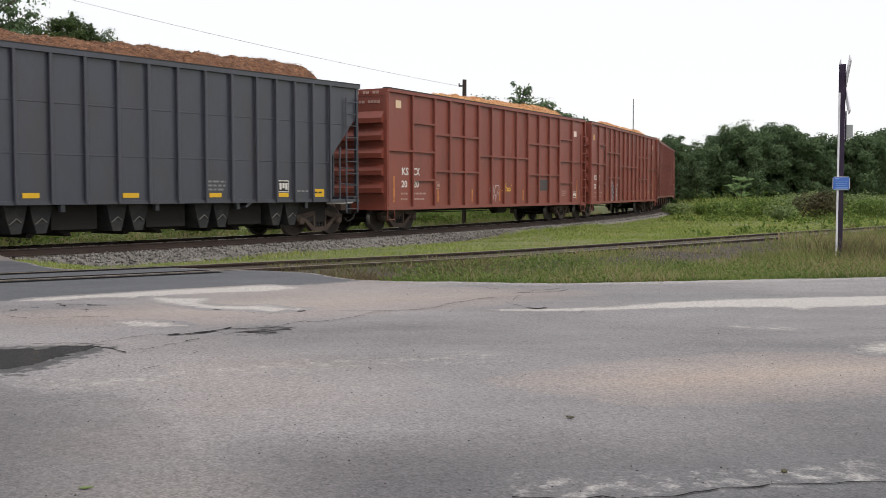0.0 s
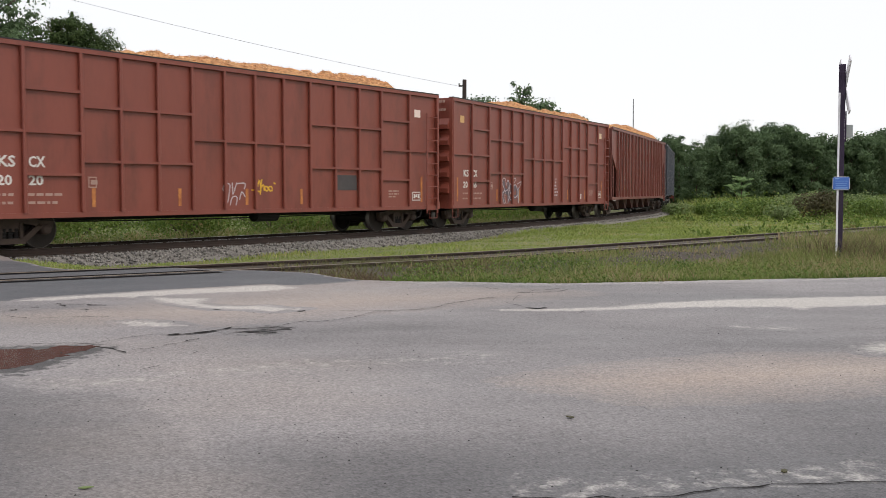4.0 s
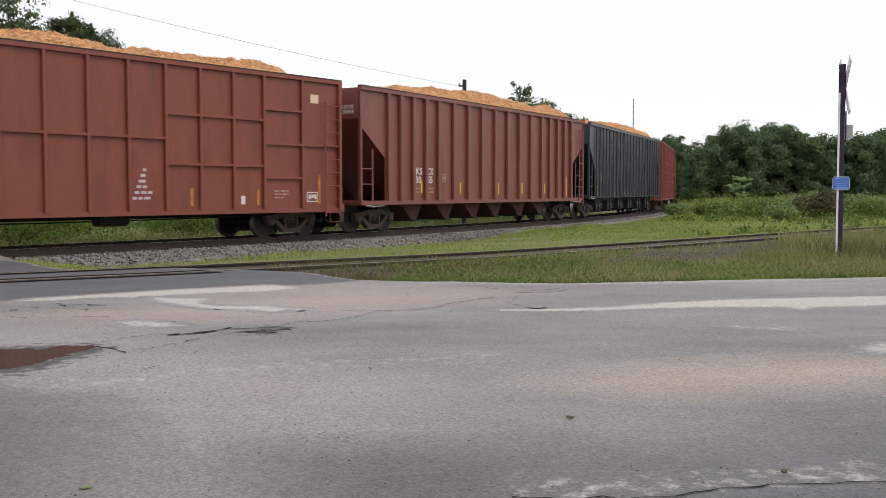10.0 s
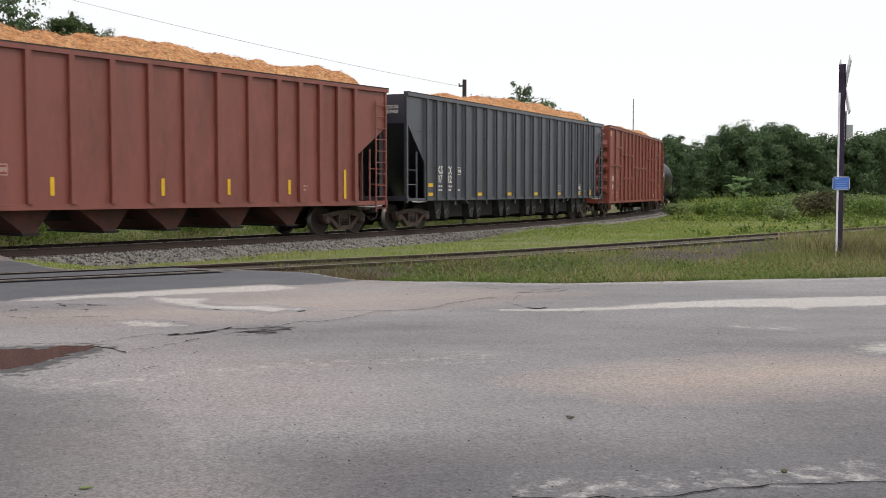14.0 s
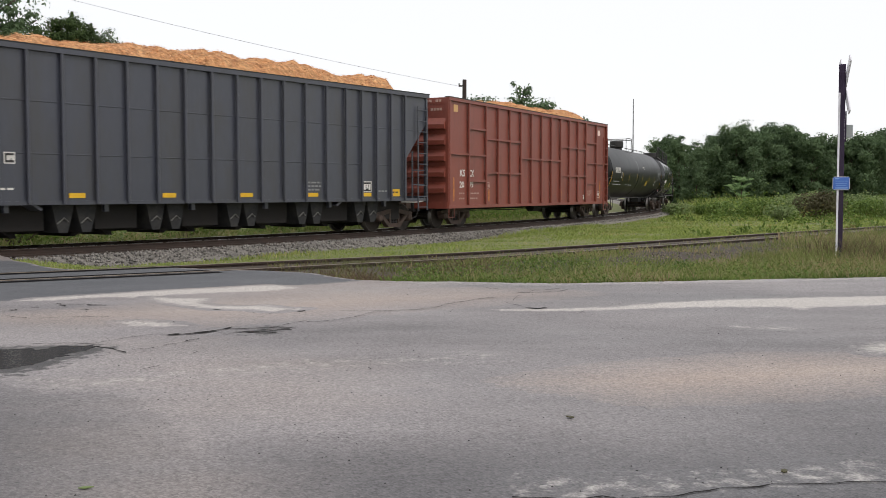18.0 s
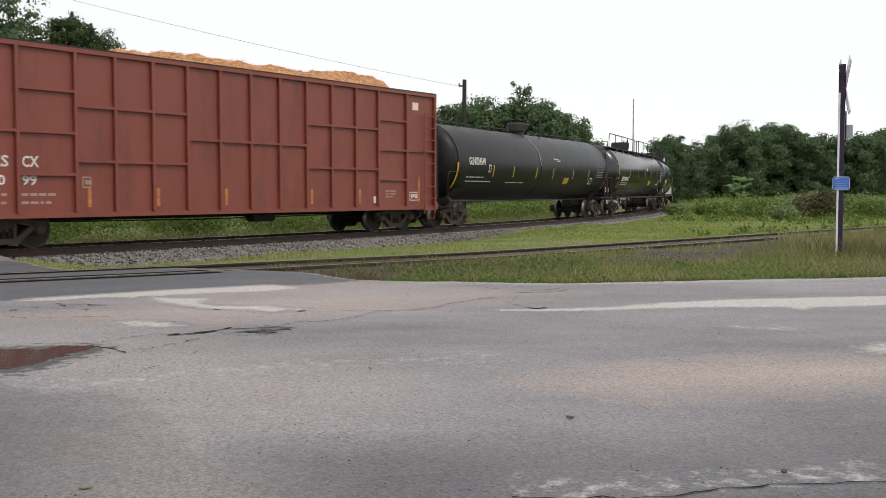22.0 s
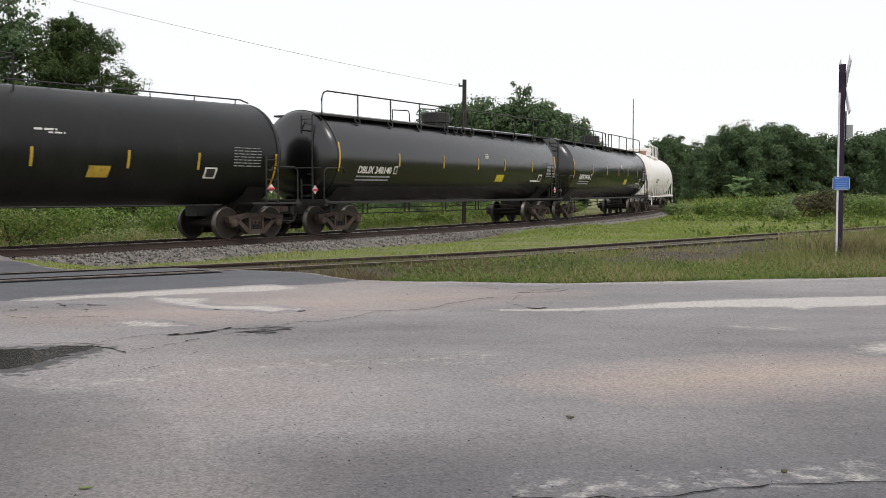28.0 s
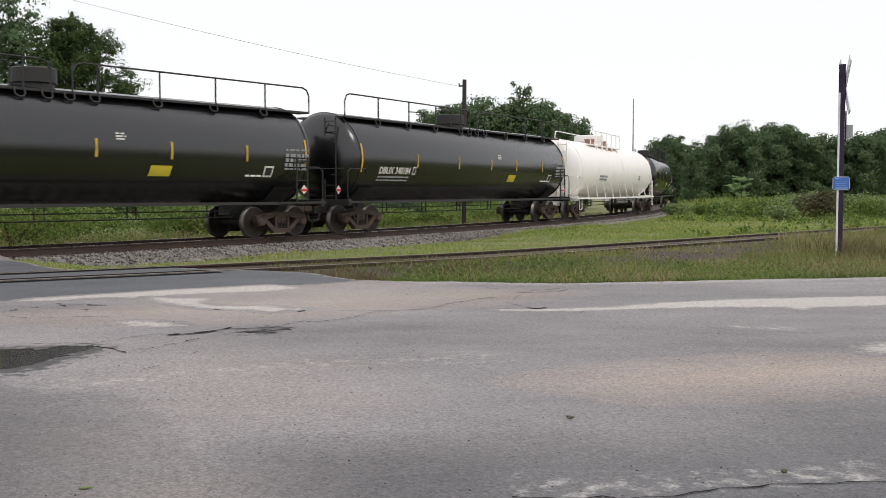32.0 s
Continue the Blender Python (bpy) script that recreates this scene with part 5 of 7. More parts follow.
def on_shell(parent, name, x0, x1, z0, z1, material, label="", slant=0.0, R=1.50, zc=2.46, lift=0.008):
    """A marking that follows the round shell, between two heights on the outer side."""
    b = bmesh.new()
    n = 6
    rows = []
    for i in range(n + 1):
        z = z0 + (z1 - z0) * i / n
        y = -math.sqrt(max((R + lift) ** 2 - (z - zc) ** 2, 0.0))
        d = slant * (z - z0)
        rows.append((b.verts.new((x0 + d, y, z)), b.verts.new((x1 + d, y, z))))
    for p, q in zip(rows, rows[1:]):
        b.faces.new((p[0], p[1], q[1], q[0]))
    return part(name, b, material, parent, label)


# ---- the train, front to rear: ends of each car along the train at 16 s ----
SPANS = [(-91.19, -70.35), (-70.35, -51.17), (-51.17, -32.05), (-32.05, -12.48), (-12.48, 8.36), (8.36, 27.6), (27.6, 47.98), (47.98, 67.03), (67.03, 86.1), (86.1, 106.2), (106.2, 125.6)]
MIDS = [(a + b) / 2 + d for (a, b), d in zip(SPANS, (-0.39, -0.13, -0.43, -0.30, 0.06, 0.16, 0, 0, 0, 0, 0))]
GREY_POSTS = [-8.65, -7.89, -7.13, -6.37] + [-5.6 + i * 5.6 / 6 for i in range(13)] + [6.37, 7.13, 7.89, 8.65]
RED_POSTS = [-8.0, -7.2, -6.38, -5.5, -4.6, -3.45, -2.3, -1.15, 0, 1.15, 2.3, 3.45, 4.6, 5.5, 6.38, 7.2, 8.0]
grey_a = hopper(GREY, "dark grey ribbed hopper heaped with wood chips", 10.42, GREY_POSTS, [-6.9, -4.17, -1.38, 1.4, 4.2, 6.95], True, 8.66, -6.6, -8.68, 8.68, 11, 2.35, 3.8)
red_h = hopper(RED_HOPPER, "faded red-brown ribbed hopper heaped with wood chips", 9.79, RED_POSTS, [-5.6, -3.2, -0.95, 1.0, 3.3, 5.5], False, 8.0, -6.6, -8.1, 8.05, 12, 2.45, 3.5)
grey_b = copy_thing(grey_a, Matrix.Identity(4))
gon = [gondola()]
gon += [copy_thing(gon[0], Matrix.Identity(4)) for _ in range(2)]
load(grey_a, -9.75, 8.95, 1.48, 4.6, 0.66, 11, -6.6, "heaped brown weathered wood chips", OLD_CHIPS, OLD_LOOSE)
load(grey_b, -9.75, 8.95, 1.48, 4.6, 0.68, 13, -6.6)
load(red_h, -9.38, 9.1, 1.48, 4.6, 0.7, 12, -7.2)
for i, g in enumerate(gon):
    load(g, -8.85, 7.5, 1.48, 4.62, 0.56, 40 + i * 3, -4.9)
t_bare = tank(SATIN, "long bare black tank car with a central dome", 8.85, 10.19, 8.32, "bare", 1)
t_rail = tank(BLACK, "black tank car with a full-length railed catwalk", 8.32, 9.52, 7.6, "railed", 2)
t_rail2 = copy_thing(t_rail, Matrix.Identity(4))
t_white = tank(WHITE, "dirty white tank car with a railed top platform", 8.75, 10.05, 8.0, "white", 3)
t_last = copy_thing(t_rail, Matrix.Identity(4))
TRAIN = [grey_a, gon[0], gon[1], red_h, grey_b, gon[2], t_bare, t_rail, t_rail2, t_white, t_last]
TRUCKS = [8.66, 7.34, 7.34, 8.0, 8.66, 7.34, 8.32, 7.6, 7.6, 8.0, 7.6]


# ---- markings of each car ----
GRAF_DARK = surface("dark_grey_spray_paint", (srgb(84, 70, 76), srgb(112, 100, 110)), 0.6, scale=4, fine=20, bump=0)
GRAF_WHITE = surface("pale_spray_paint", (srgb(176, 160, 164), srgb(204, 192, 196)), 0.6, scale=4, fine=20, bump=0)
GRAF_YELLOW = surface("yellow_spray_paint", (srgb(204, 150, 34), srgb(226, 180, 60)), 0.6, scale=4, fine=20, bump=0)
PATCH = surface("dark_overpaint", (srgb(62, 58, 60), srgb(82, 76, 76)), 0.7, scale=2, fine=12, bump=0.1, bump_scale=20)
HAZARD = surface("red_and_white_hazard_card", (srgb(214, 196, 196), srgb(232, 218, 218)), 0.5, scale=4, fine=20, bump=0)
HAZARD_RED = surface("red_hazard_card", (srgb(190, 40, 46), srgb(210, 60, 62)), 0.5, scale=4, fine=20, bump=0)
SIGN_GREY = surface("pale_grey_stencil_block", (srgb(120, 120, 122), srgb(146, 146, 146)), 0.6, scale=6, fine=26, bump=0)


def sized_text(words, x0, x1, z0, z1, y, parent, material, label="white stencilled lettering", shear=0.0, shell=False):
    """Lettering fitted between two ends and two heights."""
    ob = text_part(words, 1.0, 0, 0, 0, parent, material, label, shear)
    xs, ys = [v.co.x for v in ob.data.vertices], [v.co.y for v in ob.data.vertices]
    kx, ky = (x1 - x0) / (max(xs) - min(xs)), (z1 - z0) / (max(ys) - min(ys))
    lo_x, lo_y = min(xs), min(ys)
    for v in ob.data.vertices:
        v.co.x, v.co.y, v.co.z = (v.co.x - lo_x) * kx, (v.co.y - lo_y) * ky, v.co.z
    tilt = 0.0
    if shell:
        zm = (z0 + z1) / 2 - 2.46
        tilt = math.asin(zm / 1.5)
        y = -1.5 * math.cos(math.asin((z0 - 2.46) / 1.5)) - 0.006
    ob.matrix_basis = pose(x0, y, z0, 90 - math.degrees(tilt), 0, 0)
    return ob


def strokes(parent, lines, x0, z0, w, h, y, r, material, label):
    """Sprayed strokes: flat bands along lines drawn in a unit box."""
    for pts in lines:
        b = bmesh.new()
        path = smooth_path([(x0 + p * w, z0 + q * h) for p, q in pts], 0.06)
        rows = []
        for i, p in enumerate(path):
            d = path[min(i + 1, len(path) - 1)] - path[max(i - 1, 0)]
            n = Vector((-d.y, d.x, 0)).normalized() * r
            rows.append((b.verts.new((p.x - n.x, y, p.y - n.y)), b.verts.new((p.x + n.x, y, p.y + n.y))))
        for p, q in zip(rows, rows[1:]):
            b.faces.new((p[0], q[0], q[1], p[1]))
        part("sprayed_stroke", b, material, parent, label)


def mark_gondola(car, left, right, placards, strips):
    for x in (-8.5,) + strips + (8.12,):
        tall = abs(x) > 8
        block("reflector", car, x - 0.05, x + 0.05, 1.0 if tall else 0.98, 1.88 if tall else 1.44, -1.55, YELLOW_WORN, "faded yellow reflector strip")
    for x, z, paint in placards:
        block("placard", car, x - 0.17, x + 0.17, z - 0.13, z + 0.13, -1.55, paint, "pale square placard")
    sized_text("KS", -7.98, -7.55, 1.92, 2.18, -1.555, car, LETTER)
    sized_text("CX", -7.21, -6.78, 1.92, 2.18, -1.555, car, LETTER)
    sized_text(left, -8.02, -7.64, 1.5, 1.74, -1.555, car, LETTER)
    sized_text(right, -7.22, -6.84, 1.5, 1.74, -1.555, car, LETTER)


mark_gondola(gon[0], "20", "20", ((-8.2, 4.3, PALE_SIGN), (7.88, 4.06, PALE_PINK)), (-5.45, -2.75, -0.3, 1.97, 4.74))
mark_gondola(gon[1], "20", "46", ((-8.1, 4.05, SIGN_TAN), (7.93, 4.16, PALE_SIGN)), (-4.92, -2.6, 0.03, 3.2, 5.6))
mark_gondola(gon[2], "20", "99", ((-8.33, 4.42, SIGN_TAN), (7.92, 4.3, PALE_PINK)), (-5.4, -3.3, -0.92, 2.6, 4.9))
# sprayed tags on the first two gondolas
strokes(gon[1], [[(0.05, 0.95), (0.12, 0.6), (0.28, 0.55), (0.3, 0.9)], [(0.1, 0.1), (0.0, 0.4), (0.2, 0.55), (0.36, 0.3), (0.3, 0.1)], [(0.15, 0.5), (0.28, 0.42), (0.3, 0.2)],
                 [(0.4, 0.25), (0.5, 0.2), (0.5, 0.45), (0.38, 0.5), (0.4, 0.72), (0.52, 0.7)], [(0.6, 0.3), (0.72, 0.3), (0.8, 0.5), (0.66, 0.72), (0.6, 0.5)], [(0.86, 0.65), (0.86, 0.1)]],
        -4.36, 0.82, 1.9, 1.05, -1.5535, 0.085, GRAF_DARK, "dark fill of a sprayed scrawl")
strokes(gon[1], [[(0.04, 0.98), (0.0, 0.8), (0.12, 0.55), (0.02, 0.42), (0.08, 0.08), (0.16, 0.1)], [(0.04, 0.98), (0.16, 0.95), (0.2, 0.72), (0.28, 0.92), (0.36, 0.78), (0.3, 0.58), (0.16, 0.5), (0.14, 0.2), (0.2, 0.05)],
                 [(0.3, 0.55), (0.34, 0.3), (0.28, 0.06), (0.4, 0.04)], [(0.42, 0.78), (0.36, 0.6), (0.42, 0.45), (0.52, 0.5), (0.52, 0.72), (0.42, 0.78)], [(0.4, 0.42), (0.5, 0.4), (0.5, 0.22), (0.4, 0.2), (0.38, 0.34)],
                 [(0.56, 0.92), (0.66, 1.0), (0.7, 0.92), (0.58, 0.8)], [(0.6, 0.7), (0.58, 0.35), (0.68, 0.28), (0.82, 0.42), (0.76, 0.66), (0.66, 0.76), (0.6, 0.7)], [(0.78, 0.78), (1.0, 0.86), (0.9, 0.66), (0.84, 0.62), (0.86, 0.06), (0.82, 0.3), (0.8, 0.6)]],
        -4.4, 0.8, 1.98, 1.12, -1.557, 0.02, GRAF_WHITE, "pale outline of a sprayed scrawl")
for i in range(6):
    bars(gon[1], 1.62 - 0.065 * i, 1.95 - i * 0.145, -1.551, 0.1 + 0.13 * i, 1, 0.07, 0.02, GRAF_WHITE, 60 + i, "pale stencilled pyramid of lines")
block("small_placard", gon[1], 4.95, 5.1, 1.0, 1.24, -1.551, LETTER, "small white placard")
block("overpaint", gon[0], 3.55, 4.58, 1.4, 1.88, -1.549, PATCH, "dark rectangle of overpaint")
strokes(gon[0], [[(0.0, 0.35), (0.2, 0.4), (0.32, 0.9), (0.36, 0.3), (0.1, 0.35)], [(0.36, 0.1), (0.42, 0.95)], [(0.4, 0.5), (0.5, 0.65), (0.52, 0.3)], [(0.6, 0.3), (0.54, 0.5), (0.64, 0.55), (0.68, 0.35), (0.6, 0.3)],
                 [(0.76, 0.3), (0.7, 0.5), (0.82, 0.55), (0.86, 0.35), (0.76, 0.3)], [(0.92, 0.75), (1.0, 0.7)]], -0.12, 1.22, 0.98, 0.52, -1.551, 0.024, GRAF_YELLOW, "yellow sprayed scrawl")
strokes(gon[0], [[(0.1, 0.6), (0.0, 0.7), (0.1, 0.9), (0.3, 0.85), (0.2, 0.2)], [(0.4, 0.95), (0.42, 0.5), (0.5, 0.7), (0.6, 0.95)], [(0.55, 0.9), (0.95, 0.92), (0.9, 0.7)], [(0.3, 0.1), (0.4, 0.4), (0.6, 0.4), (0.55, 0.1)], [(0.7, 0.3), (0.8, 0.6), (0.95, 0.4)]],
        -1.22, 0.9, 0.9, 0.75, -1.551, 0.018, GRAF_WHITE, "faint pale sprayed scrawl")
block("small_placard", gon[2], 5.6, 5.72, 0.98, 1.2, -1.551, LETTER, "small white placard")

# red hopper
sized_text("KS", -6.12, -5.68, 1.95, 2.2, -1.555, red_h, LETTER)
sized_text("CX", -5.32, -4.9, 1.95, 2.2, -1.555, red_h, LETTER)
sized_text("30", -6.14, -5.77, 1.65, 1.9, -1.555, red_h, LETTER)
sized_text("55", -5.32, -4.97, 1.65, 1.9, -1.555, red_h, LETTER)
bars(red_h, -6.2, 1.5, -1.55, 0.4, 2, 0.06, 0.07, FAINT, 70)
bars(red_h, -5.38, 1.5, -1.55, 0.5, 2, 0.06, 0.07, FAINT, 71)
bars(red_h, 5.45, 1.55, -1.55, 0.4, 2, 0.05, 0.06, FAINT, 72)
data_panel(red_h, -4.24, 1.72, -1.55, 0.28, 0.27, 8, True)
for x, z0, z1 in ((-7.91, 1.36, 2.04), (-5.74, 1.3, 1.75), (-2.83, 1.26, 1.7), (0.42, 1.25, 1.7), (2.7, 1.27, 1.71), (5.08, 1.28, 1.71), (7.56, 1.13, 2.05)):
    block("reflector", red_h, x - 0.055, x + 0.055, z0, z1, -1.55, YELLOW, "yellow reflector strip")
for words, y1, y0, z in (("KSCX", -0.85, -1.36, 4.02), ("3055", -0.92, -1.36, 3.86)):
    ob = sized_text(words, 0, y1 - y0, 0, 0.12, 0, red_h, LETTER, "white lettering high on the end")
    ob.matrix_basis = pose(-9.70, y1, z, 90, 0, -90)

# grey hoppers
for car in (grey_a, grey_b):
    for x0, x1, z in ((-8.52, -8.08, 1.2), (-8.52, -8.08, 1.53), (-4.5, -4.04, 1.2), (-1.68, -1.24, 1.2), (1.08, 1.56, 1.2), (3.88, 4.32, 1.2), (6.45, 6.9, 1.2)):
        block("reflector", car, x0, x1, z, z + 0.12, -1.55, YELLOW, "yellow reflector strip")
    block("notice", car, 7.93, 8.42, 1.2, 1.44, -1.55, YELLOW, "yellow notice plate")
    bars(car, 7.98, 1.36, -1.558, 0.4, 1, 0.05, 0.02, DULL_BLACK, 75, "dark line on the notice")
    data_panel(car, 6.45, 1.34, -1.55, 0.46, 0.35, 9)
    bars(car, 3.84, 1.66, -1.55, 0.62, 3, 0.05, 0.06, SIGN_GREY, 76)
    bars(car, 7.2, 1.4, -1.55, 0.6, 1, 0.05, 0.06, SIGN_GREY, 77)
bars(grey_b, -7.74, 1.58, -1.55, 0.42, 2, 0.06, 0.07, LETTER, 78)
bars(grey_b, -7.04, 1.58, -1.55, 0.48, 2, 0.06, 0.07, LETTER, 79)
bars(grey_b, -6.28, 1.44, -1.55, 0.5, 1, 0.05, 0.07, LETTER, 80)
sized_text("KS", -7.75, -7.34, 1.99, 2.29, -1.555, grey_b, LETTER)
sized_text("CX", -7.05, -6.63, 1.99, 2.29, -1.555, grey_b, LETTER)
sized_text("37", -7.74, -7.38, 1.68, 1.96, -1.555, grey_b, LETTER)
sized_text("42", -7.02, -6.63, 1.68, 1.96, -1.555, grey_b, LETTER)
data_panel(grey_b, -6.18, 1.99, -1.55, 0.28, 0.27, 10)
for words, y1, y0, z in (("KSCX", -0.75, -1.3, 4.2), ("3742", -0.8, -1.28, 4.03)):
    ob = sized_text(words, 0, y1 - y0, 0, 0.12, 0, grey_b, LETTER, "white lettering high on the end")
    ob.matrix_basis = pose(-10.07, y1, z, 90, 0, -90)


LEMON = surface("lemon_yellow_notice", (srgb(186, 168, 40), srgb(206, 188, 58)), 0.6, scale=3, fine=20, bump=0)
TANK_STRIP = surface("dull_yellow_reflector", (srgb(168, 138, 46), srgb(196, 164, 62)), 0.6, scale=3, fine=20, bump=0, dirt=srgb(110, 92, 50), dirt_amount=0.3, dirt_scale=5)


def shell_strips(car, xs, z0, z1, material=TANK_STRIP):
    for x in xs:
        on_shell(car, "reflector", x - 0.04, x + 0.04, z0, z1, material, "yellow reflector strip")


def shell_bars(car, x, z, w, rows, material, seed, h=0.05, gap=0.06):
    r = random.Random(seed)
    b = bmesh.new()
    for i in range(rows):
        zz = z - i * (h + gap)
        y = -math.sqrt(1.512 ** 2 - (zz - h / 2 - 2.46) ** 2)
        q = x
        while q < x + w:
            L = r.uniform(0.08, 0.26)
            bx(b, q, min(q + L, x + w), y - 0.004, y + 0.03, zz - h, zz)
            q += L + 0.05
    return part("stencil_text", b, material, car, "small unreadable stencilled lines")


def diamond(car, x, y, z, r=0.14):
    b = bmesh.new()
    prism(b, [(x - r, z), (x, z + r), (x + r, z), (x, z - r)], "y", y - 0.01, y)
    part("hazard_placard", b, HAZARD, car, "white and red hazard diamond")
    b = bmesh.new()
    prism(b, [(x - r * 0.9, z + 0.03), (x + r * 0.9, z + 0.03), (x + r * 0.8, z - 0.05), (x - r * 0.8, z - 0.05)], "y", y - 0.016, y - 0.011)
    part("hazard_band", b, HAZARD_RED, car, "red band of the hazard diamond")


# bare black tank car
sized_text("GLNX34549", -7.96, -6.46, 2.38, 2.68, 0, t_bare, LETTER, shell=True)
shell_strips(t_bare, (-5.64, -3.58, -1.0, 1.05, 3.73, 5.97), 1.95, 2.41)
on_shell(t_bare, "reflector", -8.99, -8.87, 1.5, 2.45, YELLOW, "yellow reflector strip")
on_shell(t_bare, "reflector", 8.75, 8.87, 1.5, 2.45, YELLOW, "yellow reflector strip")
on_shell(t_bare, "notice", 2.58, 3.2, 1.71, 2.0, TANK_STRIP, "yellow notice plate", 0.1)
shell_bars(t_bare, -8.05, 1.94, 1.6, 1, SIGN_GREY, 81)
shell_bars(t_bare, -8.0, 1.78, 2.3, 1, SIGN_GREY, 82)
shell_bars(t_bare, -4.16, 1.75, 1.9, 1, SIGN_GREY, 83, 0.03)
shell_bars(t_bare, 1.14, 2.86, 0.6, 1, LETTER, 84, 0.05)
shell_bars(t_bare, 1.5, 2.78, 0.45, 1, LETTER, 85, 0.04)
on_shell(t_bare, "data_panel", -6.14, -5.9, 2.12, 2.42, LETTER, "white-framed stencil panel")
on_shell(t_bare, "panel_field", -6.1, -5.94, 2.16, 2.38, DULL_BLACK, "dark field of the stencil panel", lift=0.014)
on_shell(t_bare, "data_panel", 6.2, 6.62, 1.72, 2.02, LETTER, "white-framed stencil panel", 0.06)
on_shell(t_bare, "panel_field", 6.26, 6.56, 1.76, 1.98, DULL_BLACK, "dark field of the stencil panel", 0.06, lift=0.014)
shell_bars(t_bare, 7.2, 2.6, 1.0, 7, SIGN_GREY, 86, 0.026, 0.058)
diamond(t_bare, 8.55, -1.52, 1.45)
# seam that shows lighter on the bare car
on_shell(t_bare, "scuffed_seam", -0.6, -0.5, 2.5, 3.85, SIGN_GREY, "pale seam on the upper half of the shell", 0.0, lift=0.016)


def mark_railed(car, number):
    if number:
        sized_text(number, -7.18, -5.2, 1.95, 2.2, 0, car, LETTER, shear=0.15, shell=True)
        on_shell(car, "data_panel", -5.08, -4.86, 1.95, 2.22, LETTER, "white-framed stencil panel", 0.1)
        on_shell(car, "panel_field", -5.05, -4.89, 1.99, 2.18, DULL_BLACK, "dark field of the stencil panel", 0.1, lift=0.014)
    shell_bars(car, -7.2, 1.88, 1.95, 2, SIGN_GREY, 90)
    shell_strips(car, (-4.76, -1.72, 0.97, 3.27, 5.9), 2.21, 2.67)
    on_shell(car, "reflector", -8.34, -8.22, 2.0, 2.92, YELLOW, "yellow reflector strip")
    on_shell(car, "reflector", 8.22, 8.34, 2.0, 2.92, YELLOW, "yellow reflector strip")
    on_shell(car, "notice", 2.6, 3.28, 1.76, 2.04, LEMON, "yellow notice plate", 0.12)
    shell_bars(car, 1.55, 2.84, 0.3, 3, LETTER, 91, 0.04, 0.03)
    shell_bars(car, 5.93, 1.84, 0.6, 1, LETTER, 92, 0.05)
    on_shell(car, "data_panel", 6.59, 6.95, 1.78, 2.1, LETTER, "white-framed stencil panel", 0.06)
    on_shell(car, "panel_field", 6.65, 6.9, 1.83, 2.05, DULL_BLACK, "dark field of the stencil panel", 0.06, lift=0.014)
    for i in range(5):
        shell_bars(car, 7.4, 2.62 - i * 0.14, 0.95, 1, SIGN_GREY, 97 + i, 0.1 if i in (1, 2, 3) else 0.05, 0.02)
    diamond(car, 8.1, -1.56, 1.42)
    diamond(car, -8.9, -1.0, 1.42)


# rusty fittings and spilled streaks on the white car's top
RUST = surface("flaking_orange_rust", (srgb(120, 88, 72), srgb(182, 150, 132)), 0.9, scale=3, fine=18, bump=0.4, bump_scale=24)
for x, r in ((-2.4, 0.24), (-0.7, 0.2), (0.4, 0.26)):
    bm = bmesh.new()
    lathe(bm, [(3.9, r), (4.12, r), (4.14, r + 0.05), (4.2, r + 0.05), (4.22, r * 0.5)], "z", 14, (x, -0.25, 0))
    part("top_valve", bm, RUST, t_white, "rusty valve on the tank top")
for x, z, w in ((-2.7, 3.62, 0.7), (-1.7, 3.56, 0.3), (-0.9, 3.6, 0.9), (0.3, 3.66, 0.5)):
    on_shell(t_white, "rust_streak", x, x + w, z, 3.82, RUST, "rust streak running down from the top", lift=0.006)
mark_railed(t_rail, "DBUX 340140")
mark_railed(t_rail2, "DBUX 340184")
mark_railed(t_last, "")
shell_bars(t_white, -4.9, 2.2, 1.6, 2, SIGN_GREY, 95, 0.1, 0.06)
shell_bars(t_white, 5.0, 2.3, 0.3, 3, SIGN_GREY, 96, 0.06, 0.04)
for ob in [o for o in bpy.data.objects if o.name.startswith(("stencil_text", "panel_marks"))]:
    tagged(ob, kind="stuff")


# ---- plants ----
def blade_mesh(name, x, y, z, h, w, lean, seed, material):
    """Grass: each blade a bent, tapering strip of three triangles."""
    r = np.random.RandomState(seed)
    n = len(x)
    a = r.uniform(0, 2 * np.pi, n)
    b = r.uniform(0, 2 * np.pi, n)
    ux, uy = np.cos(a) * w / 2, np.sin(a) * w / 2
    lx, ly = np.cos(b) * lean * h, np.sin(b) * lean * h
    v = np.empty((n, 5, 3), np.float32)
    v[:, 0] = np.stack([x - ux, y - uy, z], 1)
    v[:, 1] = np.stack([x + ux, y + uy, z], 1)
    v[:, 2] = np.stack([x - ux * 0.7 + lx * 0.35, y - uy * 0.7 + ly * 0.35, z + h * 0.6], 1)
    v[:, 3] = np.stack([x + ux * 0.7 + lx * 0.35, y + uy * 0.7 + ly * 0.35, z + h * 0.6], 1)
    v[:, 4] = np.stack([x + lx, y + ly, z + h], 1)
    f = np.arange(n)[:, None] * 5
    t = np.concatenate([f + [0, 1, 3], f + [0, 3, 2], f + [2, 3, 4]])
    return fast_mesh(name, v.reshape(-1, 3), t, material)


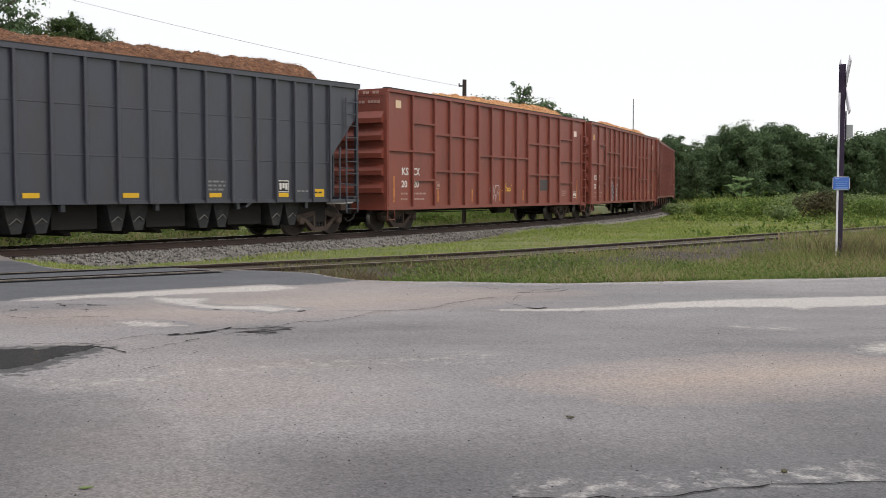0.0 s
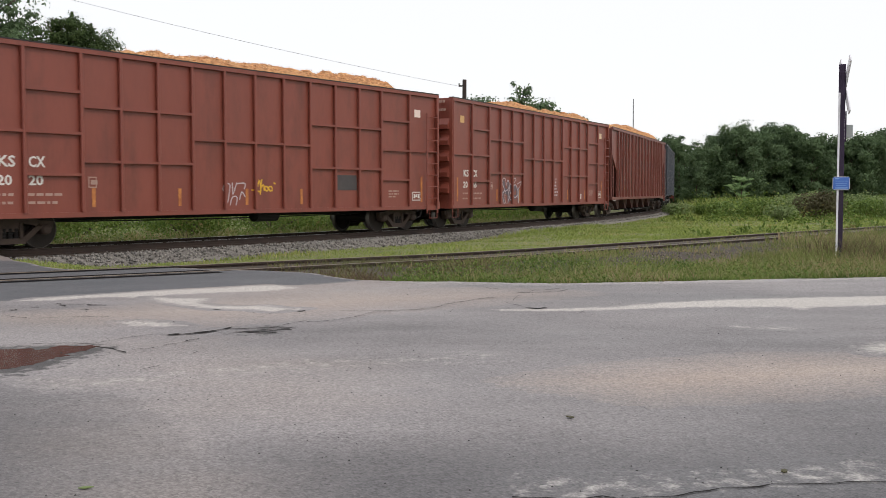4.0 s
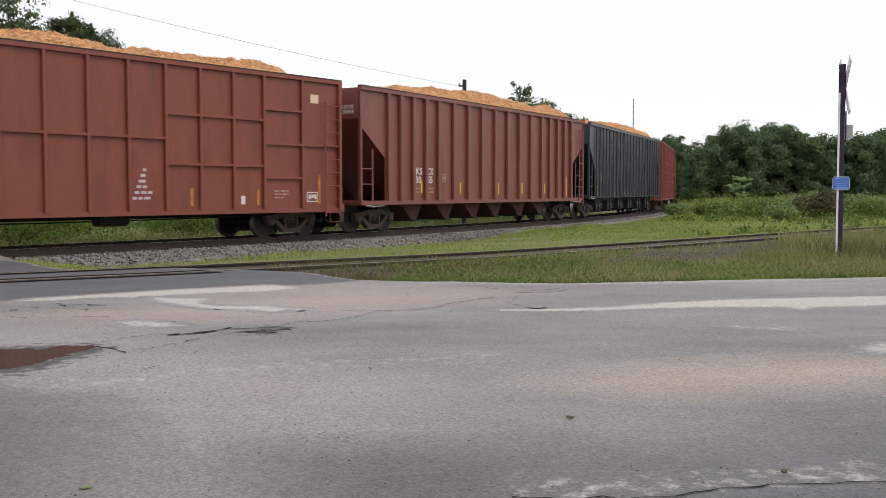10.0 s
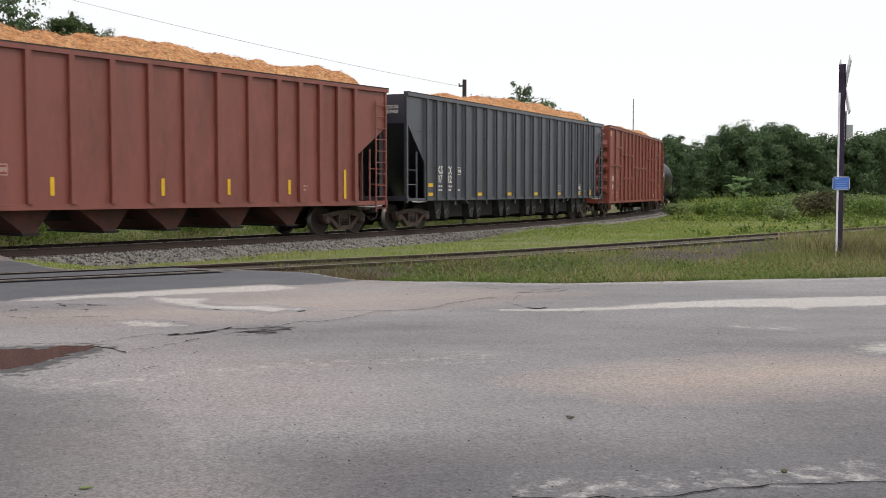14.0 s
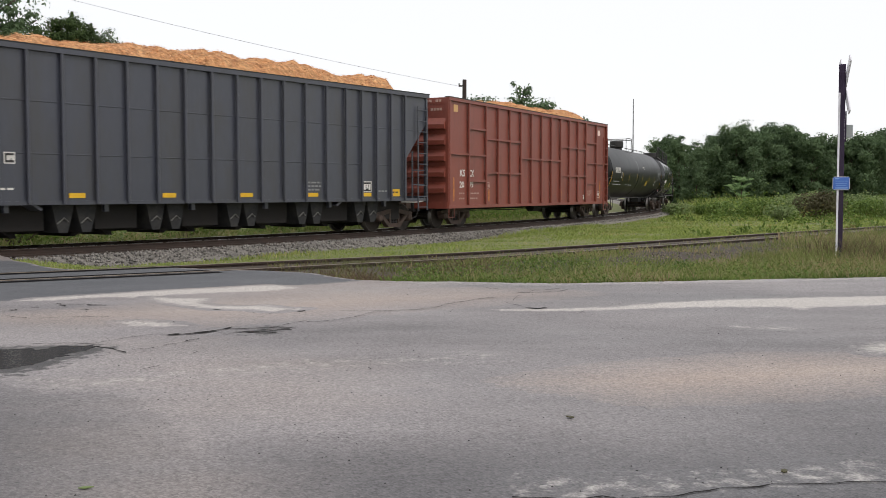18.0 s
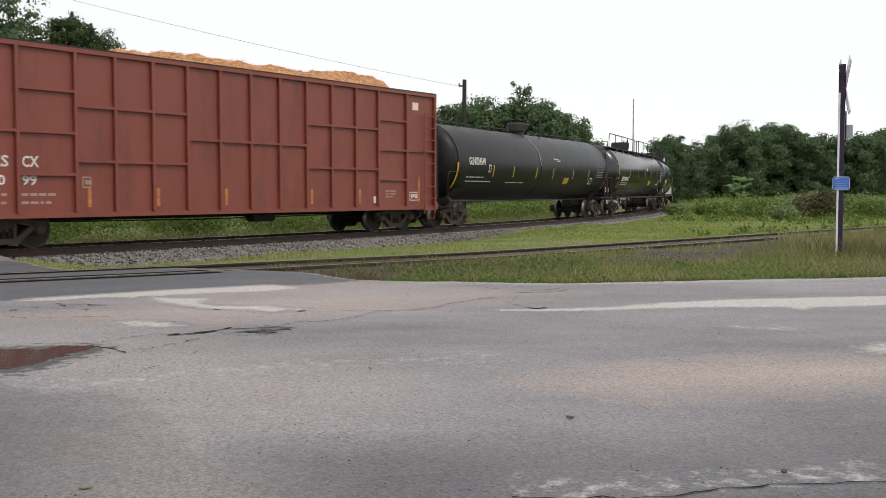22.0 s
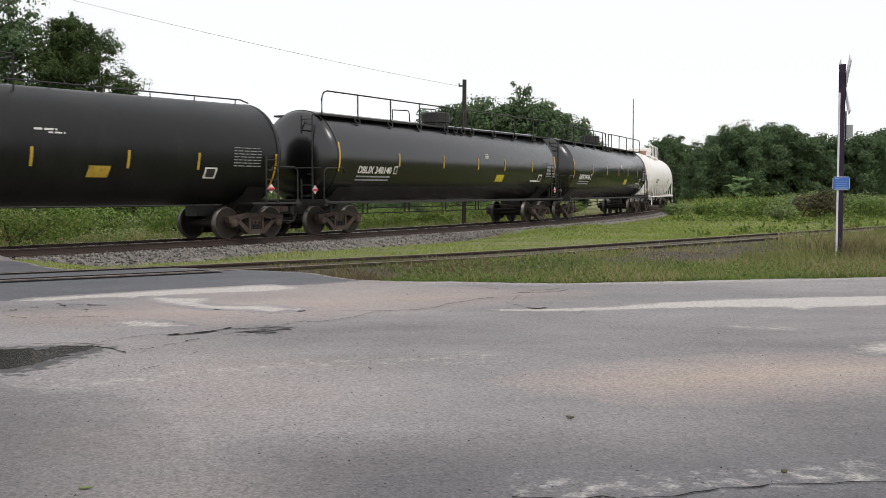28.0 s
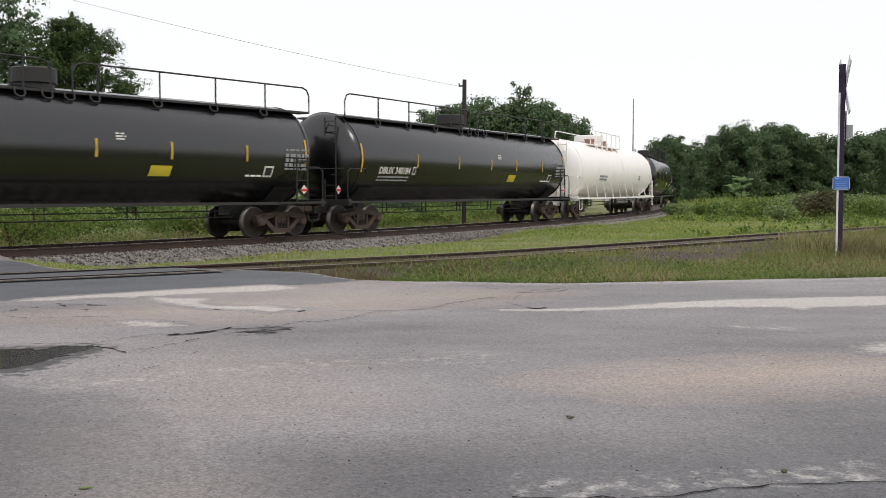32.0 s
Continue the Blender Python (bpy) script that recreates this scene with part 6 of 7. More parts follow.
def leaf_mesh(name, c, nrm, size, seed, material):
    """Leaves: folded rhombs of two triangles about their centres, facing nrm with a scatter."""
    r = np.random.RandomState(seed)
    n = len(c)
    nrm = nrm + r.normal(0, 0.55, (n, 3))
    nrm /= np.linalg.norm(nrm, axis=1)[:, None] + 1e-9
    t = np.cross(nrm, r.normal(0, 1, (n, 3)))
    t /= np.linalg.norm(t, axis=1)[:, None] + 1e-9
    b = np.cross(nrm, t)
    s = size * r.uniform(0.6, 1.3, n)[:, None]
    v = np.stack([c - t * s, c + b * s * 0.5 + nrm * s * 0.12, c + t * s, c - b * s * 0.5 + nrm * s * 0.12], 1).reshape(-1, 3)
    f = np.arange(n)[:, None] * 4
    return fast_mesh(name, v, np.concatenate([f + [0, 1, 2], f + [0, 2, 3]]), material)


def scatter(n, x0, x1, y0, y1, seed):
    r = np.random.RandomState(seed)
    return r.uniform(x0, x1, n), r.uniform(y0, y1, n), r


def side_of(xs, ys, path):
    """Positive on the left of a path seen along it."""
    px, py = np.array([p.x for p in path]), np.array([p.y for p in path])
    best, sign = np.full(xs.shape, 1e9), np.zeros(xs.shape)
    for i in range(0, len(path) - 1, 2):
        d = (xs - px[i]) ** 2 + (ys - py[i]) ** 2
        c = (px[i + 1] - px[i]) * (ys - py[i]) - (py[i + 1] - py[i]) * (xs - px[i])
        m = d < best
        best[m], sign[m] = d[m], c[m]
    return np.sign(sign) * np.sqrt(best)


def grass(name, label, n, box, keep, height, width, lean, seed, material, clump=0.0, base=None):
    x, y, r = scatter(n, *box, seed)
    if clump:
        cx, cy = x[: n // 7], y[: n // 7]
        k = r.randint(0, len(cx), n)
        x, y = cx[k] + r.normal(0, clump, n), cy[k] + r.normal(0, clump, n)
    out = ~inside(x, y, [(p.x, p.y) for p in ROAD_LINE] + ROAD_BACK)
    x, y = x[out], y[out]
    ds, dm = side_of(x, y, SIDING), side_of(x, y, MAIN)
    m = keep(x, y, ds, dm, r)
    x, y = x[m], y[m]
    z = ground_z(x, y) - 0.02 if base is None else np.full(len(x), base)
    h = height(x, y, r)
    me = blade_mesh(name, x, y, z, h, width * (0.7 + 0.6 * r.rand(len(x))), lean, seed + 1, material)
    return tagged(new(name, me), label, "grass", kind="stuff")


def dmx(x, y):
    return side_of(x, y, MAIN)


def weed_height(x, y, r):
    tall = 0.17 + 0.17 * value_noise(x * 0.6, y * 0.6, 8) + 0.22 * np.clip((x - 6.5) / 5, 0, 1)
    shade = np.clip(1 - np.abs(x - 2.2) / 2.6, 0, 1)
    near = np.clip((far_from(x, y, SIDING, 1) - 0.9) / 2.0, 0.4 + 0.15 * shade, 1)
    return tall * near * r.uniform(0.5, 1.25, len(x)) * np.clip(0.45 + (x + 1.2) / 2, 0.45, 1)


def near_weeds(x, y, ds, dm, r):
    gap = value_noise(x * 0.5 + 4, y * 0.9, 21)
    stony = np.clip((x - 4.2) / 1.2, 0, 1) * np.clip((10 - x) / 2, 0, 1)
    bare = (ds > -2.7) & (gap > 0.5 - 0.12 * stony) & (r.rand(len(x)) < 0.5 + 0.42 * stony)
    thin = r.rand(len(x)) > np.clip(0.4 + (x + 0.7) / 1.4, 0.4, 1)
    return (ds < -0.92) & ~bare & ~thin


grass("weeds", "rough green and straw-coloured weeds along the road edge", 90000, (-2.5, 18, 14.8, 34), near_weeds, weed_height, 0.016, 0.55, 101, WEED, 0.11)
grass("weeds", "low broad-leaved weeds fringing the asphalt", 22000, (-0.9, 12, 15.0, 18.4), lambda x, y, ds, dm, r: (ds < -1.0) & (far_from(x, y, ROAD_LINE, 1) < 0.8),
      lambda x, y, r: r.uniform(0.06, 0.2, len(x)), 0.03, 0.8, 102, HEDGE, 0.06)
grass("weeds", "matted weeds leaning over the near siding rail", 15000, (-0.6, 5.4, 19.5, 27.5), lambda x, y, ds, dm, r: (ds > -1.5) & (ds < -0.5) & (np.abs(ds + 0.75) > 0.04) & (r.rand(len(x)) < np.clip(1.5 - np.abs(x - 2.2) / 2.2, 0, 1)),
      lambda x, y, r: r.uniform(0.06, 0.15, len(x)), 0.018, 0.6, 113, WEED, 0.12, -0.08)
DRY_STALK = leafy("dry_brown_stalks", srgb(86, 72, 56), srgb(134, 116, 92), srgb(110, 116, 70), 0.5)
grass("weeds", "dry brown weeds on the soil beside the apron", 9000, (-3.6, 1.2, 15.8, 21.5), lambda x, y, ds, dm, r: (ds < 0.6) & (np.abs(np.abs(ds) - 0.75) > 0.06) & (r.rand(len(x)) < np.clip(0.35 + (x + 3.0) / 4, 0.2, 1)),
      lambda x, y, r: r.uniform(0.06, 0.2, len(x)), 0.016, 0.7, 114, DRY_STALK, 0.1)
grass("weeds", "straggling weeds between the siding rails", 42000, (-3.4, 30, 18.5, 54), lambda x, y, ds, dm, r: (np.abs(ds) < 0.95) & (np.abs(np.abs(ds) - 0.75) > 0.07) & (value_noise(x * 0.8, y * 0.8, 31) > 0.3),
      lambda x, y, r: r.uniform(0.03, 0.09, len(x)), 0.02, 0.6, 103, WEED, 0.12, -0.07)
grass("weeds", "low weeds crowding the siding rails", 36000, (-1.2, 24, 18.5, 48), lambda x, y, ds, dm, r: (ds > -1.9) & (ds < -0.6) & (np.abs(np.abs(ds) - 0.75) > 0.05) & (value_noise(x * 0.6 + 3, y * 0.6, 33) > 0.36),
      lambda x, y, r: r.uniform(0.04, 0.13, len(x)) * (0.7 + 0.5 * np.clip((x - 0.5) / 6, 0, 1)), 0.022, 0.6, 112, WEED, 0.12, -0.07)
grass("grass", "short bright grass between the tracks", 120000, (-9.5, 16, 18.5, 52), lambda x, y, ds, dm, r: (ds > 0.85) & (dm < -2.6 + 1.0 * np.clip((y - 33) / 9, 0, 1)), lambda x, y, r: r.uniform(0.03, 0.085, len(x)) * (1 + 0.9 * (value_noise(x * 0.35, y * 0.35, 12) > 0.66)) + 0.12 * np.clip((y - 33) / 9, 0, 1) * (dmx(x, y) > -2.6), 0.02, 0.6, 104, GRASS, 0.12)
grass("grass", "bright field grass beyond the tracks", 120000, (4, 62, 38, 100), lambda x, y, ds, dm, r: (dm < -1.65) & ((ds > 0.9) | (ds < -1.0)), lambda x, y, r: r.uniform(0.08, 0.2, len(x)) * (0.6 + 0.6 * np.clip((y - 50) / 15, 0, 1)) * np.clip((-dmx(x, y) - 1.4) / 1.6, 0.5, 1), 0.05, 0.7, 105, GRASS, 0.3)
grass("grass", "rough grass beyond the siding", 26000, (9, 46, 22, 62), lambda x, y, ds, dm, r: (ds < -0.95), lambda x, y, r: r.uniform(0.2, 0.5, len(x)), 0.035, 0.5, 106, WEED, 0.2)
grass("tall_weeds", "tall pale weeds before the woods", 24000, (17, 80, 66, 116), lambda x, y, ds, dm, r: (dm < -3.2) & (y > 70 + 12 * value_noise(x * 0.12, 0 * y, 4)), lambda x, y, r: (0.5 + 0.9 * value_noise(x * 0.2, y * 0.2, 14)) * r.uniform(0.6, 1.2, len(x)), 0.09, 0.35, 107, GRASS, 0.35)
grass("grass", "rough grass behind the main track", 70000, (-32, 18, 24, 78), lambda x, y, ds, dm, r: (dm > 2.7) & (dm < 9), lambda x, y, r: r.uniform(0.1, 0.35, len(x)), 0.04, 0.6, 108, WEED, 0.15)
grass("weed_tufts", "tufts rooted in the ballast edge", 4500, (-9.5, 14, 22, 60), lambda x, y, ds, dm, r: (np.abs(dm + 2.4) < 0.45), lambda x, y, r: r.uniform(0.06, 0.2, len(x)), 0.02, 0.7, 109, GRASS, 0.07)


DIRT = surface("dark_cindery_soil", (srgb(50, 43, 37), srgb(98, 88, 78)), 0.95, scale=1.2, fine=16, bump=1.0, bump_scale=22, spread=0.4, distance=0.04)
bm = bmesh.new()
rows = []
for p, a in along(SIDING, 0.4, k0, len(SIDING) - 2):
    a = math.radians(a)
    row = []
    for d in (-3.4, -2.6, -1.8, -1.1, 0.0, 0.95, 1.6):
        q = p + Vector((-math.sin(a), math.cos(a), 0)) * (d + 0.25 * (value_noise(np.array([p.x * 0.7]), np.array([d]), 3)[0] - 0.5))
        low = float(ground_z(np.array([q.x]), np.array([q.y]))[0]) + 0.012
        row.append(bm.verts.new((q.x, q.y, max(low, -0.06) if abs(d) < 1.4 else low)))
    rows.append(row)
for p, q in zip(rows, rows[1:]):
    for k in range(6):
        bm.faces.new((p[k], p[k + 1], q[k + 1], q[k]))
part("cinder_bed", bm, DIRT, side_track, "bed of dark cindery soil under the siding")
grass("weeds", "tall brown-stalked weeds round the crossing post", 9000, (7.6, 18, 17.0, 26), lambda x, y, ds, dm, r: (ds < -1.2) & (x > 8.4 + 1.2 * value_noise(y * 0.8, x * 0.3, 6)), lambda x, y, r: r.uniform(0.3, 0.75, len(x)), 0.022, 0.35, 110,
      leafy("brown_weed_stalks", srgb(88, 76, 58), srgb(132, 118, 88), srgb(96, 112, 60), 0.4), 0.13)


def broad_weeds(name, label, n, per, box, keep, leaf, rise, seed, material):
    """Leafy low plants: small mounds of broad leaves."""
    x, y, r = scatter(n, *box, seed)
    ds, dm = side_of(x, y, SIDING), side_of(x, y, MAIN)
    m = keep(x, y, ds, dm, r) & ~inside(x, y, edge_poly)
    x, y = x[m], y[m]
    z = ground_z(x, y)
    k = np.repeat(np.arange(len(x)), per)
    d = r.normal(0, 1, (len(k), 3))
    c = np.stack([x[k], y[k], z[k]], 1) + d * np.array((0.13, 0.13, 0.0)) + np.stack([0 * d[:, 0], 0 * d[:, 0], np.abs(d[:, 2]) * rise * (0.5 + r.rand(len(x)))[k]], 1)
    return tagged(new(name, leaf_mesh(name, c, np.abs(d) * (0.4, 0.4, 0) + np.array((0, -0.3, 0.8)), leaf, seed, material)), label, "weeds", kind="stuff")


broad_weeds("leafy_weeds", "leafy green weeds along the road edge", 2600, 30, (-0.8, 16, 15.0, 22), lambda x, y, ds, dm, r: (ds < -1.6) & (value_noise(x * 0.9, y * 0.9, 41) > 0.3), 0.026, 0.11, 131, HEDGE)
broad_weeds("leafy_weeds", "leafy green weeds among the field grass", 1100, 24, (6, 40, 38, 78), lambda x, y, ds, dm, r: (dm < -3.2) & (np.abs(ds) > 1.2) & (value_noise(x * 0.2, y * 0.2, 42) > 0.55), 0.09, 0.28, 132, HEDGE)
broad_weeds("leafy_weeds", "tall leafy weeds before the woods", 1500, 30, (17, 70, 62, 104), lambda x, y, ds, dm, r: (dm < -3.6) & (np.abs(ds) > 1.5) & (value_noise(x * 0.15, y * 0.15, 45) > 0.4), 0.12, 0.5, 134, HEDGE)
broad_weeds("leafy_weeds", "leafy green weeds behind the main track", 4000, 22, (-30, 14, 26, 72), lambda x, y, ds, dm, r: (dm > 4.3) & (dm < 14), 0.055, 0.26, 133, HEDGE)


def ballast_stones(n, seed):
    r = np.random.RandomState(seed)
    i = np.where(r.rand(n) < 0.8, r.randint(345, 520, n), r.randint(300, 720, n))
    px, py = np.array([p.x for p in MAIN]), np.array([p.y for p in MAIN])
    dx, dy = np.gradient(px), np.gradient(py)
    L = np.hypot(dx, dy)
    a = np.where(r.rand(n) < 0.9, -r.uniform(1.2, 3.0, n), r.uniform(-1.3, 2.0, n))
    x, y = px[i] - dy[i] / L[i] * a + dx[i] * r.uniform(-0.5, 0.5, n), py[i] + dx[i] / L[i] * a + dy[i] * r.uniform(-0.5, 0.5, n)
    k = np.abs(a) < 3.0 - 1.35 * np.clip((y - 34) / 9, 0, 1)
    i, a, x, y, n = i[k], a[k], x[k], y[k], int(k.sum())
    z = np.interp(np.abs(a), [0, 1.55, 2.2, 3.0], [-0.2, -0.19, -0.345, -0.64]) + np.array([p.z for p in MAIN])[i]
    base = np.array([(1, 0, 0), (-1, 0, 0), (0, 1, 0), (0, -1, 0), (0, 0, 1), (0, 0, -1)], float)
    face = np.array([(0, 2, 4), (2, 1, 4), (1, 3, 4), (3, 0, 4), (2, 0, 5), (1, 2, 5), (3, 1, 5), (0, 3, 5)])
    s = r.uniform(0.02, 0.045, (n, 1, 1))
    v = base[None] * s * r.uniform(0.6, 1.3, (n, 6, 1)) + r.normal(0, 0.006, (n, 6, 3)) + np.stack([x, y, z], 1)[:, None]
    t = (np.arange(n)[:, None, None] * 6 + face[None]).reshape(-1, 3)
    return fast_mesh("ballast_stones", v.reshape(-1, 3), t, STONE)


ob = tagged(new("ballast_stones", ballast_stones(34000, 3)), "loose grey ballast stones", kind="stuff")
ob.parent = main_track


def verge_stones(n, seed):
    x, y, r = scatter(n, 3.2, 13, 20, 34, seed)
    ds = side_of(x, y, SIDING)
    m = (ds > -3.0) & (ds < -0.85) & (value_noise(x * 0.7, y * 0.7, 27) > 0.3)
    x, y = x[m], y[m]
    n = len(x)
    base = np.array([(1, 0, 0), (-1, 0, 0), (0, 1, 0), (0, -1, 0), (0, 0, 1), (0, 0, -1)], float)
    face = np.array([(0, 2, 4), (2, 1, 4), (1, 3, 4), (3, 0, 4), (2, 0, 5), (1, 2, 5), (3, 1, 5), (0, 3, 5)])
    v = base[None] * r.uniform(0.008, 0.024, (n, 1, 1)) * r.uniform(0.6, 1.3, (n, 6, 1)) + np.stack([x, y, np.maximum(ground_z(x, y), -0.1) + 0.015], 1)[:, None]
    return fast_mesh("verge_stones", v.reshape(-1, 3), (np.arange(n)[:, None, None] * 6 + face[None]).reshape(-1, 3), VERGE_STONE)


ob = tagged(new("verge_stones", verge_stones(9000, 8)), "loose grey stones in the soil beside the siding", kind="stuff")
ob.parent = side_track


def cloud_points(r, n, centre, radii, shell=0.75):
    d = r.normal(0, 1, (n, 3))
    d /= np.linalg.norm(d, axis=1)[:, None]
    k = shell + (1 - shell) * r.rand(n, 1)
    return np.array(centre) + d * np.array(radii) * k, d


def tree_parts(seed, height, spread, clumps, per, leaf, bare=0.18, cone=0.0, loose=0.12, limbs=16, tuft=1.0, spires=0):
    """Trunk with limbs that fork, and a ragged crown of leaf sprays round the twigs; the tree stands at the origin."""
    r = np.random.RandomState(seed)
    bm = bmesh.new()
    top = Vector((r.normal(0, 0.03) * height, r.normal(0, 0.03) * height, height * 0.94))
    stem = [Vector((0, 0, -0.4)), Vector((0, 0, height * bare)), top * 0.55 + Vector((r.normal(0, 0.15), r.normal(0, 0.15), 0)), top]
    tube(bm, stem, [height * 0.022, height * 0.017, height * 0.011, 0.02], 8)
    cs, ns = [], []
    for i in range(limbs):
        q = bare + (1 - bare) * (i + r.rand()) / limbs
        u = (q - bare) / (1 - bare)
        wide = spread * ((1.08 - u) ** 0.85 if cone else (0.72 + 0.5 * math.sin(math.pi * min(u * 1.05, 1.0))) * (1.0 if u < 0.7 else (1 - (u - 0.7) / 0.42) ** 0.5))
        a = i * 2.4 + r.normal(0, 0.5)
        rise = height * (0.03 + 0.10 * r.rand())
        b0 = stem[1].lerp(top, max(0.0, min(0.92, u - 0.12)))
        tip = Vector((math.cos(a) * wide * r.uniform(0.75, 1.1), math.sin(a) * wide * r.uniform(0.75, 1.1), min(height * q + rise, height * 1.02)))
        mid = b0.lerp(tip, 0.5) + Vector((0, 0, 0.06 * wide))
        tube(bm, [b0, mid, tip], [height * 0.007, height * 0.005, 0.012], 5)
        for j in range(max(1, clumps // limbs)):
            f = r.uniform(0.25, 1.0)
            c = np.array(b0.lerp(mid, f * 2) if f < 0.5 else mid.lerp(tip, f * 2 - 1))
            c = c + r.normal(0, loose * spread, 3).clip(-0.22 * spread, 0.22 * spread) * (1, 1, 0.8)
            rr = spread * r.uniform(0.07, 0.16) * tuft
            n = max(8, int(per * r.uniform(0.5, 1.5)))
            d = r.normal(0, 1, (n, 3)).clip(-1.7, 1.7) * (1.0, 1.0, 0.62)
            cs.append(c + d * rr)
            ns.append(d + np.array((0, 0, 0.8)))
    for i in range(spires):
        a, u = i * 2.4, r.uniform(0.62, 1.0)
        wide = spread * (1.06 - u) ** 0.85 * r.uniform(0.2, 0.95)
        foot = np.array((math.cos(a) * wide, math.sin(a) * wide, height * (bare + (1 - bare) * u)))
        tall = r.uniform(0.3, 0.75)
        tube(bm, [foot, foot + np.array((0, 0, tall))], [0.02, 0.006], 4)
        for j in range(7):
            n = max(4, per // 3)
            d = r.normal(0, 1, (n, 3)).clip(-1.6, 1.6) * (1, 1, 1.6)
            cs.append(foot + (0, 0, tall * j / 6) + d * 0.16 * (1.05 - j / 7))
            ns.append(d + np.array((0, 0, 0.4)))
    c, n = np.concatenate(cs), np.concatenate(ns)
    c[:, 2] = np.maximum(c[:, 2], 0.15)
    return bm, c, n


def make_tree(name, label, category, seed, height, spread, clumps, per, leaf, material, **kw):
    tr = thing(name, label, category)
    bm, c, n = tree_parts(seed, height, spread, clumps, per, leaf, **kw)
    part("trunk", bm, BARK, tr)
    ob = new("crown", leaf_mesh("crown", c, n, leaf, seed + 9, material))
    ob.parent = tr
    return tr


def put(tr, x, y, turn=0.0, k=1.0):
    tr.matrix_basis = pose(x, y, float(ground_z(np.array([x]), np.array([y]))[0]), 0, 0, turn)
    tr.scale = (k, k, k)
    return tr


def tree_copy(tr, x, y, turn, k):
    c = copy_thing(tr, Matrix.Identity(4))
    return put(c, x, y, turn, k)


# two trees close behind the main track
put(make_tree("broadleaf_tree", "tall broadleaf tree with gaps of sky in its crown", "tree", 201, 16.0, 3.7, 900, 84, 0.12, WOOD_LEAF, bare=0.1, limbs=50, tuft=0.85), -25.5, 55.5)
put(make_tree("pine_tree", "dense dark green pine with upright tips", "tree", 202, 10.2, 6.9, 1500, 80, 0.07, PINE, bare=0.03, cone=1.0, loose=0.03, limbs=80, tuft=0.26, spires=26), -19.15, 55)
# wood behind the curve and along the field: four patterns of tree, repeated
wood = [make_tree("woodland_tree", "leafy dark green woodland tree", "tree", 210 + i, 9.6, 2.9 + 0.3 * i, 320, 60, 0.17, (WOOD_LEAF, LEAF, WOOD_LEAF, LEAF)[i], bare=0.03, loose=0.17) for i in range(4)]
for w in wood:
    tagged(w, group="woodland trees")
sky_tree = make_tree("open_crowned_tree", "slender tree with an open airy crown", "tree", 220, 12.4, 2.1, 112, 17, 0.17, WOOD_LEAF, bare=0.35)
put(sky_tree, 8.2, 106)
rng = random.Random(77)
# (x, y, height) along the edge of the wood
EDGE = [(-0.8, 106, 9.6), (0.9, 108, 10.5), (2.9, 105, 10.4), (4.9, 109, 10.8), (6.6, 106, 10.6), (8.8, 108, 10.8), (10.7, 105, 10.1), (12.6, 108, 9.3), (13.4, 106, 8.2),
        (34.6, 168, 9.9), (36.0, 165, 10.5), (36.0, 160, 9.4), (28.8, 119, 6.5), (32.0, 123, 8.2), (33.7, 121, 9.4), (35.4, 119, 8.7), (38.8, 123, 9.6), (40.4, 121, 8.9),
        (41.9, 119, 8.1), (45.6, 123, 8.0), (47.1, 121, 7.9), (48.5, 119, 8.1), (52.4, 123, 8.9), (53.7, 121, 8.8), (33.0, 131, 7.7), (36.6, 134, 9.6), (38.6, 131, 9.1),
        (42.4, 134, 10.1), (44.3, 131, 9.0), (48.2, 134, 8.4), (50.0, 131, 8.1), (54.0, 134, 8.4), (55.6, 131, 9.1), (59.8, 134, 9.3), (61.3, 131, 9.1), (65.6, 134, 9.4),
        (67.0, 131, 9.2), (57.3, 121, 8.8), (60.2, 121, 8.9), (63.1, 121, 8.9), (66.1, 121, 8.9), (69.0, 121, 9.0), (72.0, 121, 9.0)]
for i, (x, y, h) in enumerate(EDGE):
    src = wood[(i * 7 + i // 3) % 4 if i > 8 else i % 2 * 2]
    if i < 4:
        put(wood[i], x, y, rng.uniform(0, 360), h / 10)
    else:
        tree_copy(src, x, y, rng.uniform(0, 360), h / 10)


def bush(name, label, seed, x, y, rx, ry, h, leaves, leaf, material, group=""):
    """A low bush: stems and several overlapping clumps of leaves."""
    r = np.random.RandomState(seed)
    tr = thing(name, label, "bush", group)
    bm = bmesh.new()
    cs, ns = [], []
    for i in range(7):
        a = i * 2.4
        d = r.uniform(0.1, 0.75)
        c = Vector((math.cos(a) * rx * d, math.sin(a) * ry * d, h * r.uniform(0.35, 0.7)))
        tube(bm, [(0, 0, -0.2), c * 0.6, c], [0.05, 0.03, 0.01], 5)
        p, n = cloud_points(r, leaves // 7, c, (rx * 0.5, ry * 0.5, h * 0.42), 0.6)
        cs.append(p)
        ns.append(n + np.array((0, 0, 0.6)))
    part("stem_tangle", bm, BARK, tr)
    c, n = np.concatenate(cs), np.concatenate(ns)
    c[:, 2] = np.abs(c[:, 2])
    ob = new("foliage", leaf_mesh("foliage", c, n, leaf, seed, material))
    ob.parent = tr
    return put(tr, x, y)


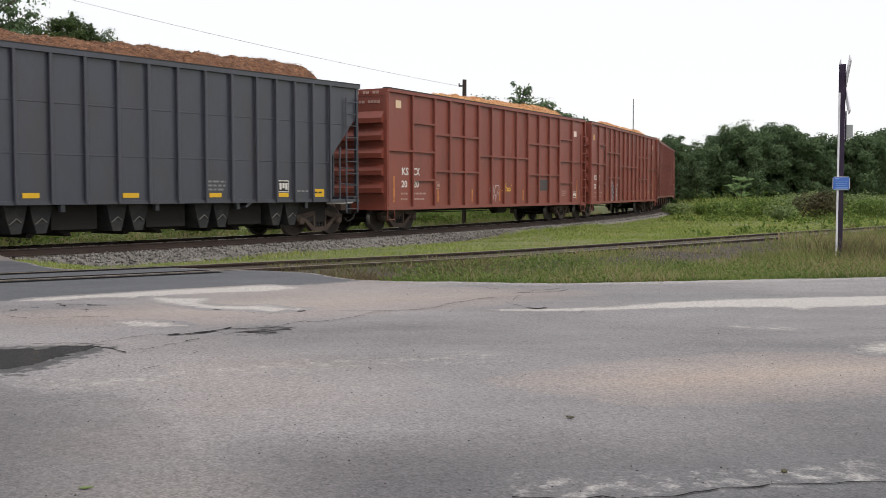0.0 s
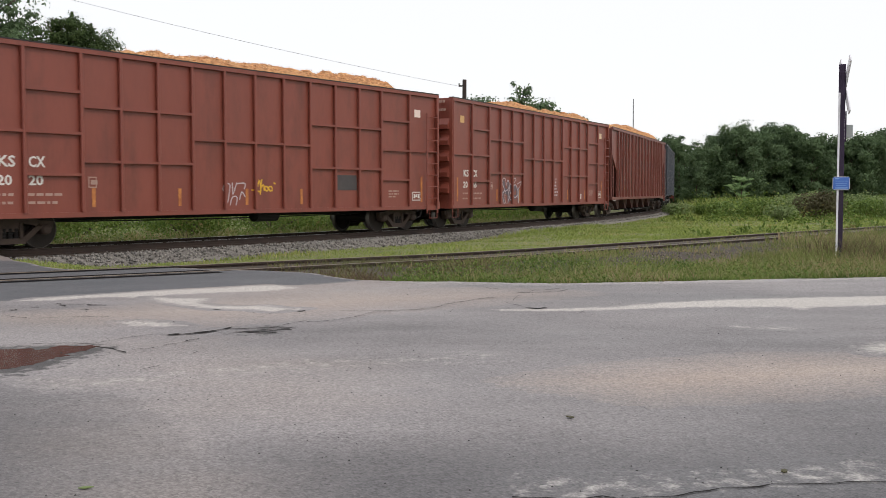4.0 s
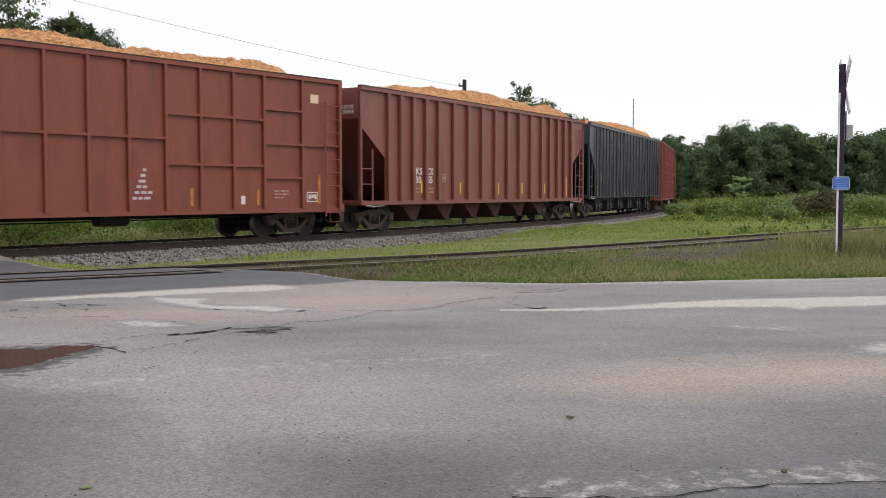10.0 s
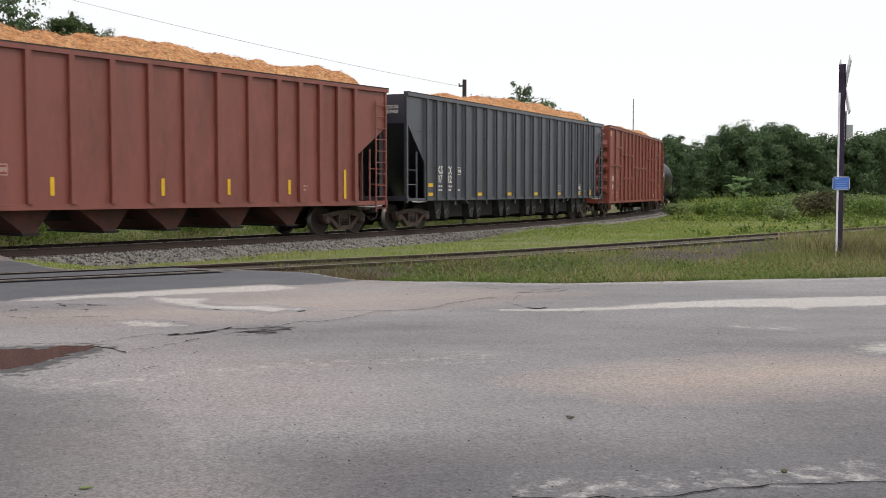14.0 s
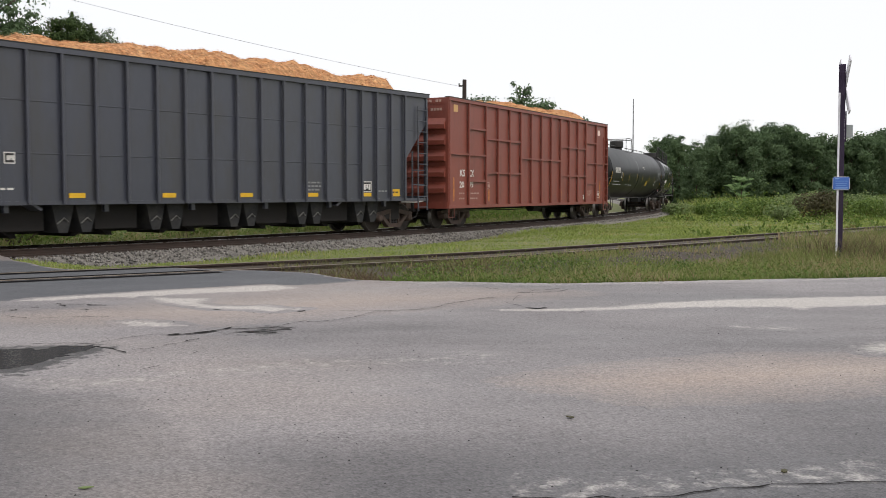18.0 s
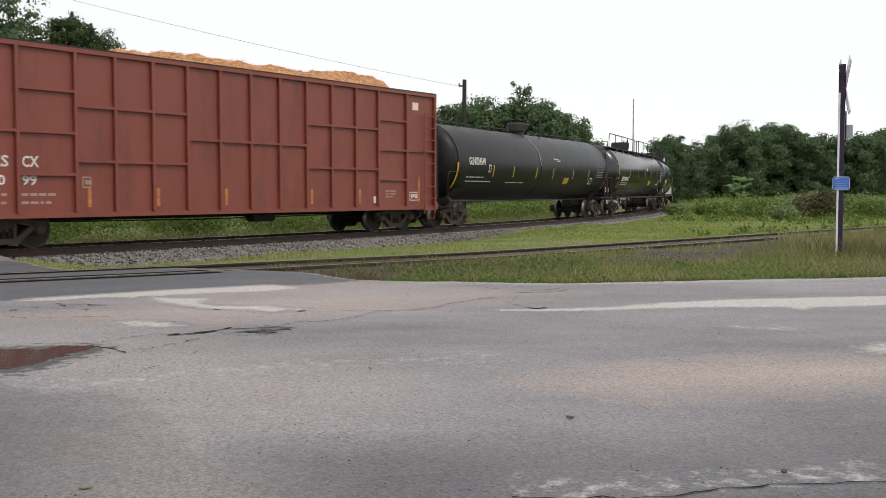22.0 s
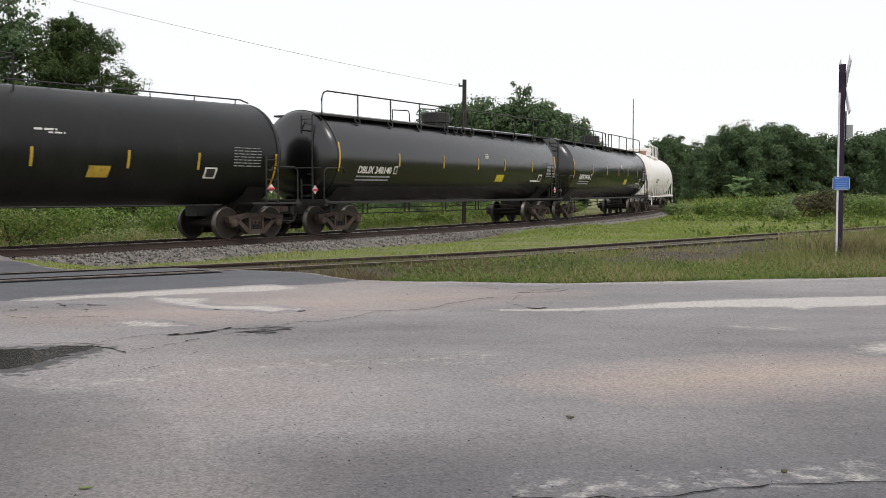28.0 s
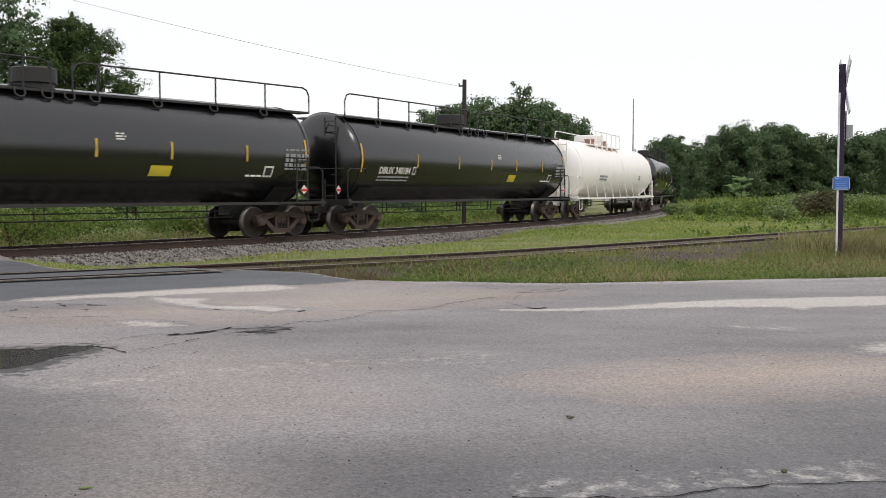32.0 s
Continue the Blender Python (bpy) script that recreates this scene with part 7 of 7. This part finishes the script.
SCRUB = leafy("brownish_scrub_leaves", srgb(70, 66, 48), srgb(104, 100, 70))
PALE_SCRUB = leafy("pale_scrub_leaves", srgb(96, 116, 70), srgb(150, 164, 110))
bush("scrub_bush", "dark brownish scrub bush in the weeds", 301, 22.4, 62, 1.7, 1.5, 1.75, 2600, 0.09, SCRUB)
bush("scrub_bush", "pale grey-green shrub in the weeds", 302, 19.4, 60, 1.0, 0.9, 0.9, 1500, 0.09, PALE_SCRUB)
bush("scrub_bush", "pale green shrub in the weeds", 303, 24.5, 70, 2.4, 1.6, 1.5, 2600, 0.1, PALE_SCRUB)
bush("scrub_bush", "green shrub at the edge of the wood", 304, 34.5, 78, 2.6, 1.8, 1.7, 2600, 0.1, HEDGE)
bush("scrub_bush", "pale green shrub in tall weeds", 305, 29.5, 74, 2.2, 1.6, 1.6, 2400, 0.1, PALE_SCRUB)
bush("scrub_bush", "green shrub in tall weeds", 306, 27.6, 84, 3.0, 1.8, 1.4, 2400, 0.11, HEDGE)
bush("scrub_bush", "dark green bush behind the main track", 308, -2.4, 56, 1.5, 1.2, 1.6, 2600, 0.08, LEAF)
bush("scrub_bush", "bright green shrub beside the curve", 307, 21.4, 78, 1.6, 1.6, 1.0, 2000, 0.09, HEDGE)

for i, (x, y, rx, h, paint) in enumerate(((22.4, 65.5, 1.8, 1.75, PALE_SCRUB), (20.6, 68, 1.6, 1.3, HEDGE), (25.4, 63, 1.6, 1.35, HEDGE), (27.8, 66, 1.8, 1.4, PALE_SCRUB), (30.6, 70, 2.2, 1.45, HEDGE), (18.6, 72, 1.8, 1.0, HEDGE), (16.9, 76, 1.5, 0.9, PALE_SCRUB))):
    bush("weed_mound", "mound of tall pale green weeds in the field", 401 + i, x, y, rx, 1.2, h, 2600, 0.075, paint, "weed mounds")

# tangle of vines behind the main track
r0 = random.Random(11)
for i in range(30):
    s = -26 + i * 2.75 + r0.uniform(-0.8, 0.8)
    x, y, z, h = on_line(s)
    d = r0.uniform(6.8, 11.0)
    bush("vine_thicket", "low thicket of green vines behind the track", 320 + i, x - math.cos(h) * d, y + math.sin(h) * d, r0.uniform(1.8, 2.8), r0.uniform(1.4, 2.2), r0.uniform(0.8, 1.4), 2600, 0.07, HEDGE, "vine thickets")
for i in range(16):
    s = -24 + i * 5.2 + r0.uniform(-1, 1)
    x, y, z, h = on_line(s)
    d = r0.uniform(17, 22)
    bush("vine_thicket", "taller thicket of green vines behind the track", 360 + i, x - math.cos(h) * d, y + math.sin(h) * d, r0.uniform(2.4, 3.4), r0.uniform(1.8, 2.6), r0.uniform(2.4, 3.4), 2600, 0.15, LEAF_LIGHT, "vine thickets")

SAPLING = leafy("bright_sapling_leaves", srgb(98, 126, 78), srgb(142, 166, 112))
# a sapling with long divided leaves before the wood
sap = thing("sapling", "young tree with long pale divided leaves", "tree")
bm = bmesh.new()
tube(bm, [(0, 0, -0.3), (0.05, 0, 1.4), (0.05, 0.05, 2.6)], [0.06, 0.045, 0.02], 6)
tube(bm, [(0.03, 0, 0.7), (-0.45, 0.1, 1.4), (-0.6, 0.1, 1.9)], [0.04, 0.03, 0.015], 6)
part("stem", bm, BARK, sap)
r = np.random.RandomState(5)
for base, count in (((0.05, 0.05, 2.6), 9), ((-0.6, 0.1, 1.9), 7), ((0.04, 0, 2.0), 7), ((0.05, 0, 1.3), 6), ((0.0, 0, 0.7), 5)):
    for i in range(count):
        a = i * 2 * math.pi / count + r.uniform(-0.3, 0.3)
        L, up = r.uniform(0.7, 1.0), r.uniform(0.35, 1.0)
        pts, nrm = [], []
        for k in range(12):
            q = (k + 1) / 12
            p = np.array(base) + np.array((math.cos(a) * L * q, math.sin(a) * L * q, up * (1.1 * q - 0.55 * q * q)))
            for sgn in (-1, 1):
                pts.append(p + np.array((-math.sin(a), math.cos(a), 0)) * sgn * 0.13 * (1.15 - q) + np.array((0, 0, -0.03)))
                nrm.append((0, -1.2, 0.9))
        ob = new("frond", leaf_mesh("frond", np.array(pts), np.array(nrm, float), 0.11, 50 + i, SAPLING))
        ob.parent = sap
put(sap, 25.6, 90)

# ---- poles, wire, mast and the crossing sign ----
pole = thing("utility_pole", "dark timber utility pole behind the track", "pole")
bm = bmesh.new()
tube(bm, [(0, 0, -0.6), (0, 0, 3.5), (0.02, 0, 7.35)], [0.14, 0.125, 0.1], 12)
part("shaft", bm, POLE_WOOD, pole)
bm = bmesh.new()
bx(bm, -0.28, 0.0, -0.05, 0.05, 7.0, 7.07)
part("insulator_bracket", bm, POLE_WOOD, pole)
bm = bmesh.new()
lathe(bm, [(7.07, 0.03), (7.1, 0.05), (7.16, 0.05), (7.18, 0.02)], "z", 10, (-0.24, 0, 0))
part("insulator", bm, ALUMINIUM, pole)
put(pole, 1.06, 52.9)
far_pole = copy_thing(pole, Matrix.Identity(4))
put(far_pole, -21.0, 36.6, 20, 1.46)
tagged(far_pole, "taller dark timber utility pole beside the lane")
bm = bmesh.new()
a, c = Vector((0.88, 52.9, 6.66)), Vector((-21.2, 36.6, 10.2))
tube(bm, [a.lerp(c, i / 24) - Vector((0, 0, 0.3 * 4 * (i / 24) * (1 - i / 24))) for i in range(25)], 0.007, 5)
tagged(new("overhead_wire", finish(bm, "overhead_wire", WIRE)), "thin overhead wire strung between two poles", "wire")
mast = thing("radio_mast", "tall thin grey mast beyond the woods", "mast")
bm = bmesh.new()
tube(bm, [(0, 0, -0.5), (0, 0, 12), (0, 0, 21.3)], [0.16, 0.13, 0.08], 8)
part("shaft", bm, WIRE, mast)
put(mast, 39.8, 220)

sign = thing("crossing_sign", "railroad crossing post with a crossbuck seen edge-on", "sign")
bm = bmesh.new()
bx(bm, -0.075, 0.075, -0.07, 0.07, -0.6, 4.57)
bmesh.ops.bevel(bm, geom=bm.edges[:], offset=0.012, segments=1, affect="EDGES")
part("post", bm, POST_PURPLE, sign, "dark purplish weathered timber post")
bm = bmesh.new()
bx(bm, -0.074, -0.03, -0.078, -0.071, 0.12, 3.92)
part("reflective_strip", bm, POST_WHITE, sign, "white reflective strip")
for s, nm in ((1, 0), (-1, 1)):
    bm = bmesh.new()
    L, W = 0.80, 0.10
    d = Vector((0.62, 0.78 * s))
    d.normalize()
    n = Vector((-d.y, d.x))
    o = [d * L + n * W * 0.9, d * (L - 0.04) - n * W, -d * L - n * W, -d * L + n * W]
    prism(bm, [(p.x, p.y) for p in o], "y", -0.012, 0.012)
    ob = part("crossbuck_board", bm, POST_WHITE, sign, "white crossbuck board")
    ob.matrix_basis = Matrix.Translation((0.06, 0.10 + 0.03 * nm, 4.07)) @ pose(0, 0, 0, 0, 0, -77)
bm = bmesh.new()
bx(bm, 0.10, 0.25, 0.05, 0.09, 2.9, 3.19)
part("sign_back", bm, ALUMINIUM, sign, "bare aluminium back of a small sign")
bm = bmesh.new()
bx(bm, 0.077, 0.11, 0.0, 0.06, 2.8, 3.5)
part("sign_bracket", bm, POST_PURPLE, sign)
bm = bmesh.new()
bx(bm, -0.165, 0.21, -0.092, -0.08, 1.69, 2.0)
bmesh.ops.bevel(bm, geom=[e for e in bm.edges if abs(e.verts[0].co.y - e.verts[1].co.y) > 0.005], offset=0.03, segments=3, affect="EDGES")
plate = part("notice_plate", bm, LETTER, sign, "white-edged blue notice plate")
bm = bmesh.new()
bx(bm, -0.15, 0.195, -0.097, -0.0925, 1.705, 1.985)
part("notice_face", bm, BLUE_SIGN, plate, "blue face with unreadable lines")
bm = bmesh.new()
bx(bm, -0.11, -0.02, -0.1, -0.0975, 1.94, 1.965)
for i in range(3):
    bx(bm, -0.11 + 0.01 * i, 0.17 - 0.02 * i, -0.1, -0.0975, 1.89 - i * 0.05, 1.90 - i * 0.05)
bx(bm, -0.1, 0.16, -0.1, -0.0975, 1.725, 1.75)
part("notice_lines", bm, PALE_BLUE, plate, "white unreadable lines")
put(sign, 9.17, 24.2, -20.8)

# ---- grit and litter on the asphalt ----
DARK_GRIT = surface("dark_grit", (srgb(40, 38, 38), srgb(70, 66, 64)), 0.9, scale=9, fine=30, bump=0.2, island=0.5)
r = np.random.RandomState(61)
n = 420
y = 4.4 + 11 * r.rand(n) ** 1.3
x = (r.rand(n) - 0.5) * 2 * (0.42 * y + 0.6)
base = np.array([(1, 0, 0), (-1, 0, 0), (0, 1, 0), (0, -1, 0), (0, 0, 0.6), (0, 0, -0.3)], float)
face = np.array([(0, 2, 4), (2, 1, 4), (1, 3, 4), (3, 0, 4), (2, 0, 5), (1, 2, 5), (3, 1, 5), (0, 3, 5)])
v = base[None] * r.uniform(0.003, 0.0075, (n, 1, 1)) * r.uniform(0.6, 1.4, (n, 6, 1)) + np.stack([x, y, np.full(n, 0.008)], 1)[:, None]
t = (np.arange(n)[:, None, None] * 6 + face[None]).reshape(-1, 3)
tagged(new("grit", fast_mesh("grit", v.reshape(-1, 3), t, DARK_GRIT)), "scattered dark grit on the asphalt", "grit", kind="stuff")
for i, (x, y, a) in enumerate(((-1.6, 4.62, 20), (1.62, 4.9, 70), (0.75, 6.1, 130))):
    bm = bmesh.new()
    o = [(-0.032, 0), (-0.013, 0.015), (0.014, 0.016), (0.036, 0.0), (0.013, -0.014), (-0.013, -0.013)]
    prism(bm, o, "z", 0.008, 0.012)
    ob = new("fallen_leaf", finish(bm, "fallen_leaf", (PALE_SCRUB, SCRUB, SCRUB)[i]))
    ob.matrix_basis = pose(x, y, 0, 0, 0, a)
    tagged(ob, "small dry leaf lying on the asphalt", "leaf", "fallen leaves")


# ---- motion of the train ----
def car_pose(mid, reach, t):
    s = mid - gone(t)
    xa, ya, za, _ = on_line(s - reach)
    xb, yb, zb, _ = on_line(s + reach)
    a = math.degrees(math.atan2(yb - ya, xb - xa))
    return pose((xa + xb) / 2, (ya + yb) / 2, (za + zb) / 2, 0, -math.degrees(math.atan2(zb - za, 2 * reach)), a), a


def motions():
    for car, mid, reach in zip(TRAIN, MIDS, TRUCKS):
        walk(car, [(i * 0.5, car_pose(mid, reach, i * 0.5)[0]) for i in range(65)])
        for tr in [c for c in car.children if c.name.split(".")[0] == "truck"]:
            side = 1 if tr.location.x > 0 else -1
            rows = []
            for i in range(33):
                a = car_pose(mid, reach, i)[1]
                h = 90 - math.degrees(on_line(mid + side * reach - gone(i))[3])
                rows.append((i, pose(side * reach, 0, 0, 0, 0, h - a)))
            walk(tr, rows)
            for w in [c for c in tr.children if c.name.split(".")[0] == "wheelset"]:
                x = w.location.x
                walk(w, [(i / 8, pose(x, 0, 0.457, 0, -math.degrees(gone(i / 8) / 0.457), 0)) for i in range(257)])


motions()
